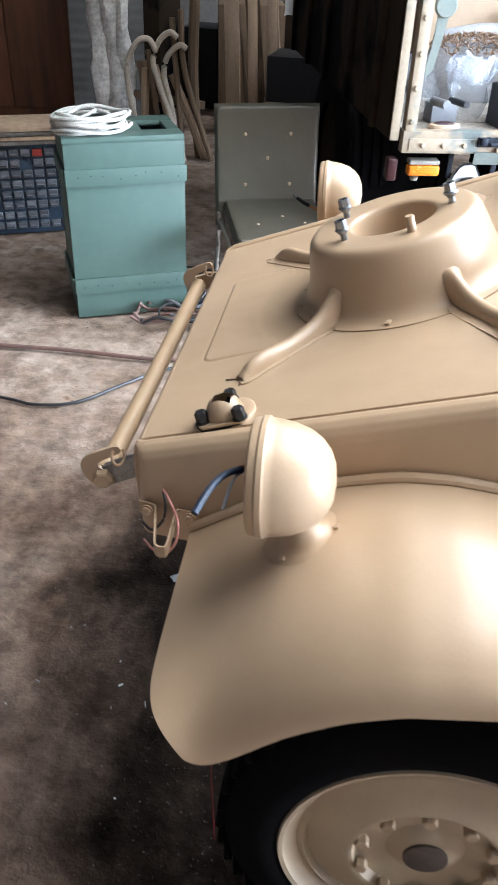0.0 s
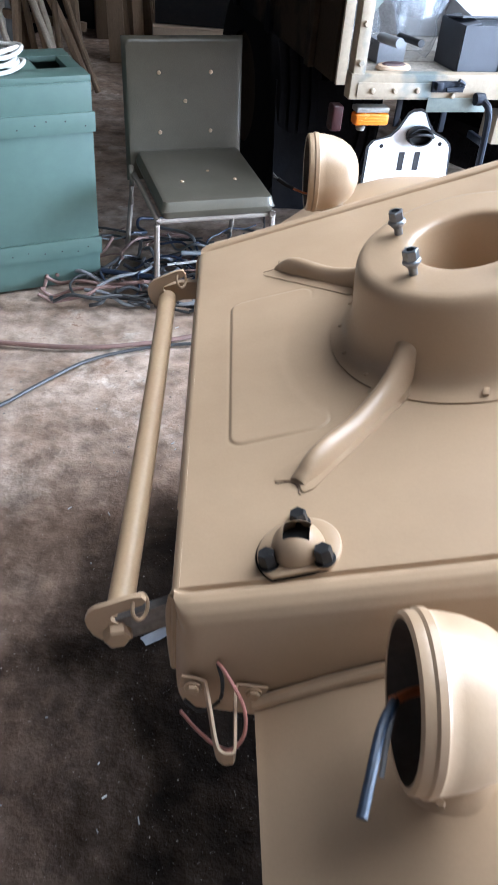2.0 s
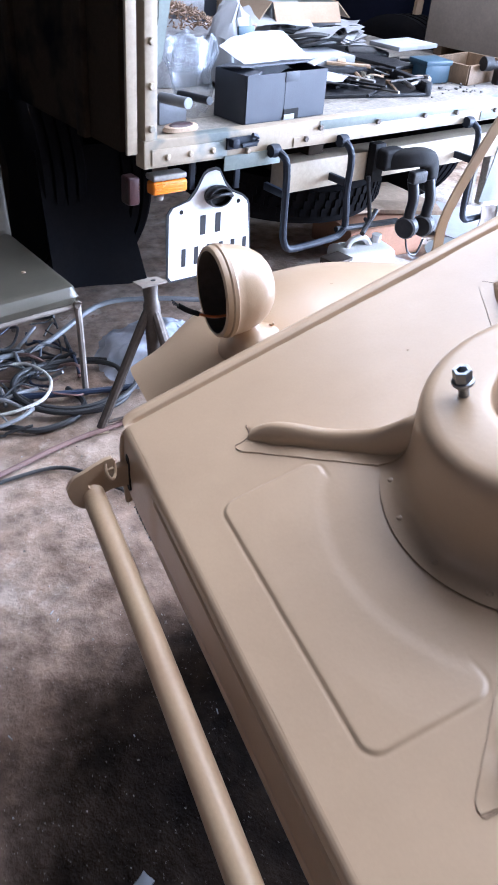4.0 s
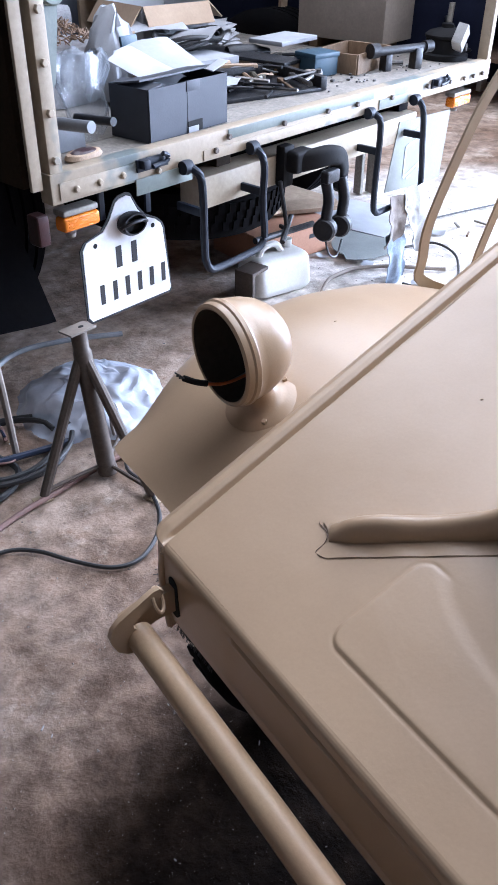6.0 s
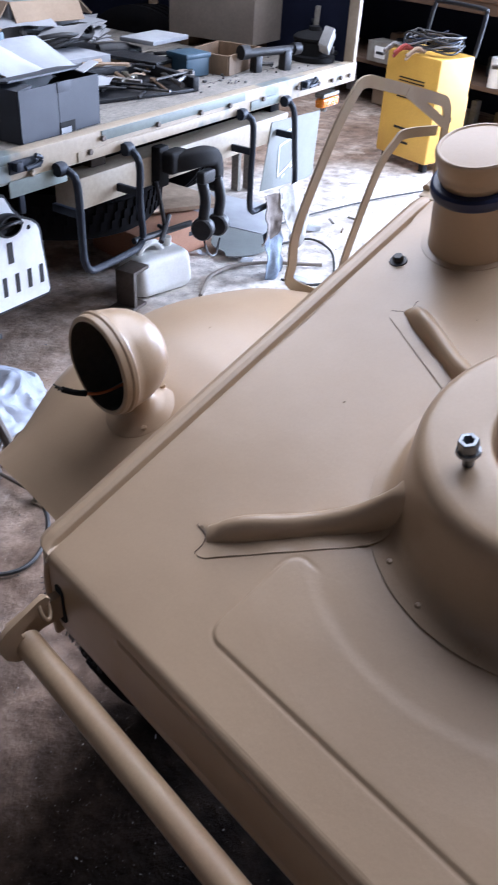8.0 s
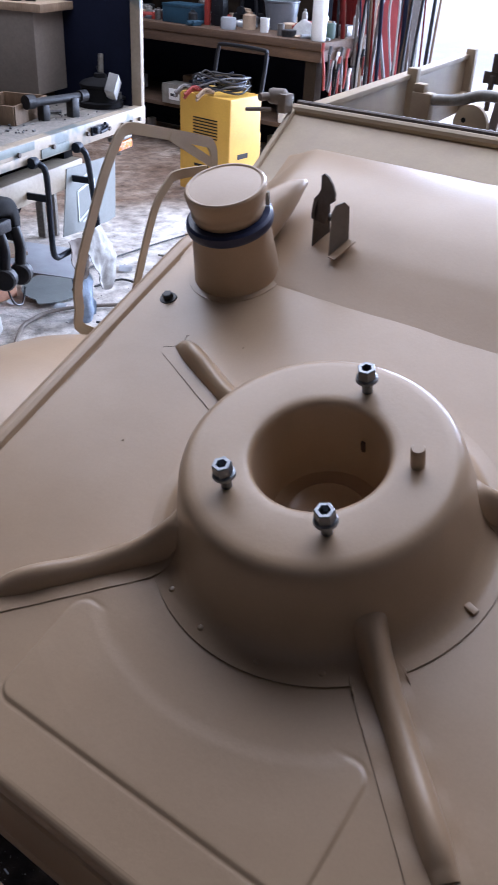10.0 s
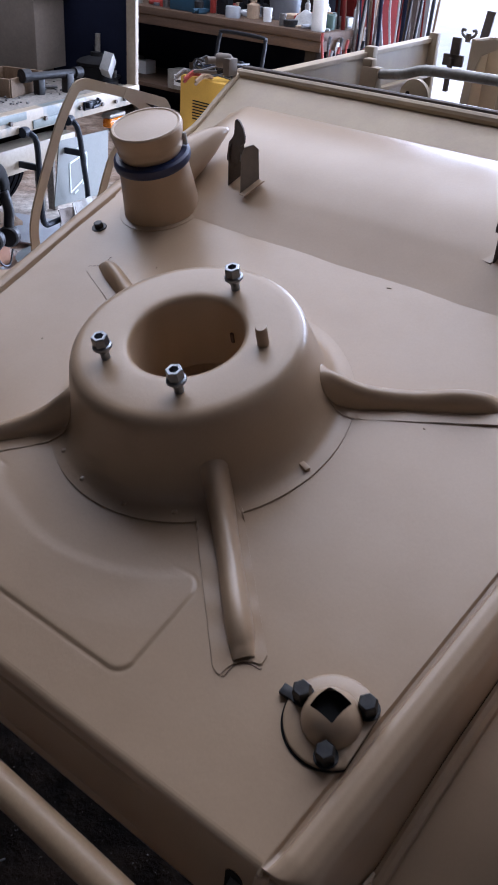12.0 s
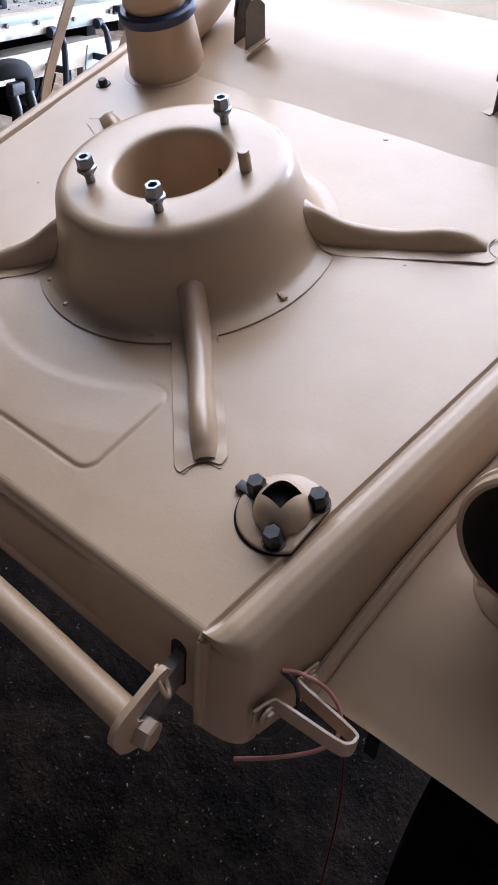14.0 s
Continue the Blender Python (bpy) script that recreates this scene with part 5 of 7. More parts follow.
lugs = [xf(box(0.026, 0.034, 0.016, seg=1), sp @ pose(0, 0, 0, 0, 0, i * 5.625 + s * 1.4) @ T((0.455, 0, s * 0.033)) @ pose(0, 0, 0, 0, 90, 0) @ pose(0, 0, 0, 0, 0, 90) @ T((0, 0, -0.01))) for i in range(64) for s in (-1, 0, 1)]
tagged(part("tread_pattern", join(*lugs), TYRE, spare), kind="stuff")
part("carrier", join(tube([(0.95, 0.02, 0.60), (0.97, 0.0, 0.44), (1.0, 0.05, 0.42)], 0.008, 8), tube([(0.80, 0.0, 0.43), (1.1, -0.02, 0.42)], 0.012, 8), tube([(0.9, -0.04, 0.41), (1.02, 0.02, 0.46)], 0.01, 8)), CASTIRON, spare)
part("mud_flap", shell(lambda a, b: (-0.04 + 0.30 * a + 0.10 * b * a, 0.72 - 0.10 * b + 0.012 * math.sin(a * 5), 0.62 - (0.50 + 0.04 * a) * b), 14, 12, 0.008), TYRE, truck, "black rubber mud flap")


# ---- loads in the bed ----
BED = 0.822


def load(name, geo, mat, label, category, a, b, z=0.0, rz=0.0, rx=0.0, ry=0.0, soft=35):
    return solid(name, geo, mat, label, category, TR @ T((a, b, BED + z)) @ pose(0, 0, 0, rx, ry, rz), soft=soft)


def carton(name, w, d, h, mat, label, a, b, rz=0.0, flaps=(), z=0.0, flap_mat=None):
    c = thing(name, label, "box", TR @ T((a, b, BED + z)) @ pose(0, 0, 0, 0, 0, rz))
    t = 0.005
    for g in (box(w, t, h, at=(0, -d / 2, 0)), box(w, t, h, at=(0, d / 2, 0)), box(t, d - t, h, at=(-w / 2, 0, 0)), box(t, d - t, h, at=(w / 2, 0, 0))):
        part("wall", g, mat, c)
    part("bottom", box(w - t, d - t, t), mat, c)
    for side_, ang, ln in flaps:
        if side_ in ("f", "b"):
            s = -1 if side_ == "f" else 1
            part("flap", xf(box(w, ln, t, at=(0, s * ln / 2, 0)), T((0, s * d / 2, h)) @ pose(0, 0, 0, ang * s, 0, 0)), flap_mat or mat, c)
        else:
            s = -1 if side_ == "l" else 1
            part("flap", xf(box(ln, d, t, at=(s * ln / 2, 0, 0)), T((s * w / 2, 0, h)) @ pose(0, 0, 0, 0, -ang * s, 0)), flap_mat or mat, c)
    return c


gb = carton("grey_carton", 0.350, 0.155, 0.146, GREYCARD, "dark grey open cardboard box with papers on top", 0.560, 0.145, 3.5, (("b", 170, 0.125), ("l", 172, 0.06)))
part("tape", box(0.055, 0.003, 0.146, at=(0.015, -0.0795, 0.0)), GREYCARD, gb)
part("tab", box(0.060, 0.004, 0.03, 0.001, at=(0.015, -0.0800, 0.118)), GREYCARD, gb)
part("cut_out", box(0.066, 0.004, 0.032, at=(0.020, -0.0806, 0.002)), SHADE_GAP, gb, "dark cut-out low in the front")
part("notch", box(0.046, 0.004, 0.018, at=(0.010, -0.0825, 0.0)), PAPER, gb)
part("torn_edge", xf(box(0.085, 0.030, 0.004, 0.001), T((0.150, -0.058, 0.166)) @ pose(0, 0, 0, 8, -12, 6)), PAPER, gb, "white torn edge of the lid")
carton("brown_carton", 0.20, 0.18, 0.14, CARD, "small brown open box behind the grey one", 0.79, 0.56, 14.0, (("b", 120, 0.06),))
for a_, b_, z_, rz_, tilt, w_ in ((0.57, 0.25, 0.150, 28, 24, 0.20), (0.70, 0.32, 0.152, 6, 22, 0.26)):
    load("paper_sheet", xf(crumpled(lambda a, b: (w_ * (a - 0.5), -0.10 + 0.2 * b, 0.02 * math.sin(a * 2.6)), 10, 8, 0.004, 2 + rz_), pose(0, 0, 0, tilt, 0, 0)), PAPER, "loose white papers lying on the grey box", "papers", a_, b_, z_, rz_)


# bags: a clear one hanging open beside the grey box, a slack one in the corner, a printed white one behind
def plastic_bag(w, d, h, prof, seed):
    g = rev(prof, 48)
    return [tuple(Vector((x * w, y * d, z * h)) + 0.026 * noise.noise_vector(Vector((x * 2 + seed * 7, y * 2, z * 3))) + 0.010 * noise.noise_vector(Vector((x * 6 + seed, y * 6, z * 7)))) for x, y, z in g[0]], g[1]


TALL = [(0.55, 0.0), (0.68, 0.1), (0.74, 0.3), (0.88, 0.55), (1.08, 0.78), (1.0, 0.95), (0.86, 1.0), (0.80, 0.93), (0.7, 0.6)]
SLACK = [(0.9, 0.0), (1.05, 0.12), (1.0, 0.35), (0.85, 0.55), (0.7, 0.75), (0.42, 0.9), (0.2, 1.0), (0.0, 1.0)]
load("plastic_bag", plastic_bag(0.105, 0.050, 0.222, TALL, 0), FILM, "tall crumpled clear plastic bag beside the grey box", "bag", 0.285, 0.205, 0.012, 12, -6, 4, soft=28)
load("plastic_bag", plastic_bag(0.10, 0.13, 0.20, SLACK, 1), FILM, "slack clear plastic bag in the corner of the bed", "bag", 0.10, 0.34, 0.012, soft=28)
load("carrier_bag", plastic_bag(0.10, 0.075, 0.285, SLACK, 2), PAPER, "white plastic carrier bag with a blue print", "bag", 0.69, 0.56, 0.012, soft=28)
load("blue_packet", box(0.075, 0.010, 0.05, 0.003), BLUEBOX, "small blue paper packet before the white bag", "packet", 0.69, 0.462, 0.165, 4, -10)
nb = []
for i in range(800):
    r1, an = 0.25 * math.sqrt(rnd.random()), rnd.random() * 6.28
    k = rnd.uniform(0.6, 1.5)
    nb.append(xf(rev([(0, -0.013 * k), (0.0022, -0.009 * k), (0.0026, 0.0), (0.0022, 0.009 * k), (0, 0.013 * k)], 5), T((r1 * math.cos(an), 0.7 * r1 * math.sin(an), 0.07 * (1 - (r1 / 0.26) ** 2) + rnd.random() * 0.014)) @ pose(0, 0, 0, rnd.random() * 180, rnd.random() * 180, 0)))
solid("shells", join(*nb), NUTS, "heap of small brown shells on a sack", "shells", TR @ T((0.52, 0.80, BED + 0.170)), kind="stuff")
load("sack", xf(rev([(0.0, 0.0), (0.30, 0.0), (0.32, 0.06), (0.30, 0.12), (0.26, 0.168), (0.0, 0.172)], 28), Matrix.Diagonal((1, 0.72, 1, 1))), CLOTH, "grey sack under the shells", "sack", 0.52, 0.80)
load("rolled_tarp", tube([(-0.25, 0, 0.06), (0, 0.05, 0.09), (0.2, -0.02, 0.07)], 0.055, 12), CLOTH, "rolled grey tarpaulin lying on the sack", "tarpaulin", 0.66, 1.02, 0.12)
for i, (a, b, rz, ln, r) in enumerate(((0.122, 0.130, 6, 0.13, 0.016), (0.200, 0.150, 4, 0.15, 0.012))):
    load("tube_can", xf(rev([(0, 0), (r * 0.5, 0), (r * 0.5, 0.004), (r, 0.004), (r, ln), (0, ln)], 20), pose(0, 0, 0, 90, 0, 0)), DRAWER if i == 0 else CASTIRON, "round tube lying on a small carton", "tube", a, b, 0.090, rz, -4)
load("small_carton", box(0.105, 0.085, 0.07, 0.002), DRAWER, "small grey carton under the tubes", "box", 0.185, 0.205, 0.0, 4)
rf = thing("reflector", "oval red reflector in a pale ring lying flat", "reflector", TR @ T((0.165, 0.085, BED)) @ pose(0, 0, 0, 6, 0, 6))
part("ring", xf(rev([(0.0, 0), (0.052, 0.0), (0.056, 0.006), (0.05, 0.016), (0.038, 0.018)], 32), Matrix.Diagonal((1.2, 0.55, 1, 1))), PALEWOOD, rf)
part("lens", xf(rev([(0.040, 0.016), (0.03, 0.022), (0.0, 0.024)], 28), Matrix.Diagonal((1.2, 0.55, 1, 1))), RED, rf)
carton("cardboard_carton", 0.34, 0.30, 0.22, PAPER, "open white cardboard box with brown flaps hanging out", 1.36, 1.06, -6, (("f", -62, 0.085), ("b", 40, 0.14), ("l", -50, 0.10), ("r", -40, 0.10)), 0.0, CARD)
load("white_carton", box(0.42, 0.20, 0.07, 0.003), PAPER, "flat white carton in front of the cardboard box", "box", 1.14, 0.68, 0.0, -5)
for i in range(7):
    load("paper_sheet", crumpled(lambda a, b: (-0.14 + 0.28 * a, -0.10 + 0.2 * b, 0.02 * math.sin(a * 3 + i)), 9, 7, 0.01, 11 + i), PAPER, "crumpled white paper among the tools", "papers", (1.05, 1.22, 1.45, 1.62, 1.78, 1.0, 1.35)[i], (0.42, 0.95, 1.12, 1.02, 1.2, 0.52, 0.78)[i], (0.03, 0.16, 0.10, 0.12, 0.05, 0.02, 0.12)[i], rnd.uniform(-40, 40), rnd.uniform(-18, 18), rnd.uniform(-14, 14))
load("cable_coil", join(*[tube([((0.15 + 0.01 * k) * math.cos(t), (0.10 + 0.01 * k) * math.sin(t), 0.02 + 0.012 * k + 0.01 * math.sin(3 * t + k)) for t in np.linspace(0, 6.283, 29)], 0.009, 7, 0) for k in range(3)]), CABLE, "coil of black cable on the load", "cable", 1.30, 0.80, 0.08, 10)
dr_ = thing("power_drill", "dark power drill lying on its side", "drill", TR @ T((1.42, 0.70, BED + 0.05)) @ pose(0, 0, 0, 80, 0, -25))
part("body", join(xf(rev([(0, 0), (0.03, 0.0), (0.036, 0.03), (0.034, 0.12), (0.024, 0.15), (0.014, 0.19), (0, 0.19)], 20), pose(0, 0, 0, 0, 90, 0)), box(0.045, 0.04, 0.13, 0.012, at=(0.03, 0.0, -0.15))), CASTIRON, dr_)
part("battery", box(0.09, 0.06, 0.04, 0.008, at=(0.035, 0, -0.19)), BLACK, dr_)
load("blue_case", join(box(0.13, 0.11, 0.085, 0.010), box(0.138, 0.118, 0.02, 0.006, at=(0, 0, 0.068))), BLUEBOX, "small blue case standing on the bed", "case", 1.56, 0.345, 0.0, -8)
load("white_case", box(0.26, 0.17, 0.018, 0.004), PAPER, "white flat case on the load", "case", 1.66, 0.60, 0.085, 4)
tray = thing("wooden_tray", "low brown wooden tray with small parts", "tray", TR @ T((1.80, 0.345, BED)) @ pose(0, 0, 0, 0, 0, 8))
part("side", join(box(0.30, 0.012, 0.075, 0.002, at=(0, -0.10, 0)), box(0.30, 0.012, 0.075, 0.002, at=(0, 0.10, 0)), box(0.012, 0.2, 0.075, 0.002, at=(-0.15, 0, 0)), box(0.012, 0.2, 0.075, 0.002, at=(0.15, 0, 0)), box(0.3, 0.2, 0.01)), WOOD, tray)
tools = thing("open_toolbox", "open tray full of old hand tools", "tools", TR @ T((1.12, 0.34, BED)) @ pose(0, 0, 0, 0, 0, -14))
part("tray", join(box(0.55, 0.03, 0.05, 0.004, at=(0, 0.16, 0.0)), box(0.5, 0.28, 0.012, 0.002), box(0.03, 0.28, 0.05, 0.004, at=(0.26, 0, 0))), CASTIRON, tools)
for i in range(18):
    ln = rnd.uniform(0.08, 0.22)
    part("tool", xf(join(tube([(-ln / 2, 0, 0), (ln / 2, 0, 0)], rnd.uniform(0.004, 0.009), 7, 1), xf(rev([(0, -0.006), (0.013, -0.006), (0.013, 0.006), (0, 0.006)], 8), T((ln / 2, 0, 0)))), T((rnd.uniform(-0.22, 0.22), rnd.uniform(-0.14, 0.14), 0.018 + 0.03 * rnd.random())) @ pose(0, 0, 0, 0, rnd.uniform(-6, 6), rnd.uniform(0, 180))), (TOOLS, CASTIRON, (STEEL, OLIVE, WOOD)[i % 9 // 3])[i % 3], tools)
flat_case = thing("flat_case", "long flat brown box with a black lid among the tools", "case", TR @ T((1.44, 0.62, BED)) @ pose(0, 0, 0, 0, 0, 4))
part("body", box(0.13, 0.48, 0.045, 0.003), WOOD, flat_case)
part("lid", box(0.136, 0.486, 0.014, 0.003, at=(0, 0, 0.0455)), CASTIRON, flat_case, "black lid")
load("folded_papers", join(*[xf(box(0.30, 0.21, 0.004, 0.001), T((0.012 * i, 0.01 * (i % 3), 0.006 * i)) @ pose(0, 0, 0, 0, 0, 7 * i - 15)) for i in range(6)]), PAPER, "stack of old papers deep in the bed", "papers", 1.62, 1.02, 0.06, 20, 14)
load("small_roll", xf(rev([(0.012, 0), (0.034, 0), (0.036, 0.004), (0.036, 0.036), (0.034, 0.04), (0.012, 0.04), (0.012, 0)], 24), pose(0, 0, 0, 0, 0, 0)), CHEST, "small roll of tan tape on the planks", "tape", 1.44, 0.27)
bits = []
for i in range(130):
    a, b = rnd.choice((rnd.uniform(0.9, 2.2), rnd.gauss(1.55, 0.10), rnd.gauss(1.95, 0.10))), rnd.uniform(0.10, 0.50)
    s = rnd.uniform(0.004, 0.015)
    bits.append(xf(box(s, s * rnd.uniform(0.4, 1), s * 0.6, s * 0.15, seg=1), T((a, b, BED)) @ pose(0, 0, 0, 0, 0, rnd.uniform(0, 180))))
solid("small_parts", join(*bits), TOOLS, "scattered bolts and small metal parts on the planks", "parts", TR, kind="stuff")
for i in range(9):
    load("wood_offcut", box(rnd.uniform(0.08, 0.26), rnd.uniform(0.02, 0.05), rnd.uniform(0.01, 0.025), 0.002), (WOOD, GREYWOOD, PALEWOOD)[i % 3], "short wooden offcut lying among the tools", "offcut", rnd.uniform(0.95, 1.7), rnd.uniform(0.42, 0.9), 0.005 + 0.02 * (i % 3), rnd.uniform(-70, 70))
for i in range(6):
    load("oily_rag", crumpled(lambda a, b: (0.09 * math.cos(6.283 * a) * b, 0.07 * math.sin(6.283 * a) * b, 0.05 * max(0.0, 1 - b ** 2)), 22, 8, 0.016, 41 + i), (CLOTH, CASTIRON, SHIRT)[i % 3], "crumpled oily rag in the truck bed", "rag", (1.25, 1.55, 1.0, 1.38, 1.72, 0.96)[i], (0.62, 0.66, 0.72, 0.90, 0.52, 0.50)[i], 0.012, 40 * i)
for i in range(8):
    an, x0, y0, pts = rnd.uniform(0, 6.28), rnd.uniform(1.0, 1.6), rnd.uniform(0.4, 0.8), []
    for k in range(6):
        pts.append((x0, y0, 0.012 + 0.04 * rnd.random()))
        an += rnd.uniform(-1, 1)
        x0, y0 = x0 + 0.07 * math.cos(an), min(0.95, max(0.25, y0 + 0.05 * math.sin(an)))
    load("loose_wire", tube(pts, 0.004, 6), (CABLE, PALEWOOD, CABLE, GREYCABLE)[i % 4], "loose wire curling over the tools", "wire", 0, 0)
for i in range(16):
    ln = rnd.uniform(0.10, 0.30)
    load("loose_tool", tube([(-ln / 2, 0, 0.006), (0, rnd.uniform(-0.01, 0.01), 0.008), (ln / 2, 0, 0.006)], rnd.uniform(0.004, 0.009), 7), (TOOLS, CASTIRON, CASTIRON)[i % 3], "old steel tool lying on the planks", "tool", rnd.uniform(0.9, 2.3), rnd.uniform(0.12, 0.75), 0.004 + 0.002 * (i % 3), rnd.uniform(-60, 60))
pump = thing("iron_pump", "black cast iron hand pump part with a round flange", "pump", TR @ T((2.275, 0.18, BED)) @ pose(0, 0, 0, 0, 0, 10) @ Matrix.Diagonal((0.9, 0.9, 0.66, 1)))
part("body", rev([(0, 0), (0.115, 0.0), (0.115, 0.03), (0.100, 0.04), (0.098, 0.125), (0.104, 0.13), (0.104, 0.145), (0.085, 0.165), (0.05, 0.18), (0.03, 0.185), (0.028, 0.21), (0.0, 0.212)], 32), BLACK, pump)
part("flange", xf(rev([(0, -0.010), (0.092, -0.010), (0.095, 0.0), (0.092, 0.010), (0.05, 0.012), (0.045, 0.03), (0, 0.032)], 32), T((0.14, 0.04, 0.14)) @ pose(0, 0, 0, 78, 0, 28)), CASTIRON, pump)
part("lever", tube([(0.05, -0.06, 0.06), (0.12, -0.09, 0.04), (0.20, -0.07, 0.08), (0.22, -0.02, 0.16)], 0.014, 8), CASTIRON, pump)
part("window", box(0.03, 0.008, 0.045, 0.002, at=(0.02, -0.098, 0.05)), STEEL, pump)
part("rod", xf(rev([(0, 0), (0.014, 0), (0.014, 0.16), (0, 0.16)], 12), T((0.07, 0.02, 0.16)) @ pose(0, 0, 0, 0, 4, 0)), GREYMETAL, pump)
load("pale_block", box(0.085, 0.045, 0.085, 0.004), CHIP, "small pale block leaning on the pump", "block", 2.20, 0.085, 0.062, 20, 12, 32)
lv = thing("lever_arm", "dark lever with a round eye on two short feet", "lever", TR @ T((1.895, 0.17, BED - 0.008)) @ pose(0, 0, 0, 0, 0, -14))
part("arm", join(xf(rev([(0, -0.15), (0.017, -0.15), (0.017, 0.15), (0, 0.15)], 14), T((0, 0, 0.085)) @ pose(0, 0, 0, 0, 90, 0)), xf(rev([(0, -0.02), (0.028, -0.02), (0.028, 0.02), (0, 0.02)], 18), T((-0.15, 0, 0.09)) @ pose(0, 0, 0, 0, 90, 0)), xf(rev([(0, -0.02), (0.024, -0.02), (0.024, 0.02), (0, 0.02)], 18), T((0.15, 0, 0.085)) @ pose(0, 0, 0, 0, 90, 0))), CASTIRON, lv)
part("foot", box(0.04, 0.04, 0.085, 0.004, at=(0.09, 0, 0)), DARKBOLT, lv)
part("foot", box(0.035, 0.04, 0.07, 0.004, at=(-0.06, 0.02, 0)), DARKBOLT, lv)
for b in (0.50, 0.78):
    load("wooden_batten", box(0.25, 0.05, 0.042, 0.004), WOOD, "short batten under the chest", "batten", 2.225, b)
chest = thing("brown_chest", "tall grey-tan wooden chest with a pale overhanging lid", "chest", TR @ T((2.225, 0.635, BED + 0.042)) @ pose(0, 0, 0, 0, 0, 3))
part("body", box(0.26, 0.46, 0.335, 0.006), CHEST, chest)
part("lid", box(0.34, 0.53, 0.034, 0.005, at=(0.03, -0.01, 0.335)), PALEWOOD, chest, "pale board lid")
load("leaning_board", box(0.05, 0.02, 1.1, 0.003), PALEWOOD, "narrow board standing in the bed", "board", 2.32, 1.15, 0, 0, 0, 3)
load("clutter_on_chest", join(*[xf(box(rnd.uniform(0.04, 0.12), rnd.uniform(0.03, 0.1), rnd.uniform(0.02, 0.06), 0.004), T((rnd.uniform(-0.10, 0.10), rnd.uniform(-0.18, 0.18), 0)) @ pose(0, 0, 0, 0, 0, rnd.uniform(0, 90))) for i in range(9)]), DARKBOLT, "dark small parts on the chest lid", "parts", 2.235, 0.65, 0.412)
for i, (a, b, w, d, h, mt) in enumerate(((1.5, 1.6, 0.6, 0.5, 0.5, CARD), (0.7, 1.7, 0.5, 0.4, 0.45, CARD), (1.1, 1.5, 0.3, 0.3, 0.3, GREYCARD))):
    load("stowed_carton", box(w, d, h, 0.006), mt, "closed carton deep in the dark bed", "box", a, b, 0, 5 * i)

# ---- under and beside the truck ----
def ground_thing(name, geo, mat, label, category, x, y, rz=0.0, z=0.0, rx=0, ry=0, kind="", soft=35):
    return solid(name, geo, mat, label, category, T((x, y, z)) @ pose(0, 0, 0, rx, ry, rz), kind=kind, soft=soft)


def crumpled_box(w, d, h, r):
    g = box(w, d, h, r, seg=6)
    return [tuple(Vector(p) + 0.010 * noise.noise_vector(Vector(p) * 14)) for p in g[0]], g[1]


rcart = thing("reddish_carton", "flat reddish cardboard box on the floor", "box", T((1.52, 2.78, 0)) @ pose(0, 0, 0, 0, 0, 4))
part("body", box(0.42, 0.34, 0.148, 0.004), COPPER, rcart)
for s in (-1, 1):
    part("flap", box(0.42, 0.168, 0.004, 0.001, at=(0, s * 0.0855, 0.1485)), COPPER, rcart)
part("bar", box(0.05, 0.001, 0.02, at=(0.12, -0.1705, 0.08)), INK, rcart)
ground_thing("plywood_sheet", box(0.62, 0.36, 0.012, 0.002), PALEWOOD, "pale board lying on boxes", "board", 1.60, 2.95, 12, 0.165, 0, 4)
can = thing("plastic_canister", "white plastic canister lying on the floor", "canister", T((1.27, 2.40, 0.0)) @ pose(0, 0, 0, 0, 0, 2))
part("body", crumpled_box(0.28, 0.18, 0.17, 0.045), WHITE, can)
part("spout", xf(rev([(0.02, 0), (0.022, 0.04), (0.0, 0.04)], 16), T((0.08, 0.02, 0.165))), WHITE, can)
part("handle", tube([(-0.09, 0, 0.155), (-0.06, 0, 0.20), (0.0, 0, 0.205), (0.04, 0, 0.16)], 0.014, 8), WHITE, can)
brk = thing("iron_bracket", "dark bent iron bracket standing on the floor", "bracket", T((1.06, 2.31, 0.0)) @ pose(0, 0, 0, 0, 0, 20))
part("plate", join(box(0.02, 0.09, 0.16, 0.003), box(0.11, 0.09, 0.015, 0.003, at=(0.045, 0, 0.15)), box(0.14, 0.10, 0.015, 0.003)), STAND, brk)
ground_thing("metal_sheet", prism([(0.26 * math.cos(t) * (1 if math.sin(t) < 0 else 0.8), 0.15 * math.sin(t)) for t in np.linspace(0, 6.283, 26, endpoint=False)], 0.004), SIGN, "pale blue-grey sheet metal piece on the floor", "sheet", 1.93, 2.56, 20, 0.012, 2, 2)
ground_thing("white_board", box(0.40, 0.46, 0.010, 0.002), PAPER, "white board lying under the truck", "board", 2.12, 2.86, 28, 0.015, 3)
ground_thing("plank", box(0.34, 0.14, 0.02, 0.003), PALEWOOD, "short pale plank beside the reddish box", "plank", 1.72, 2.78, -18, 0.16, 0)
for x, y in ((2.40, 3.17), (2.47, 3.15)):
    ground_thing("trestle_leg", box(0.025, 0.05, 0.50, 0.004), GREYWOOD, "thin grey post standing under the truck", "post", x, y, 10)


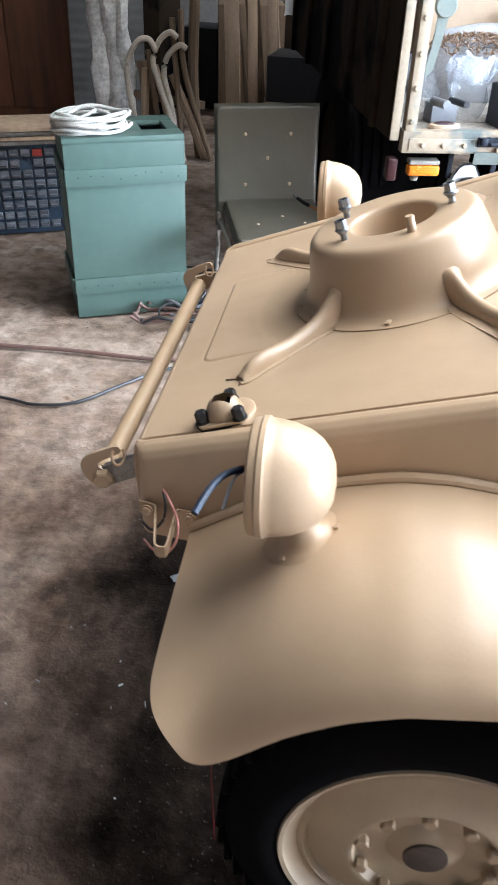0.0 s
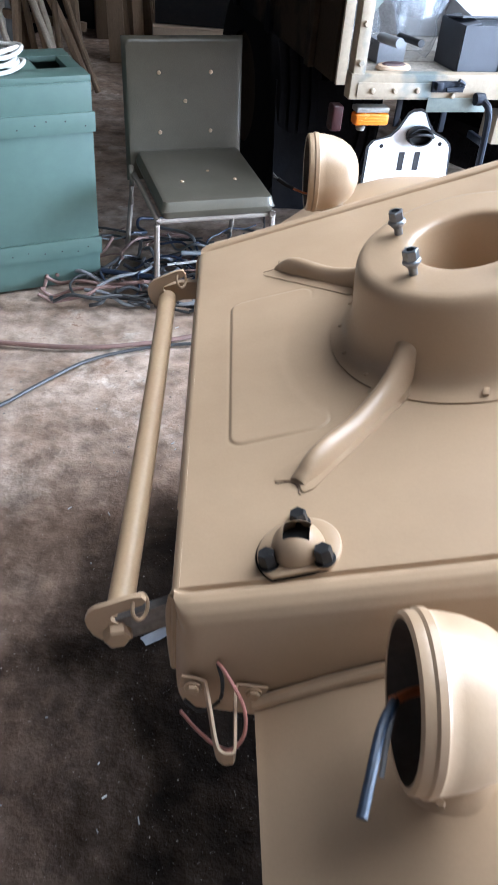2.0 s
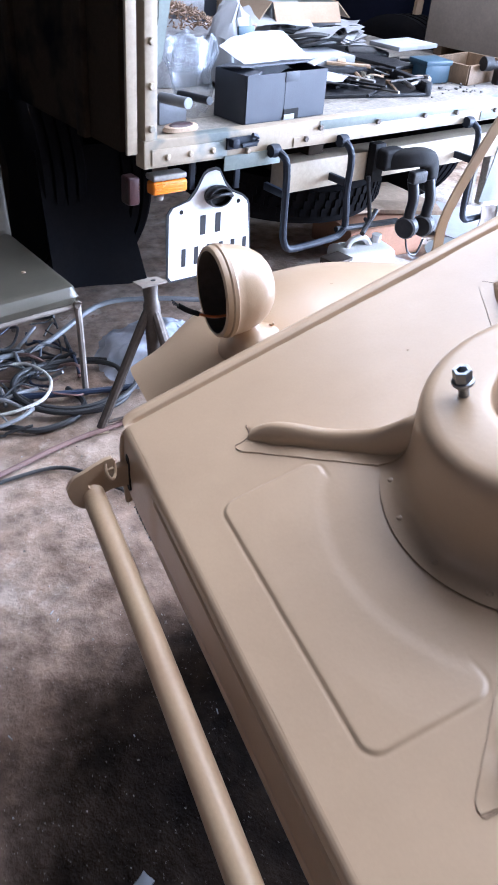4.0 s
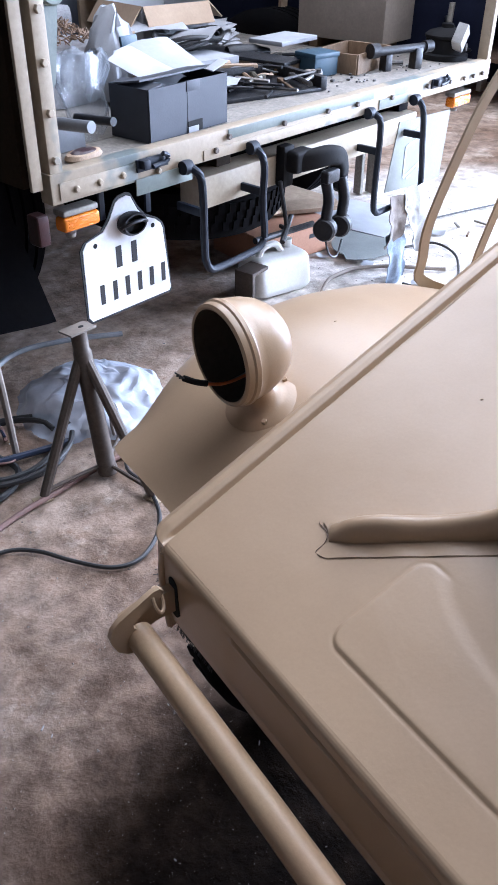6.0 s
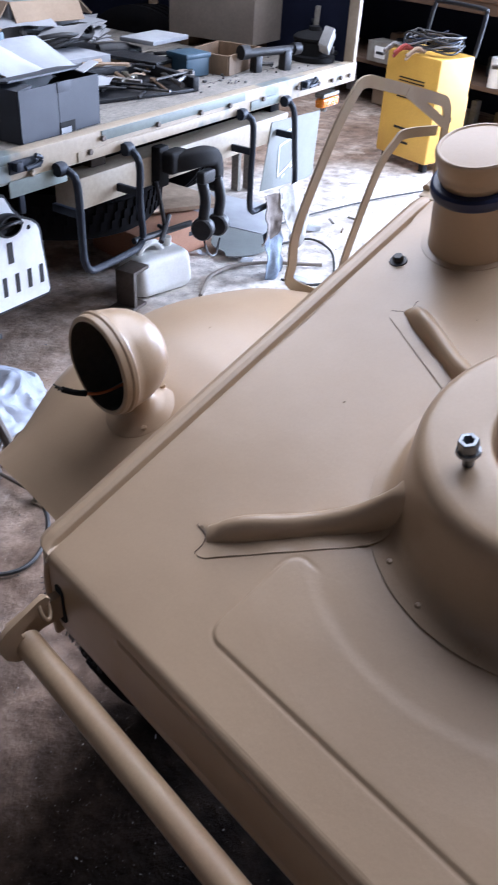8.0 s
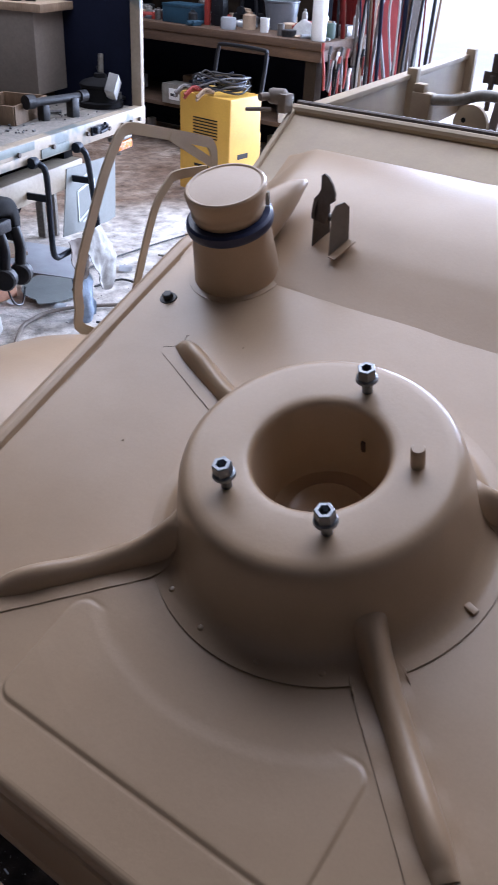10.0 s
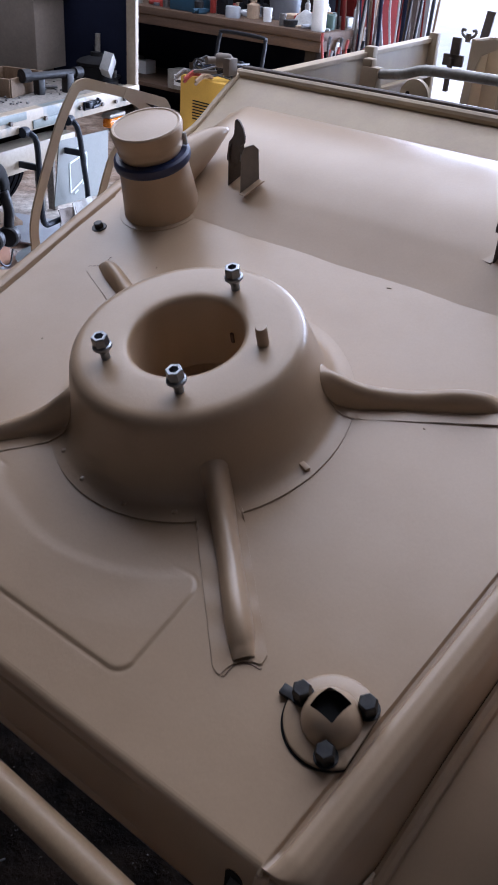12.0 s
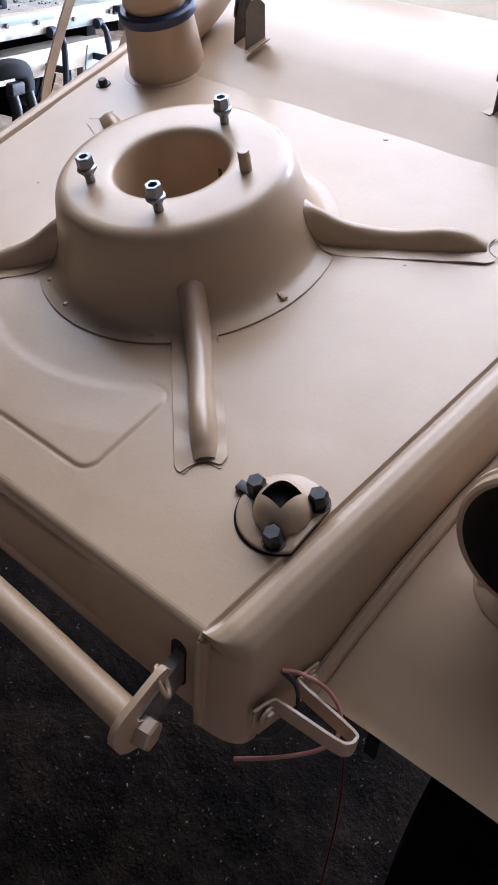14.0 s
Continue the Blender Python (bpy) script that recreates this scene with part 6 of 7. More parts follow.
# rags hung over the far step
def cloth(left, right, y, folds, seed, nu=44, nv=40):
    """A hanging cloth between two edges, each a table of (height, distance along the tail)."""
    top, low = left[0][0], left[-1][0]
    la, ra = [(-z, a) for z, a in left], [(-z, a) for z, a in right]

    def f(a, b):
        z = top + (low - top) * b
        x0, x1 = curve_at(la, -z), curve_at(ra, -z)
        wave = 0.010 * math.sin(6.283 * (folds * a + 0.25 * math.sin(3 * b + seed))) * (0.3 + b)
        p = Vector((x0 + (x1 - x0) * a, y + wave - 0.02 * math.sin(3.1416 * b), z + 0.02 * math.sin(5 * a + seed) * b))
        return p + 0.016 * noise.noise_vector(p * 11 + Vector((seed, 0, 0))) + 0.006 * noise.noise_vector(p * 34 + Vector((0, seed, 0)))
    return shell(f, nu, nv, 0.003)


solid("hanging_rag", cloth([(0.41, 1.585), (0.33, 1.572), (0.20, 1.565)], [(0.41, 1.69), (0.33, 1.70), (0.20, 1.685)], -0.040, 0.8, 3), RAGBROWN, "grey-brown rag hung over the truck's step", "rag", TR)
solid("hanging_rag", cloth([(0.415, 1.68), (0.33, 1.69), (0.24, 1.73), (0.13, 1.79)], [(0.415, 1.825), (0.33, 1.87), (0.24, 1.90), (0.13, 1.87)], -0.058, 0.7, 7), SHIRT, "white rag hung over the truck's step", "rag", TR)
solid("hanging_rag", cloth([(0.24, 1.60), (0.12, 1.62), (0.012, 1.65)], [(0.24, 1.74), (0.12, 1.76), (0.012, 1.78)], -0.034, 1.3, 11), RAGBLUE, "pale blue rag trailing from the step to the floor", "rag", TR)

# litter on the floor behind the truck
for i in range(15):
    x, y = rnd.uniform(1.55, 2.7), rnd.uniform(2.05, 3.0)
    w = rnd.uniform(0.02, 0.05)
    if i % 3 == 0:
        ground_thing("scrap_paper", crumpled(lambda a, b: (-w + 2 * w * a, -0.7 * w + 1.4 * w * b, 0.006 + 0.006 * math.sin(a * 4 + i)), 9, 7, 0.008, 40 + i), PAPER, "crumpled scrap of paper on the floor", "paper", x, y, rnd.uniform(0, 180), 0.004)
    elif i % 3 == 1:
        ground_thing("wood_scrap", box(w * 2.4, w * 0.4, 0.010, 0.002), (GREYWOOD, WOOD)[i % 2], "small scrap of wood on the floor", "wood scrap", x, y, rnd.uniform(0, 180), 0.006)
    else:
        ground_thing("iron_scrap", join(box(w, 0.012, 0.008, 0.002), box(0.010, w * 0.5, 0.008, 0.002, at=(w * 0.4, w * 0.2, 0))), CASTIRON, "dark scrap of iron on the floor", "iron scrap", x, y, rnd.uniform(0, 180), 0.006)

# ---- jack stand, cables and floor clutter ----
st = thing("jack_stand", "grey-brown tripod jack stand with a flat square top, leaning a little", "jack stand", T((0.093, 1.603, 0.0)))
JT = Vector((-0.013, 0.064, 0.462))
part("top_plate", xf(box(0.082, 0.066, 0.006, 0.001), T(JT) @ pose(0, 0, 0, -8, -2, 10)), CHEST, st, "flat top plate with a hole")
part("plate_hole", rev([(0, 0.0007), (0.008, 0.0006), (0.008, 0)][::-1], 12), SHADE_GAP, st).matrix_basis = T(JT) @ pose(0, 0, 0, -8, -2, 10) @ T((0.012, 0.0, 0.0062))
part("mast", sweep([JT * (k / 10) for k in (0.3, 0.6, 0.9, 5, 8.6, 8.8, 10)], ring(1.0, 18), up=(1, 0, 0), scale=[0.029, 0.031, 0.028, 0.026, 0.026, 0.022, 0.024]), STAND, st)
for fx, fy in ((-0.208, 0.0), (0.060, -0.172), (0.13, 0.16)):
    q = JT * 0.84
    lg = part("leg", tube([q * 0.99, q * 0.94 + Vector((fx, fy, 0)) * 0.10, (fx * 0.97, fy * 0.97, 0.014)], 0.015, 10, 3), STAND, st)
    part("foot", box(0.055, 0.035, 0.006, 0.001), TAN_DUST, lg).matrix_basis = T((fx, fy, 0.002)) @ pose(0, 0, 0, 0, 0, math.degrees(math.atan2(fy, fx)))
    part("brace", tube([JT * 0.10, (fx * 0.93, fy * 0.93, 0.030)], 0.006, 7, 1), STAND, lg)
part("chain", tube([(0.022, 0.028, 0.30), (0.040, 0.022, 0.24), (0.032, 0.012, 0.18), (0.036, 0.010, 0.13)], 0.005, 6), STEEL, st)
bag = crumpled(lambda a, b: (0.25 * math.cos(6.283 * a) * b, 0.25 * math.sin(6.283 * a) * b, 0.10 * max(0.0, 1 - b ** 2.5)), 110, 36, 0.024, 3, 11)
ground_thing("plastic_sheet", bag, SHEET, "crumpled clear plastic sheet on the floor", "plastic sheet", 0.22, 1.99, 10, 0.02, soft=25)


def floor_line(name, pts, r, mat, label, category):
    return solid(name, tube([(x, y, (z if z else r + 0.004)) for x, y, z in pts], r, 8), mat, label, category)


floor_line("air_hose", [(-2.6, 1.34, 0), (-1.9, 1.37, 0), (-1.424, 1.381, 0), (-1.141, 1.389, 0), (-0.77, 1.378, 0), (-0.543, 1.424, 0), (-0.41, 1.475, 0), (-0.256, 1.545, 0), (-0.10, 1.594, 0), (0.25, 1.66, 0), (0.8, 1.55, 0)], 0.0085, HOSE, "dusty red air hose across the floor", "hose")
floor_line("power_cable", [(-2.4, 1.02, 0), (-1.75, 1.04, 0), (-1.263, 0.991, 0), (-1.124, 0.963, 0), (-0.98, 1.005, 0), (-0.85, 1.16, 0), (-0.72, 1.305, 0), (-0.55, 1.395, 0), (-0.40, 1.438, 0), (-0.284, 1.447, 0), (-0.212, 1.40, 0), (-0.153, 1.318, 0), (-0.08, 1.238, 0), (-0.005, 1.224, 0), (0.074, 1.276, 0), (0.127, 1.353, 0), (0.152, 1.441, 0), (0.154, 1.519, 0), (0.16, 1.62, 0), (0.3, 1.78, 0)], 0.006, CABLE, "black cable curling over the floor", "cable")
for i in range(56):
    x0, y0 = rnd.uniform(-0.75, -0.15), rnd.uniform(1.80, 2.35)
    if i < 18:
        x0, y0 = rnd.uniform(-0.85, -0.45), rnd.uniform(1.72, 2.0)
    pts, an = [], rnd.uniform(0, 6.28)
    for k in range(7):
        pts.append((x0, y0, 0.008 + rnd.random() * 0.05))
        an += rnd.uniform(-0.9, 1.1)
        x0, y0 = x0 + 0.09 * math.cos(an), y0 + 0.07 * math.sin(an)
        x0, y0 = min(-0.10, max(-0.95, x0)), min(2.5, max(1.66, y0))
    solid("loose_cable", tube(pts, rnd.choice((0.0035, 0.005, 0.007)), 7), rnd.choice((GREYCABLE, CABLE, CABLE, CABLE, BLUECABLE, CABLE, CABLE, GREYCABLE, HOSE)), "tangled old cable under the chair", "cable", group="tangled cables")
for k, (x, y, r, mt) in enumerate(((-0.14, 1.86, 0.20, CABLE), (-0.15, 1.87, 0.185, CABLE), (-0.13, 1.85, 0.21, CABLE))):
    solid("loose_cable", tube([(x + r * math.cos(t), y + 0.8 * r * math.sin(t), 0.02 + 0.012 * k + 0.01 * math.sin(2 * t + k)) for t in np.linspace(0, 6.0, 22)], 0.009, 8, 2), mt, "coiled old hose on the floor", "hose", group="tangled cables")
floor_line("blue_hose", [(-0.75, 1.88, 0.05), (-0.391, 1.835, 0.04), (-0.21, 1.811, 0.035), (-0.007, 1.809, 0.02), (0.12, 1.82, 0)], 0.011, BLUECABLE, "dark blue hose lying over the tangle", "hose")
floor_line("white_wire", [(-0.50, 1.96, 0.05), (-0.367, 2.005, 0.05), (-0.27, 2.013, 0.05), (-0.21, 1.896, 0.05), (-0.247, 1.779, 0.05), (-0.337, 1.728, 0.05), (-0.43, 1.73, 0.04)], 0.006, ROPE, "white wire looping over the tangle", "wire")
floor_line("thick_cable", [(-0.72, 1.72, 0.03), (-0.412, 1.694, 0.02), (-0.301, 1.65, 0), (-0.186, 1.678, 0), (-0.126, 1.763, 0), (-0.16, 1.86, 0.02)], 0.010, CABLE, "thick black cable bending on the floor", "cable")
floor_line("grey_hose", [(-0.45, 2.05, 0.06), (-0.2, 2.12, 0.05), (0.05, 2.28, 0.10), (0.25, 2.27, 0.11), (0.46, 2.22, 0.10)], 0.010, GREYCABLE, "pale grey hose piece over the tangle", "hose")
floor_line("dark_hose", [(1.36, 2.20, 0), (1.503, 2.318, 0), (1.60, 2.348, 0), (1.685, 2.352, 0), (1.826, 2.293, 0), (1.93, 2.20, 0), (2.02, 2.12, 0)], 0.009, CHEST, "dusty brown hose by the truck", "hose")
floor_line("thin_cable", [(2.05, 2.42, 0), (2.206, 2.386, 0), (2.20, 2.25, 0), (2.106, 2.123, 0), (1.931, 1.98, 0), (1.80, 2.02, 0), (1.76, 2.12, 0)], 0.006, CABLE, "thin cable loop on the floor", "cable")
floor_line("thin_cable", [(2.20, 2.62, 0), (2.43, 2.63, 0), (2.952, 2.587, 0), (3.4, 2.50, 0)], 0.005, CABLE, "thin cable across the floor", "cable")
chips = []
for i in range(110):
    x, y = rnd.uniform(-1.8, 2.6), rnd.uniform(-0.9, 2.4)
    if i < 24:
        x, y = rnd.uniform(-0.7, 0.1), rnd.uniform(-0.9, 0.6)
    s = rnd.uniform(0.0020, 0.0042)
    chips.append(xf(box(s * rnd.uniform(1, 4.5), s * 0.6, 0.002 + s * 0.2, seg=1), T((x, y, 0.002)) @ pose(0, 0, 0, rnd.uniform(-8, 8), rnd.uniform(-8, 8), rnd.uniform(0, 180))))
solid("floor_chips", join(*chips), CHIP, "small pale chips, nails and straw on the floor", "debris", kind="stuff")
grit = []
for i in range(2200):
    x, y = rnd.uniform(-1.9, 2.9), rnd.uniform(-0.7, 3.0)
    if -0.9 < x < 1.0 and -0.9 < y < 0.75:
        continue
    s = 0.0015 + 0.004 * rnd.random() ** 3
    grit.append(xf(([(0, 0, s), (s, 0, 0), (-0.5 * s, 0.87 * s, 0), (-0.5 * s, -0.87 * s, 0)], [(0, 1, 2), (0, 2, 3), (0, 3, 1)]), T((x, y, 0.0)) @ pose(0, 0, 0, 0, 0, rnd.uniform(0, 120)) @ Matrix.Diagonal((rnd.uniform(0.7, 1.6), 1, 0.8, 1))))
solid("floor_grit", join(*grit), GRIT, "fine pale grit and crumbs on the floor", "grit", kind="stuff")
ground_thing("paper_scrap", crumpled(lambda a, b: (-0.035 + 0.07 * a, -0.014 + 0.028 * b, 0.003), 6, 4, 0.004, 9, 30), PAPER, "torn scrap of white paper on the floor", "paper", -0.405, 0.178, 35, 0.006)

# ---- green crate with rope ----
CR = T((-0.978, 1.815, 0.0)) @ pose(0, 0, 0, 0, 0, 24.3)
cw, cd, ch = 0.485, 0.36, 0.735
crate = thing("green_crate", "green painted wooden crate with nailed battens", "crate", CR)
for g in (box(cw, 0.018, ch, 0.002, at=(0, 0.009, 0)), box(cw, 0.018, ch, 0.002, at=(0, cd, 0)), box(0.018, cd - 0.028, ch, 0.002, at=(-cw / 2 + 0.009, cd / 2 + 0.004, 0)), box(0.018, cd - 0.028, ch, 0.002, at=(cw / 2 - 0.009, cd / 2 + 0.004, 0))):
    part("side_panel", g, GREEN, crate)
part("bottom", box(cw - 0.04, cd - 0.04, 0.02, at=(0, cd / 2 + 0.004, 0.002)), GREEN, crate)
part("lid", join(box(cw + 0.004, 0.105, 0.02, 0.003, at=(0, 0.053, ch)), box(cw + 0.004, 0.10, 0.02, 0.003, at=(0, cd - 0.045, ch)), box(cw * 0.68, cd - 0.2, 0.02, 0.003, at=(-cw * 0.155, cd / 2, ch)), box(0.05, cd - 0.2, 0.02, 0.003, at=(cw / 2 - 0.025, cd / 2, ch))), GREEN, crate, "green lid with a hand hole")
# plate below the hand hole, coloured as shaded green
part("inside", box(cw - 0.04, cd - 0.04, 0.01, at=(0, cd / 2, ch - 0.06)), GREEN_SHADE, crate)
for z, h in ((0.112, 0.068), (0.570, 0.068)):
    part("batten", join(box(cw + 0.010, 0.014, h, 0.003, at=(0.002, -0.007, z)), box(0.014, cd, h, 0.003, at=(-cw / 2 - 0.006, cd / 2, z))), GREEN, crate)
part("top_board", box(cw, 0.006, 0.10, 0.002, at=(0, -0.003, 0.632)), GREEN, crate)
nail = None
for i in range(16):
    a, z = ((i % 8) - 3.5) * 0.058 + rnd.uniform(-0.01, 0.01), (0.605, 0.142)[i // 8] + rnd.uniform(-0.012, 0.012)
    m = T((a, -0.0145, z)) @ pose(0, 0, 0, 90, 0, 0)
    if nail is None:
        nail = part("nail", rev([(0, 0.001), (0.0028, 0.0008), (0.003, 0)][::-1], 8), DARKBOLT, crate)
        nail.matrix_basis = m
    else:
        again(nail, m)
loops = []
for k in range(9):
    r0, z0 = 0.112 + 0.010 * math.sin(k * 2.1), 0.008 + 0.0075 * k
    loops.append(tube([((r0 + 0.008 * math.sin(2 * t + k)) * math.cos(t) * 1.25 + 0.01 * math.sin(k), (r0 + 0.006 * math.cos(3 * t + k)) * math.sin(t) * 0.95, z0 + 0.006 * math.sin(3 * t + 2 * k)) for t in np.linspace(0, 6.283, 33)], 0.0075, 8, 0))
loops += [tube([(-0.10, 0.02, 0.05), (-0.02, 0.06, 0.075), (0.06, -0.02, 0.07), (0.10, -0.06, 0.05)], 0.0075, 8), tube([(-0.06, -0.06, 0.05), (0.02, -0.01, 0.075), (0.03, 0.06, 0.06), (0.09, 0.05, 0.055)], 0.0075, 8)]
solid("rope_coil", join(*loops), ROPE, "coil of thick white rope lying on the green crate", "rope", CR @ T((-0.115, 0.13, ch + 0.02)))

# ---- small-parts cabinet with boards on it ----
DC = T((-1.80, 2.70, 0.0)) @ pose(0, 0, 0, 0, 0, 23)
cab = thing("drawer_cabinet", "blue plastic cabinet of many small grey drawers", "drawer cabinet", DC)
part("case", join(box(0.62, 0.25, 0.47, 0.006, at=(0, 0.14, 0.0))), DRAWERFRAME, cab)
dr0 = None
for i in range(10):
    for j in range(8):
        if (i, j) in ((6, 7), (5, 6), (2, 2), (7, 1), (8, 1)):
            continue
        m = T((-0.270 + 0.060 * i, 0.012, 0.030 + 0.054 * j))
        if dr0 is None:
            dr0 = part("drawer", join(box(0.050, 0.03, 0.038, 0.004, seg=1), box(0.034, 0.014, 0.008, 0.002, at=(0, -0.02, 0.010), seg=1)), DRAWER, cab)
            dr0.matrix_basis = m
        else:
            again(dr0, m)
part("drawer", box(0.050, 0.03, 0.038, 0.004, at=(0.090, 0.008, 0.408)), DULLRED, cab, "red drawer")
for i, (dz, rz) in enumerate(((0.0, 2), (0.022, -3), (0.045, 4), (0.066, 0))):
    solid("stacked_board", box(0.60 - 0.02 * i, 0.32, 0.018, 0.003), GREYWOOD if i % 2 == 0 else PALEWOOD, "old weathered board stacked on the drawer cabinet", "board", DC @ T((0.02 * i, 0.13, 0.472 + dz)) @ pose(0, 0, 0, 0, 0, rz), group="boards on the cabinet")

# ---- chair ----
ax = math.degrees(math.atan2(0.13, 0.43))
CH = T((-0.466, 2.280, 0)) @ pose(0, 0, 0, 0, 0, ax)
chair = thing("padded_chair", "olive vinyl chair with buttons and a steel tube frame", "chair", CH)


def pad(w, d, t, n=48):
    def f(a, b):
        x, y = (a - 0.5) * w, (b - 0.5) * d
        e = min(1, min(a, 1 - a) * 16) * min(1, min(b, 1 - b) * 16)
        r = min(1.0, 0.955 + 0.045 * e)
        return Vector((x * r, y * r, t * (1 - (1 - e) ** 2.6) * (1 + 0.12 * math.sin(math.pi * a) * math.sin(math.pi * b))))
    g1 = shell(f, n, n)
    g2 = [(x, y, -z) for x, y, z in g1[0]], [q[::-1] for q in g1[1]]
    return join(g1, g2)


back = part("backrest", xf(pad(0.485, 0.54, 0.024), T((0, -0.03, 0.562)) @ pose(0, 0, 0, 84, 0, 0)), OLIVE, chair)
seat = part("seat", xf(pad(0.44, 0.50, 0.032), T((0.01, -0.295, 0.380)) @ pose(0, 0, 0, 3, 0, 0)), OLIVE, chair, "grey-olive vinyl seat")
for x, z in ((-0.10, 0.70), (0.10, 0.70), (0.0, 0.60), (-0.10, 0.49), (0.10, 0.49)):
    part("button", xf(rev([(0, 0.004), (0.006, 0.003), (0.008, 0)][::-1], 10), T((x, -0.0585 - (0.560 - z) * 0.1, z)) @ pose(0, 0, 0, 84, 0, 0)), PALEWOOD, back)
for x, y in ((-0.09, -0.18), (0.10, -0.18), (0.03, -0.27), (-0.09, -0.36), (0.11, -0.36)):
    part("button", xf(rev([(0, 0.004), (0.006, 0.003), (0.008, 0)][::-1], 10), T((x, y - 0.02, 0.4165 - 0.02 * 0.05))), PALEWOOD, seat)
for s in (-1, 1):
    part("leg", tube([(s * 0.21, -0.03, 0.62), (s * 0.215, -0.05, 0.40), (s * 0.22, -0.09, 0.30), (s * 0.225, 0.02, 0.0)], 0.011, 8, 3), CHEST, chair)
    part("leg", tube([(s * 0.21, -0.08, 0.34), (s * 0.21, -0.50, 0.334), (s * 0.215, -0.525, 0.318), (s * 0.22, -0.53, 0.0)], 0.011, 8, 4), CHEST, chair)
part("stretcher", tube([(-0.21, -0.515, 0.330), (0.21, -0.515, 0.330)], 0.010, 8, 1), CHEST, chair)

# ---- back of the workshop ----
cup = thing("brown_cupboard", "tall dark brown wooden cupboard at the back", "cupboard", T((-2.89, 5.3, 0)) @ pose(0, 0, 0, 0, 0, 8))
part("body", box(1.05, 0.5, 1.9, 0.01, at=(0, 0.25, 0.0)), DOORBROWN, cup)
part("door", box(0.48, 0.02, 1.7, 0.004, at=(-0.25, -0.01, 0.1)), DOORBROWN, cup)
part("door", box(0.48, 0.02, 1.7, 0.004, at=(0.25, -0.01, 0.1)), DOORBROWN, cup)
gw = thing("corrugated_sheet", "grey corrugated sheet standing at the back wall", "sheet", T((-2.03, 5.10, 0)) @ pose(0, 0, 0, -4, 0, 6))
part("sheet", shell(lambda a, b: (-0.28 + 0.56 * a, 0.002 * math.sin(b * 150), 1.6 * b), 8, 180, 0.004), PANEL, gw)
for i, (x, r) in enumerate(((-1.88, 0.062), (-1.77, 0.070), (-1.69, 0.050))):
    h = 1.5 + 0.1 * (i % 2)
    pts = [(x + 0.02 * math.sin(k + i), 4.44 + 0.03 * math.cos(2 * k + i), h * k / 6) for k in range(7)]
    g = sweep(smooth_line(pts, 4), ring(r, 14))
    g = [tuple(Vector(v) + 0.030 * noise.noise_vector(Vector(v) * 9)) for v in g[0]], g[1]
    solid("wrapped_pole", g, BARK, "pole wrapped in stained pale cloth", "pole", group="wrapped poles")
canes = (((-1.45, 0.0), (-1.61, 0.30), (-1.65, 0.57), (-1.63, 0.67), (-1.56, 0.77), (-1.49, 0.78), (-1.45, 0.72)),
         ((-1.28, 0.0), (-1.36, 0.26), (-1.45, 0.52), (-1.48, 0.65), (-1.43, 0.77), (-1.36, 0.82), (-1.31, 0.79)),
         ((-1.33, 0.0), (-1.37, 0.33), (-1.42, 0.55), (-1.39, 0.67), (-1.31, 0.74), (-1.26, 0.72)))
for i, line in enumerate(canes):
    solid("bent_cane", tube([(x, 4.28 + 0.05 * i, z) for x, z in line], 0.019, 9), CANE, "bent cream wooden chair back leaning at the back", "chair back", group="bundle of bent poles")
sticks = (((-1.10, 0.0), (-1.28, 0.57), (-1.30, 0.95)), ((-1.16, 0.0), (-1.27, 0.30), (-1.38, 0.55)), ((-1.52, 0.0), (-1.56, 0.3), (-1.60, 0.62)), ((-1.44, 0.0), (-1.49, 0.35), (-1.53, 0.70)), ((-1.38, 0.0), (-1.42, 0.3), (-1.50, 0.6)), ((-1.20, 0.0), (-1.24, 0.5), (-1.22, 1.05)), ((-1.30, 0.0), (-1.33, 0.4), (-1.36, 0.9)), ((-1.60, 0.0), (-1.58, 0.3), (-1.56, 0.58)))
for i, line in enumerate(sticks):
    solid("crooked_stick", tube([(x, 4.40 + 0.04 * (i % 3), z) for x, z in line], 0.020 + 0.008 * (i % 3), 9), (WOOD, PALEWOOD, WOOD)[i % 3], "old crooked wooden stick in the bundle", "stick", group="bundle of bent poles")
for i in range(1):
    ground_thing("cross_stick", box(0.5, 0.05, 0.05, 0.006), WOOD, "short beam in the bundle of poles", "beam", -1.42 + 0.06 * i, 4.50, 10, 0.35 + 0.28 * i, 0, 8 - 9 * i)
for i in range(9):
    x = -1.06 + 0.052 * i
    w, h = rnd.uniform(0.04, 0.12), rnd.uniform(1.1, 1.7)
    solid("leaning_board", box(w, 0.022, h, 0.003), (PALEWOOD, PALEWOOD, CARD, PALEWOOD, WOOD)[i % 5], "board leaning against the back wall", "board", T((x, 5.15 + 0.05 * (i % 3), 0)) @ pose(0, 0, 0, -6, -3 - 9 * (i % 3) * 0.4, rnd.uniform(-10, 10)), group="leaning boards")
ground_thing("dark_carton", box(0.55, 0.4, 0.34, 0.006), CARD, "cardboard box on the floor behind the chair", "box", -0.52, 4.9, 5)
ground_thing("dark_carton", box(0.5, 0.4, 0.30, 0.006), CASTIRON, "dark box on the floor behind the chair", "box", -0.50, 4.95, -6, 0.343)
ground_thing("white_cloth", crumpled(lambda a, b: (-0.16 + 0.32 * a, 0.02 * math.sin(a * 9), 0.35 * b), 16, 12, 0.02, 21), SHIRT, "white cloth hanging at the back", "cloth", -0.55, 5.3, 0, 0.85)
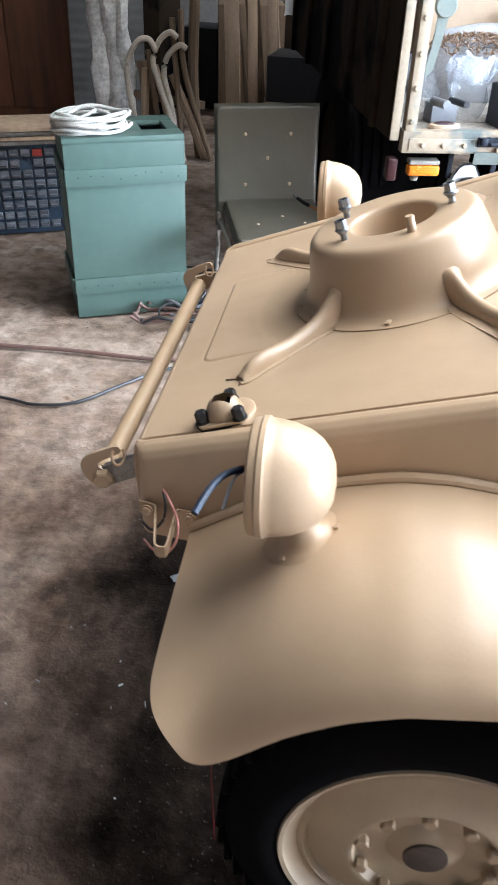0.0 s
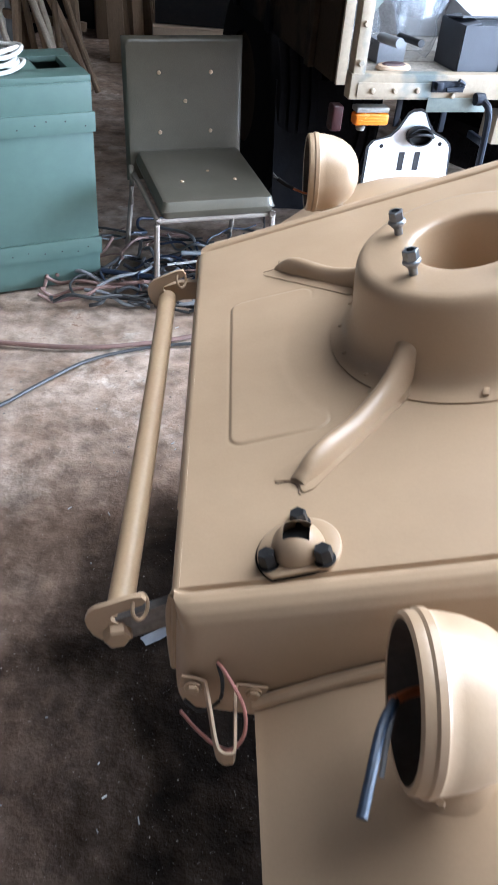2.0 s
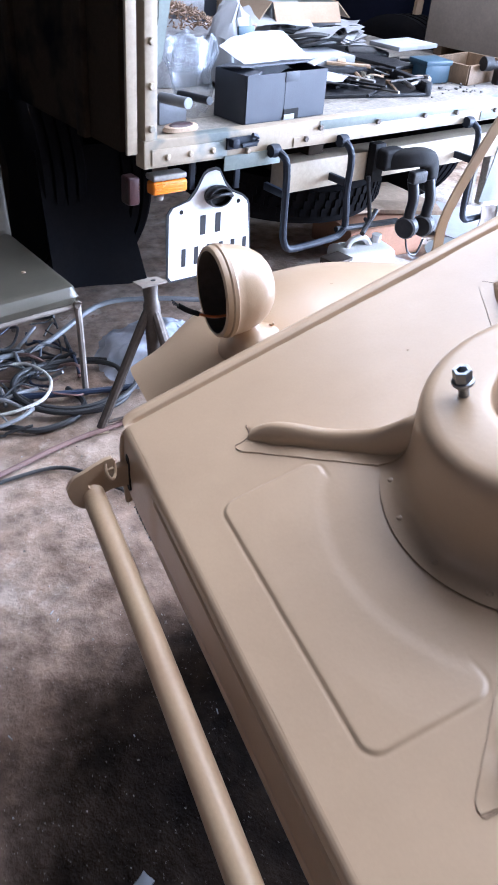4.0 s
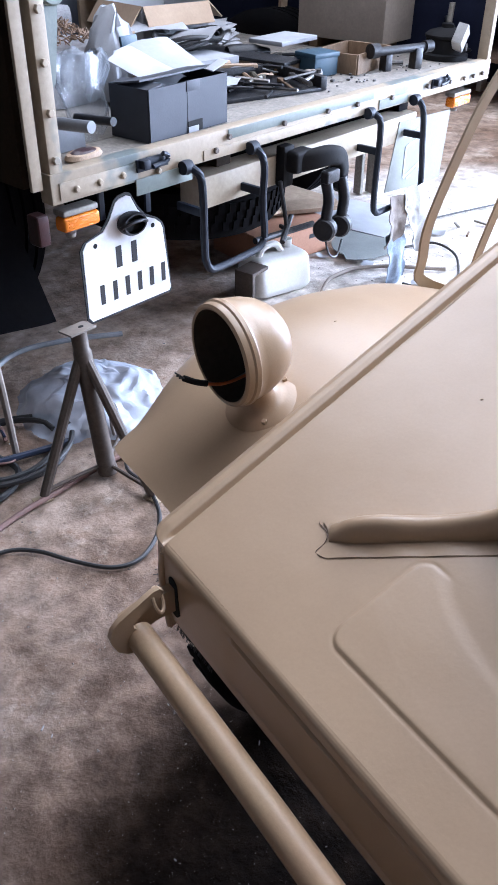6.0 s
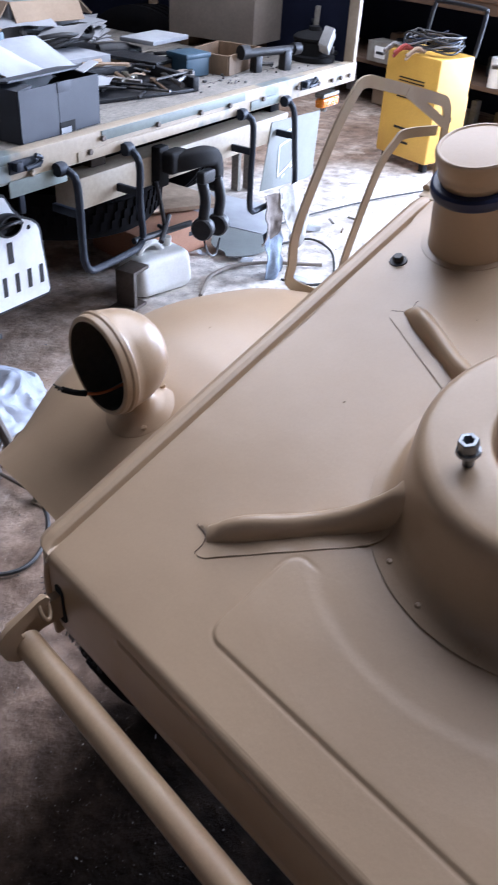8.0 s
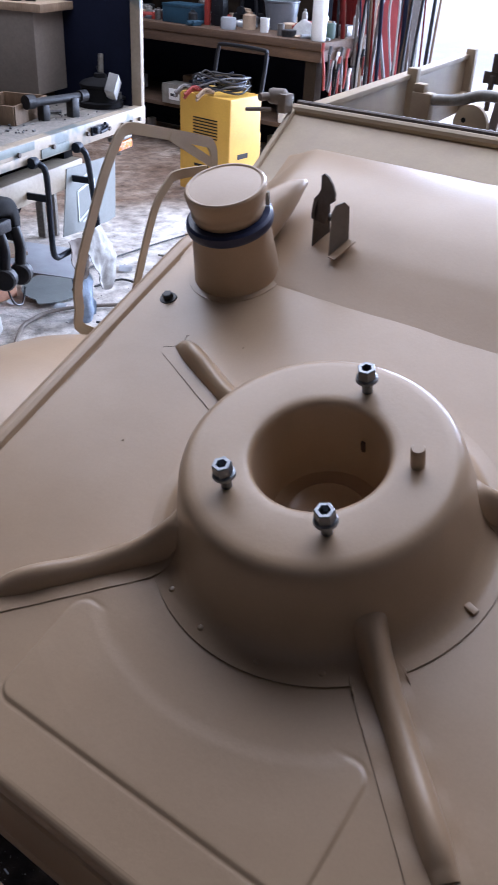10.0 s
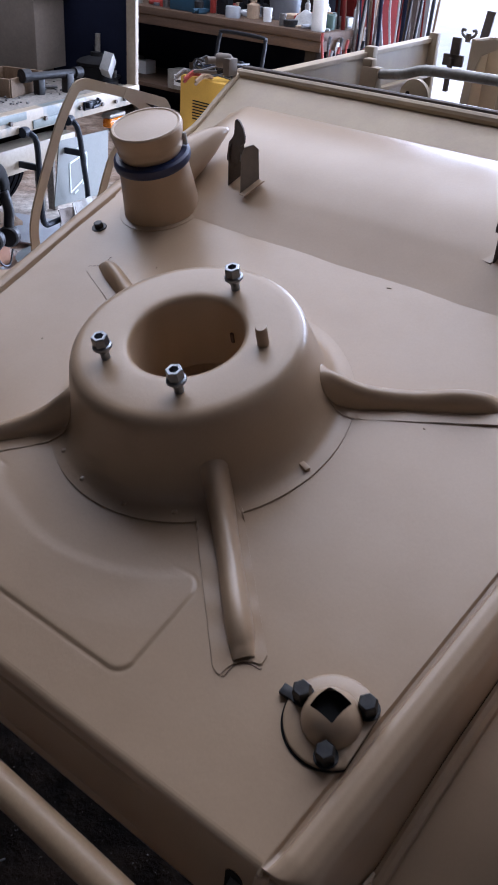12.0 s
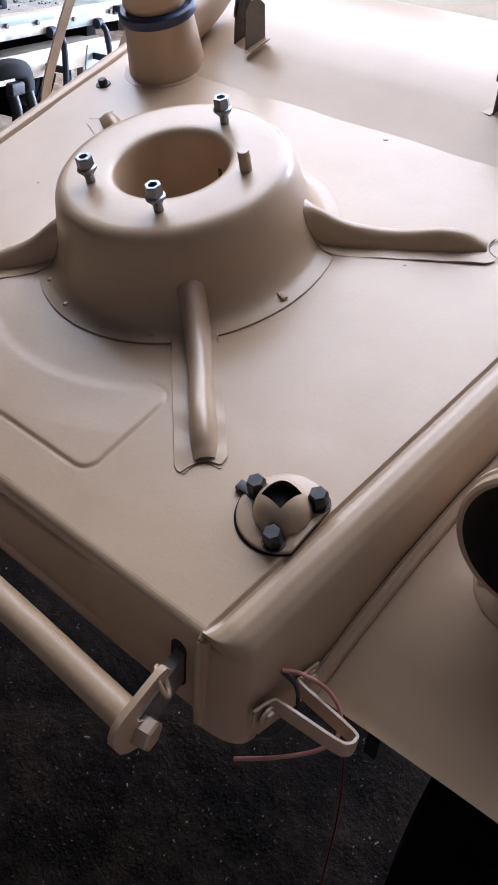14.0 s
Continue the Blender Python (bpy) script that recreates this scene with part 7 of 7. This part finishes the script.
for i in range(6):
    ground_thing("stored_object", box(rnd.uniform(0.3, 0.6), 0.4, rnd.uniform(0.4, 1.2), 0.02), (SHADEDARK, CASTIRON, WOOD)[i % 3], "dark stored thing in the gloom at the back", "lumber", -1.9 + 0.42 * i, 6.0 + 0.3 * (i % 2), rnd.uniform(-15, 15))
ground_thing("tall_cupboard", box(1.3, 0.5, 2.0, 0.01), SHADEDARK, "dark cupboard at the wall", "cupboard", -4.4, 6.2, 20)

# ---- charger, bench and tools ----
YM = T((3.565, 2.945, 0)) @ pose(0, 0, 0, 0, 0, -4)
ch_ = thing("battery_charger", "yellow battery charger on wheels with a steel handle", "charger", YM)
part("case", box(0.30, 0.42, 0.595, 0.012, at=(0.15, 0, 0.055), seg=3), YELLOW, ch_)
part("rear_box", box(0.06, 0.34, 0.36, 0.01, at=(0.33, 0.0, 0.055)), YELLOW, ch_)
for i in range(7):
    part("vent_slot", box(0.003, 0.20, 0.007, at=(-0.001, -0.01, 0.40 + 0.018 * i)), SHADE_GAP, ch_)
for i in range(3):
    part("bar", box(0.002, 0.12 - 0.03 * i, 0.014, at=(-0.001, 0.02 - 0.02 * i, 0.22 - 0.04 * i)), CASTIRON, ch_)
part("bar", box(0.10, 0.002, 0.03, at=(0.13, -0.211, 0.29)), CASTIRON, ch_)
part("handle", tube([(0.30, -0.20, 0.640), (0.33, -0.20, 0.79), (0.345, -0.195, 0.865), (0.35, -0.16, 0.89), (0.35, 0.16, 0.89), (0.345, 0.195, 0.865), (0.33, 0.20, 0.79), (0.30, 0.20, 0.640)], 0.013, 10), CASTIRON, ch_)
for s in (-1, 1):
    part("wheel", xf(rev([(0, -0.02), (0.055, -0.02), (0.055, 0.02), (0, 0.02)], 20), T((0.24, s * 0.18, 0.055)) @ pose(0, 0, 0, 90, 0, 0)), BLACK, ch_)
    part("foot", box(0.04, 0.04, 0.055, 0.004, at=(0.05, s * 0.16, 0.0)), BLACK, ch_)
for i in range(10):
    an = rnd.uniform(0, 6.28)
    pts = [(0.15 + 0.12 * math.cos(an + 0.8 * k) + rnd.uniform(-0.03, 0.03), 0.19 * math.sin(an + 0.8 * k), 0.665 + rnd.random() * 0.09) for k in range(8)]
    solid("charger_cable", tube(pts, 0.006, 7), (CABLE, GREYCABLE, CABLE, BLUECABLE, CABLE)[i % 5], "loose cables heaped on the charger", "cable", YM, group="charger cables")
for y, mt in ((0.13, STEEL), (0.05, DULLRED), (-0.05, PALEWOOD)):
    solid("cable_clamp", join(tube([(0.03, y, 0.665), (-0.02, y + 0.02, 0.685), (-0.08, y + 0.04, 0.645)], 0.011, 8), tube([(0.03, y + 0.02, 0.665), (-0.03, y + 0.03, 0.665), (-0.08, y + 0.045, 0.625)], 0.010, 8)), mt, "cable clamp hanging over the charger's edge", "clamp", YM)

BM = T((4.46, 2.68, 0)) @ pose(0, 0, 0, 0, 0, 1)
bench = thing("workbench", "long worn wooden workbench crowded with cans and tools", "workbench", BM)
part("top", box(0.75, 2.6, 0.05, 0.005, at=(0.37, 1.3, 0.85)), BENCHWOOD, bench)
part("apron", box(0.03, 2.6, 0.07, 0.004, at=(0.02, 1.3, 0.78)), BENCHWOOD, bench)
part("end_apron", box(0.70, 0.03, 0.07, 0.004, at=(0.38, 0.02, 0.78)), BENCHWOOD, bench)
for x, y in ((0.06, 0.08), (0.67, 0.08), (0.06, 2.5), (0.67, 2.5)):
    part("leg", box(0.09, 0.09, 0.85, 0.006, at=(x, y, 0)), SHADEDARK, bench)
part("shelf", box(0.66, 2.5, 0.03, 0.004, at=(0.38, 1.3, 0.32)), BENCHWOOD, bench)
# added panel: the bluish dark under the bench painted as colour
part("back_panel", box(0.02, 2.5, 0.8, at=(0.74, 1.3, 0.02)), NAVYSHADE, bench)
kinds = [(SIGN, "pale blue plastic part on the bench"), (GREYMETAL, "grey tin can on the bench"), (DRAWER, "grey plastic jar on the bench"), (BLUEBOX, "blue box on the bench"), (PAPER, "crumpled white packet on the bench"), (PALEWOOD, "yellowed jar on the bench"), (STEEL, "steel tin on the bench"), (DARKBOLT, "blackened tool on the bench"), (DULLRED, "red can on the bench"), (WHITE, "white plastic pot on the bench"), (CARD, "small carton on the bench")]
for i in range(100):
    x, y = rnd.uniform(0.06, 0.66), rnd.uniform(0.06, 2.5)
    mt, lb = kinds[i % 11]
    h = rnd.uniform(0.04, 0.15)
    r = rnd.uniform(0.018, 0.05)
    g = rev([(0, 0), (r, 0), (r, h * 0.8), (r * 0.7, h * 0.88), (r * 0.45, h * 0.9), (r * 0.45, h), (0, h)], 16) if i % 4 == 1 else box(r * 2.6, r * 2, h * 0.7, 0.004) if i % 4 == 2 else rev([(0, 0), (r * 1.2, 0), (r * 1.2, h * 0.5), (r * 1.1, h * 0.55), (0, h * 0.55)], 16) if i % 4 == 3 else join(xf(rev([(0, -h), (r * 0.4, -h), (r * 0.5, h * 0.4), (r * 0.3, h), (0, h)], 12), T((0, 0, r * 0.5)) @ pose(0, 0, 0, 90, 0, 0)), box(r * 1.4, r * 1.8, r * 0.9, 0.003))
    solid("bench_item", g, mt, lb, "bench item", BM @ T((x, y, 0.90)) @ pose(0, 0, 0, 0, 0, rnd.uniform(0, 90)), group="things on the bench")
for x, y, g, mt, nm, lb in ((4.60, 3.95, join(box(0.20, 0.27, 0.12, 0.006), box(0.206, 0.276, 0.02, 0.004, at=(0, 0, 0.105))), BLUEBOX, "blue_box", "blue plastic box on the bench"), (4.66, 3.68, join(box(0.06, 0.11, 0.19, 0.004), box(0.062, 0.05, 0.06, 0.003, at=(-0.001, 0, 0.07))), CASTIRON, "black_pack", "black packet standing on the bench"), (4.63, 3.76, box(0.05, 0.03, 0.21, 0.004), DULLRED, "red_pack", "narrow red packet standing on the bench"),
                            (5.00, 3.66, join(box(0.19, 0.17, 0.07, 0.02), xf(tube([(0, -0.07, 0), (0, -0.06, 0.10), (0, -0.03, 0.13), (0, 0.03, 0.13), (0, 0.06, 0.10), (0, 0.07, 0)], 0.014, 10), T((0, 0, 0.055))), xf(rev([(0, 0), (0.03, 0.0), (0.03, 0.03), (0, 0.03)], 18), T((-0.09, 0, 0.09)) @ pose(0, 0, 0, 0, -90, 0))), CASTIRON, "hand_lamp", "dark hand lamp with a bow handle"), (4.90, 3.30, rev([(0, 0), (0.10, 0), (0.125, 0.17), (0.13, 0.175), (0.13, 0.185), (0.115, 0.185), (0.09, 0.03), (0, 0.03)], 32), DRAWER, "grey_tub", "dark blue-grey plastic tub on the bench"),
                            (4.77, 3.11, rev([(0, 0), (0.075, 0), (0.075, 0.055), (0.07, 0.06), (0, 0.06)], 24), PALEWOOD, "orange_tin", "flat pale orange tin on the bench"), (4.62, 3.25, rev([(0, 0), (0.03, 0), (0.034, 0.09), (0.03, 0.09), (0.026, 0.01), (0, 0.01)], 18), WHITE, "white_cup", "white cup on the bench"), (4.72, 2.78, rev([(0, 0), (0.035, 0), (0.035, 0.09), (0.03, 0.095), (0, 0.095)], 18), GREEN, "green_tin", "small green tin on the bench"), (4.66, 2.96, crumpled(lambda a, b: (0.09 * math.cos(6.283 * a) * b, 0.09 * math.sin(6.283 * a) * b, 0.10 * max(0.0, 1 - b ** 2)), 28, 10, 0.02, 31), SHIRT, "pale_rag", "crumpled pale rag on the bench")):
    solid(nm, g, mt, lb, nm.split("_")[1], T((x, y, 0.901)))
solid("spray_tube", rev([(0, 0), (0.048, 0), (0.050, 0.006), (0.050, 0.33), (0.036, 0.36), (0.016, 0.37), (0.016, 0.41), (0, 0.41)], 24), WHITE, "tall white bottle on the bench corner", "bottle", T((4.55, 2.765, 0.901)))
for i in range(40):
    x, y = rnd.uniform(0.1, 0.62), rnd.uniform(0.1, 2.4)
    low = i % 2
    w, h = rnd.uniform(0.05, 0.15), rnd.uniform(0.06, 0.2)
    solid("stored_item", box(w, w * 0.8, h, 0.006) if i % 3 else rev([(0, 0), (w / 2, 0), (w / 2, h), (0, h)], 14), (CASTIRON, GREYMETAL, CARD, DARKBOLT, WHITE)[i % 5], "small tin or box stored under the bench", "stored item", BM @ T((x, y, 0.002 if low else 0.351)), group="things under the bench")
lbx = thing("label_box", "grey box with a white label on the shelf", "box", BM @ T((0.10, 1.28, 0.351)))
part("body", box(0.16, 0.20, 0.14, 0.006), GREYMETAL, lbx)
part("label", box(0.002, 0.10, 0.08, 0.0005, at=(-0.081, -0.02, 0.03)), WHITE, lbx, "white paper label")
part("bar", box(0.001, 0.07, 0.02, at=(-0.0825, -0.02, 0.055)), INK, lbx)
for i in range(22):
    x = 0.02 + 0.030 * i
    z = rnd.uniform(0.50, 0.64)
    ln = rnd.uniform(0.10, 0.24)
    solid("hanging_tool", join(tube([(0, 0, 0), (0.01, 0, ln * 0.5), (0, 0, ln)], 0.009, 7), tube([(0, 0, ln), (0.015, 0, ln + 0.05)], 0.012, 7, 1)), (DULLRED, TOOLS, STEEL, DULLRED, CASTIRON, WHITE)[i % 6], "pliers hanging at the bench's end", "hand tool", BM @ T((x, -0.03, z)) @ pose(0, 0, 0, rnd.uniform(-4, 4), rnd.uniform(-8, 8), 0), group="hanging tools")
rc = thing("red_cabinet", "dull red metal cabinet behind the bench", "cabinet", T((5.72, 3.12, 0)) @ pose(0, 0, 0, 0, 0, -20))
part("body", box(0.5, 0.5, 1.6, 0.01), REDCAB, rc)
part("door", box(0.01, 0.42, 0.7, 0.004, at=(-0.256, 0, 0.8)), REDCAB, rc)
for i in range(24):
    x, y = 4.80 + 0.024 * i, 2.74 - 0.018 * i + rnd.uniform(-0.06, 0.06)
    solid("long_tool", tube([(x, y, 0.0), (x + rnd.uniform(-0.05, 0.05), y, 0.7), (x + rnd.uniform(-0.12, 0.12), y, 1.5)], rnd.uniform(0.006, 0.016), 8), (CASTIRON, REDCAB, WOOD, NAVYSHADE, STEEL, CASTIRON, SHIRT)[i % 7], "long handled tool leaning behind the bench", "long tool", group="long tools")
for i in range(7):
    y = 2.72 - 0.02 * i
    solid("hanging_strap", tube([(5.0 + 0.045 * i, y, 1.75), (5.04 + 0.03 * i, y - 0.02, 1.30), (4.94 + 0.05 * i, y - 0.04 * math.sin(i), 1.02), (4.90 + 0.065 * i, y - 0.05, 0.50), (4.92 + 0.06 * i, y - 0.03, 0.01)], 0.008 + 0.003 * (i % 3), 8), (SHIRT, PALEWOOD, GREYCABLE)[i % 3], "pale strap leaning among the long tools", "strap", group="hanging straps")
ground_thing("shelf_wall", box(0.1, 3.2, 2.4, 0.01), SHADEDARK, "dark board wall behind the bench", "board wall", 5.75, 4.6, -20)
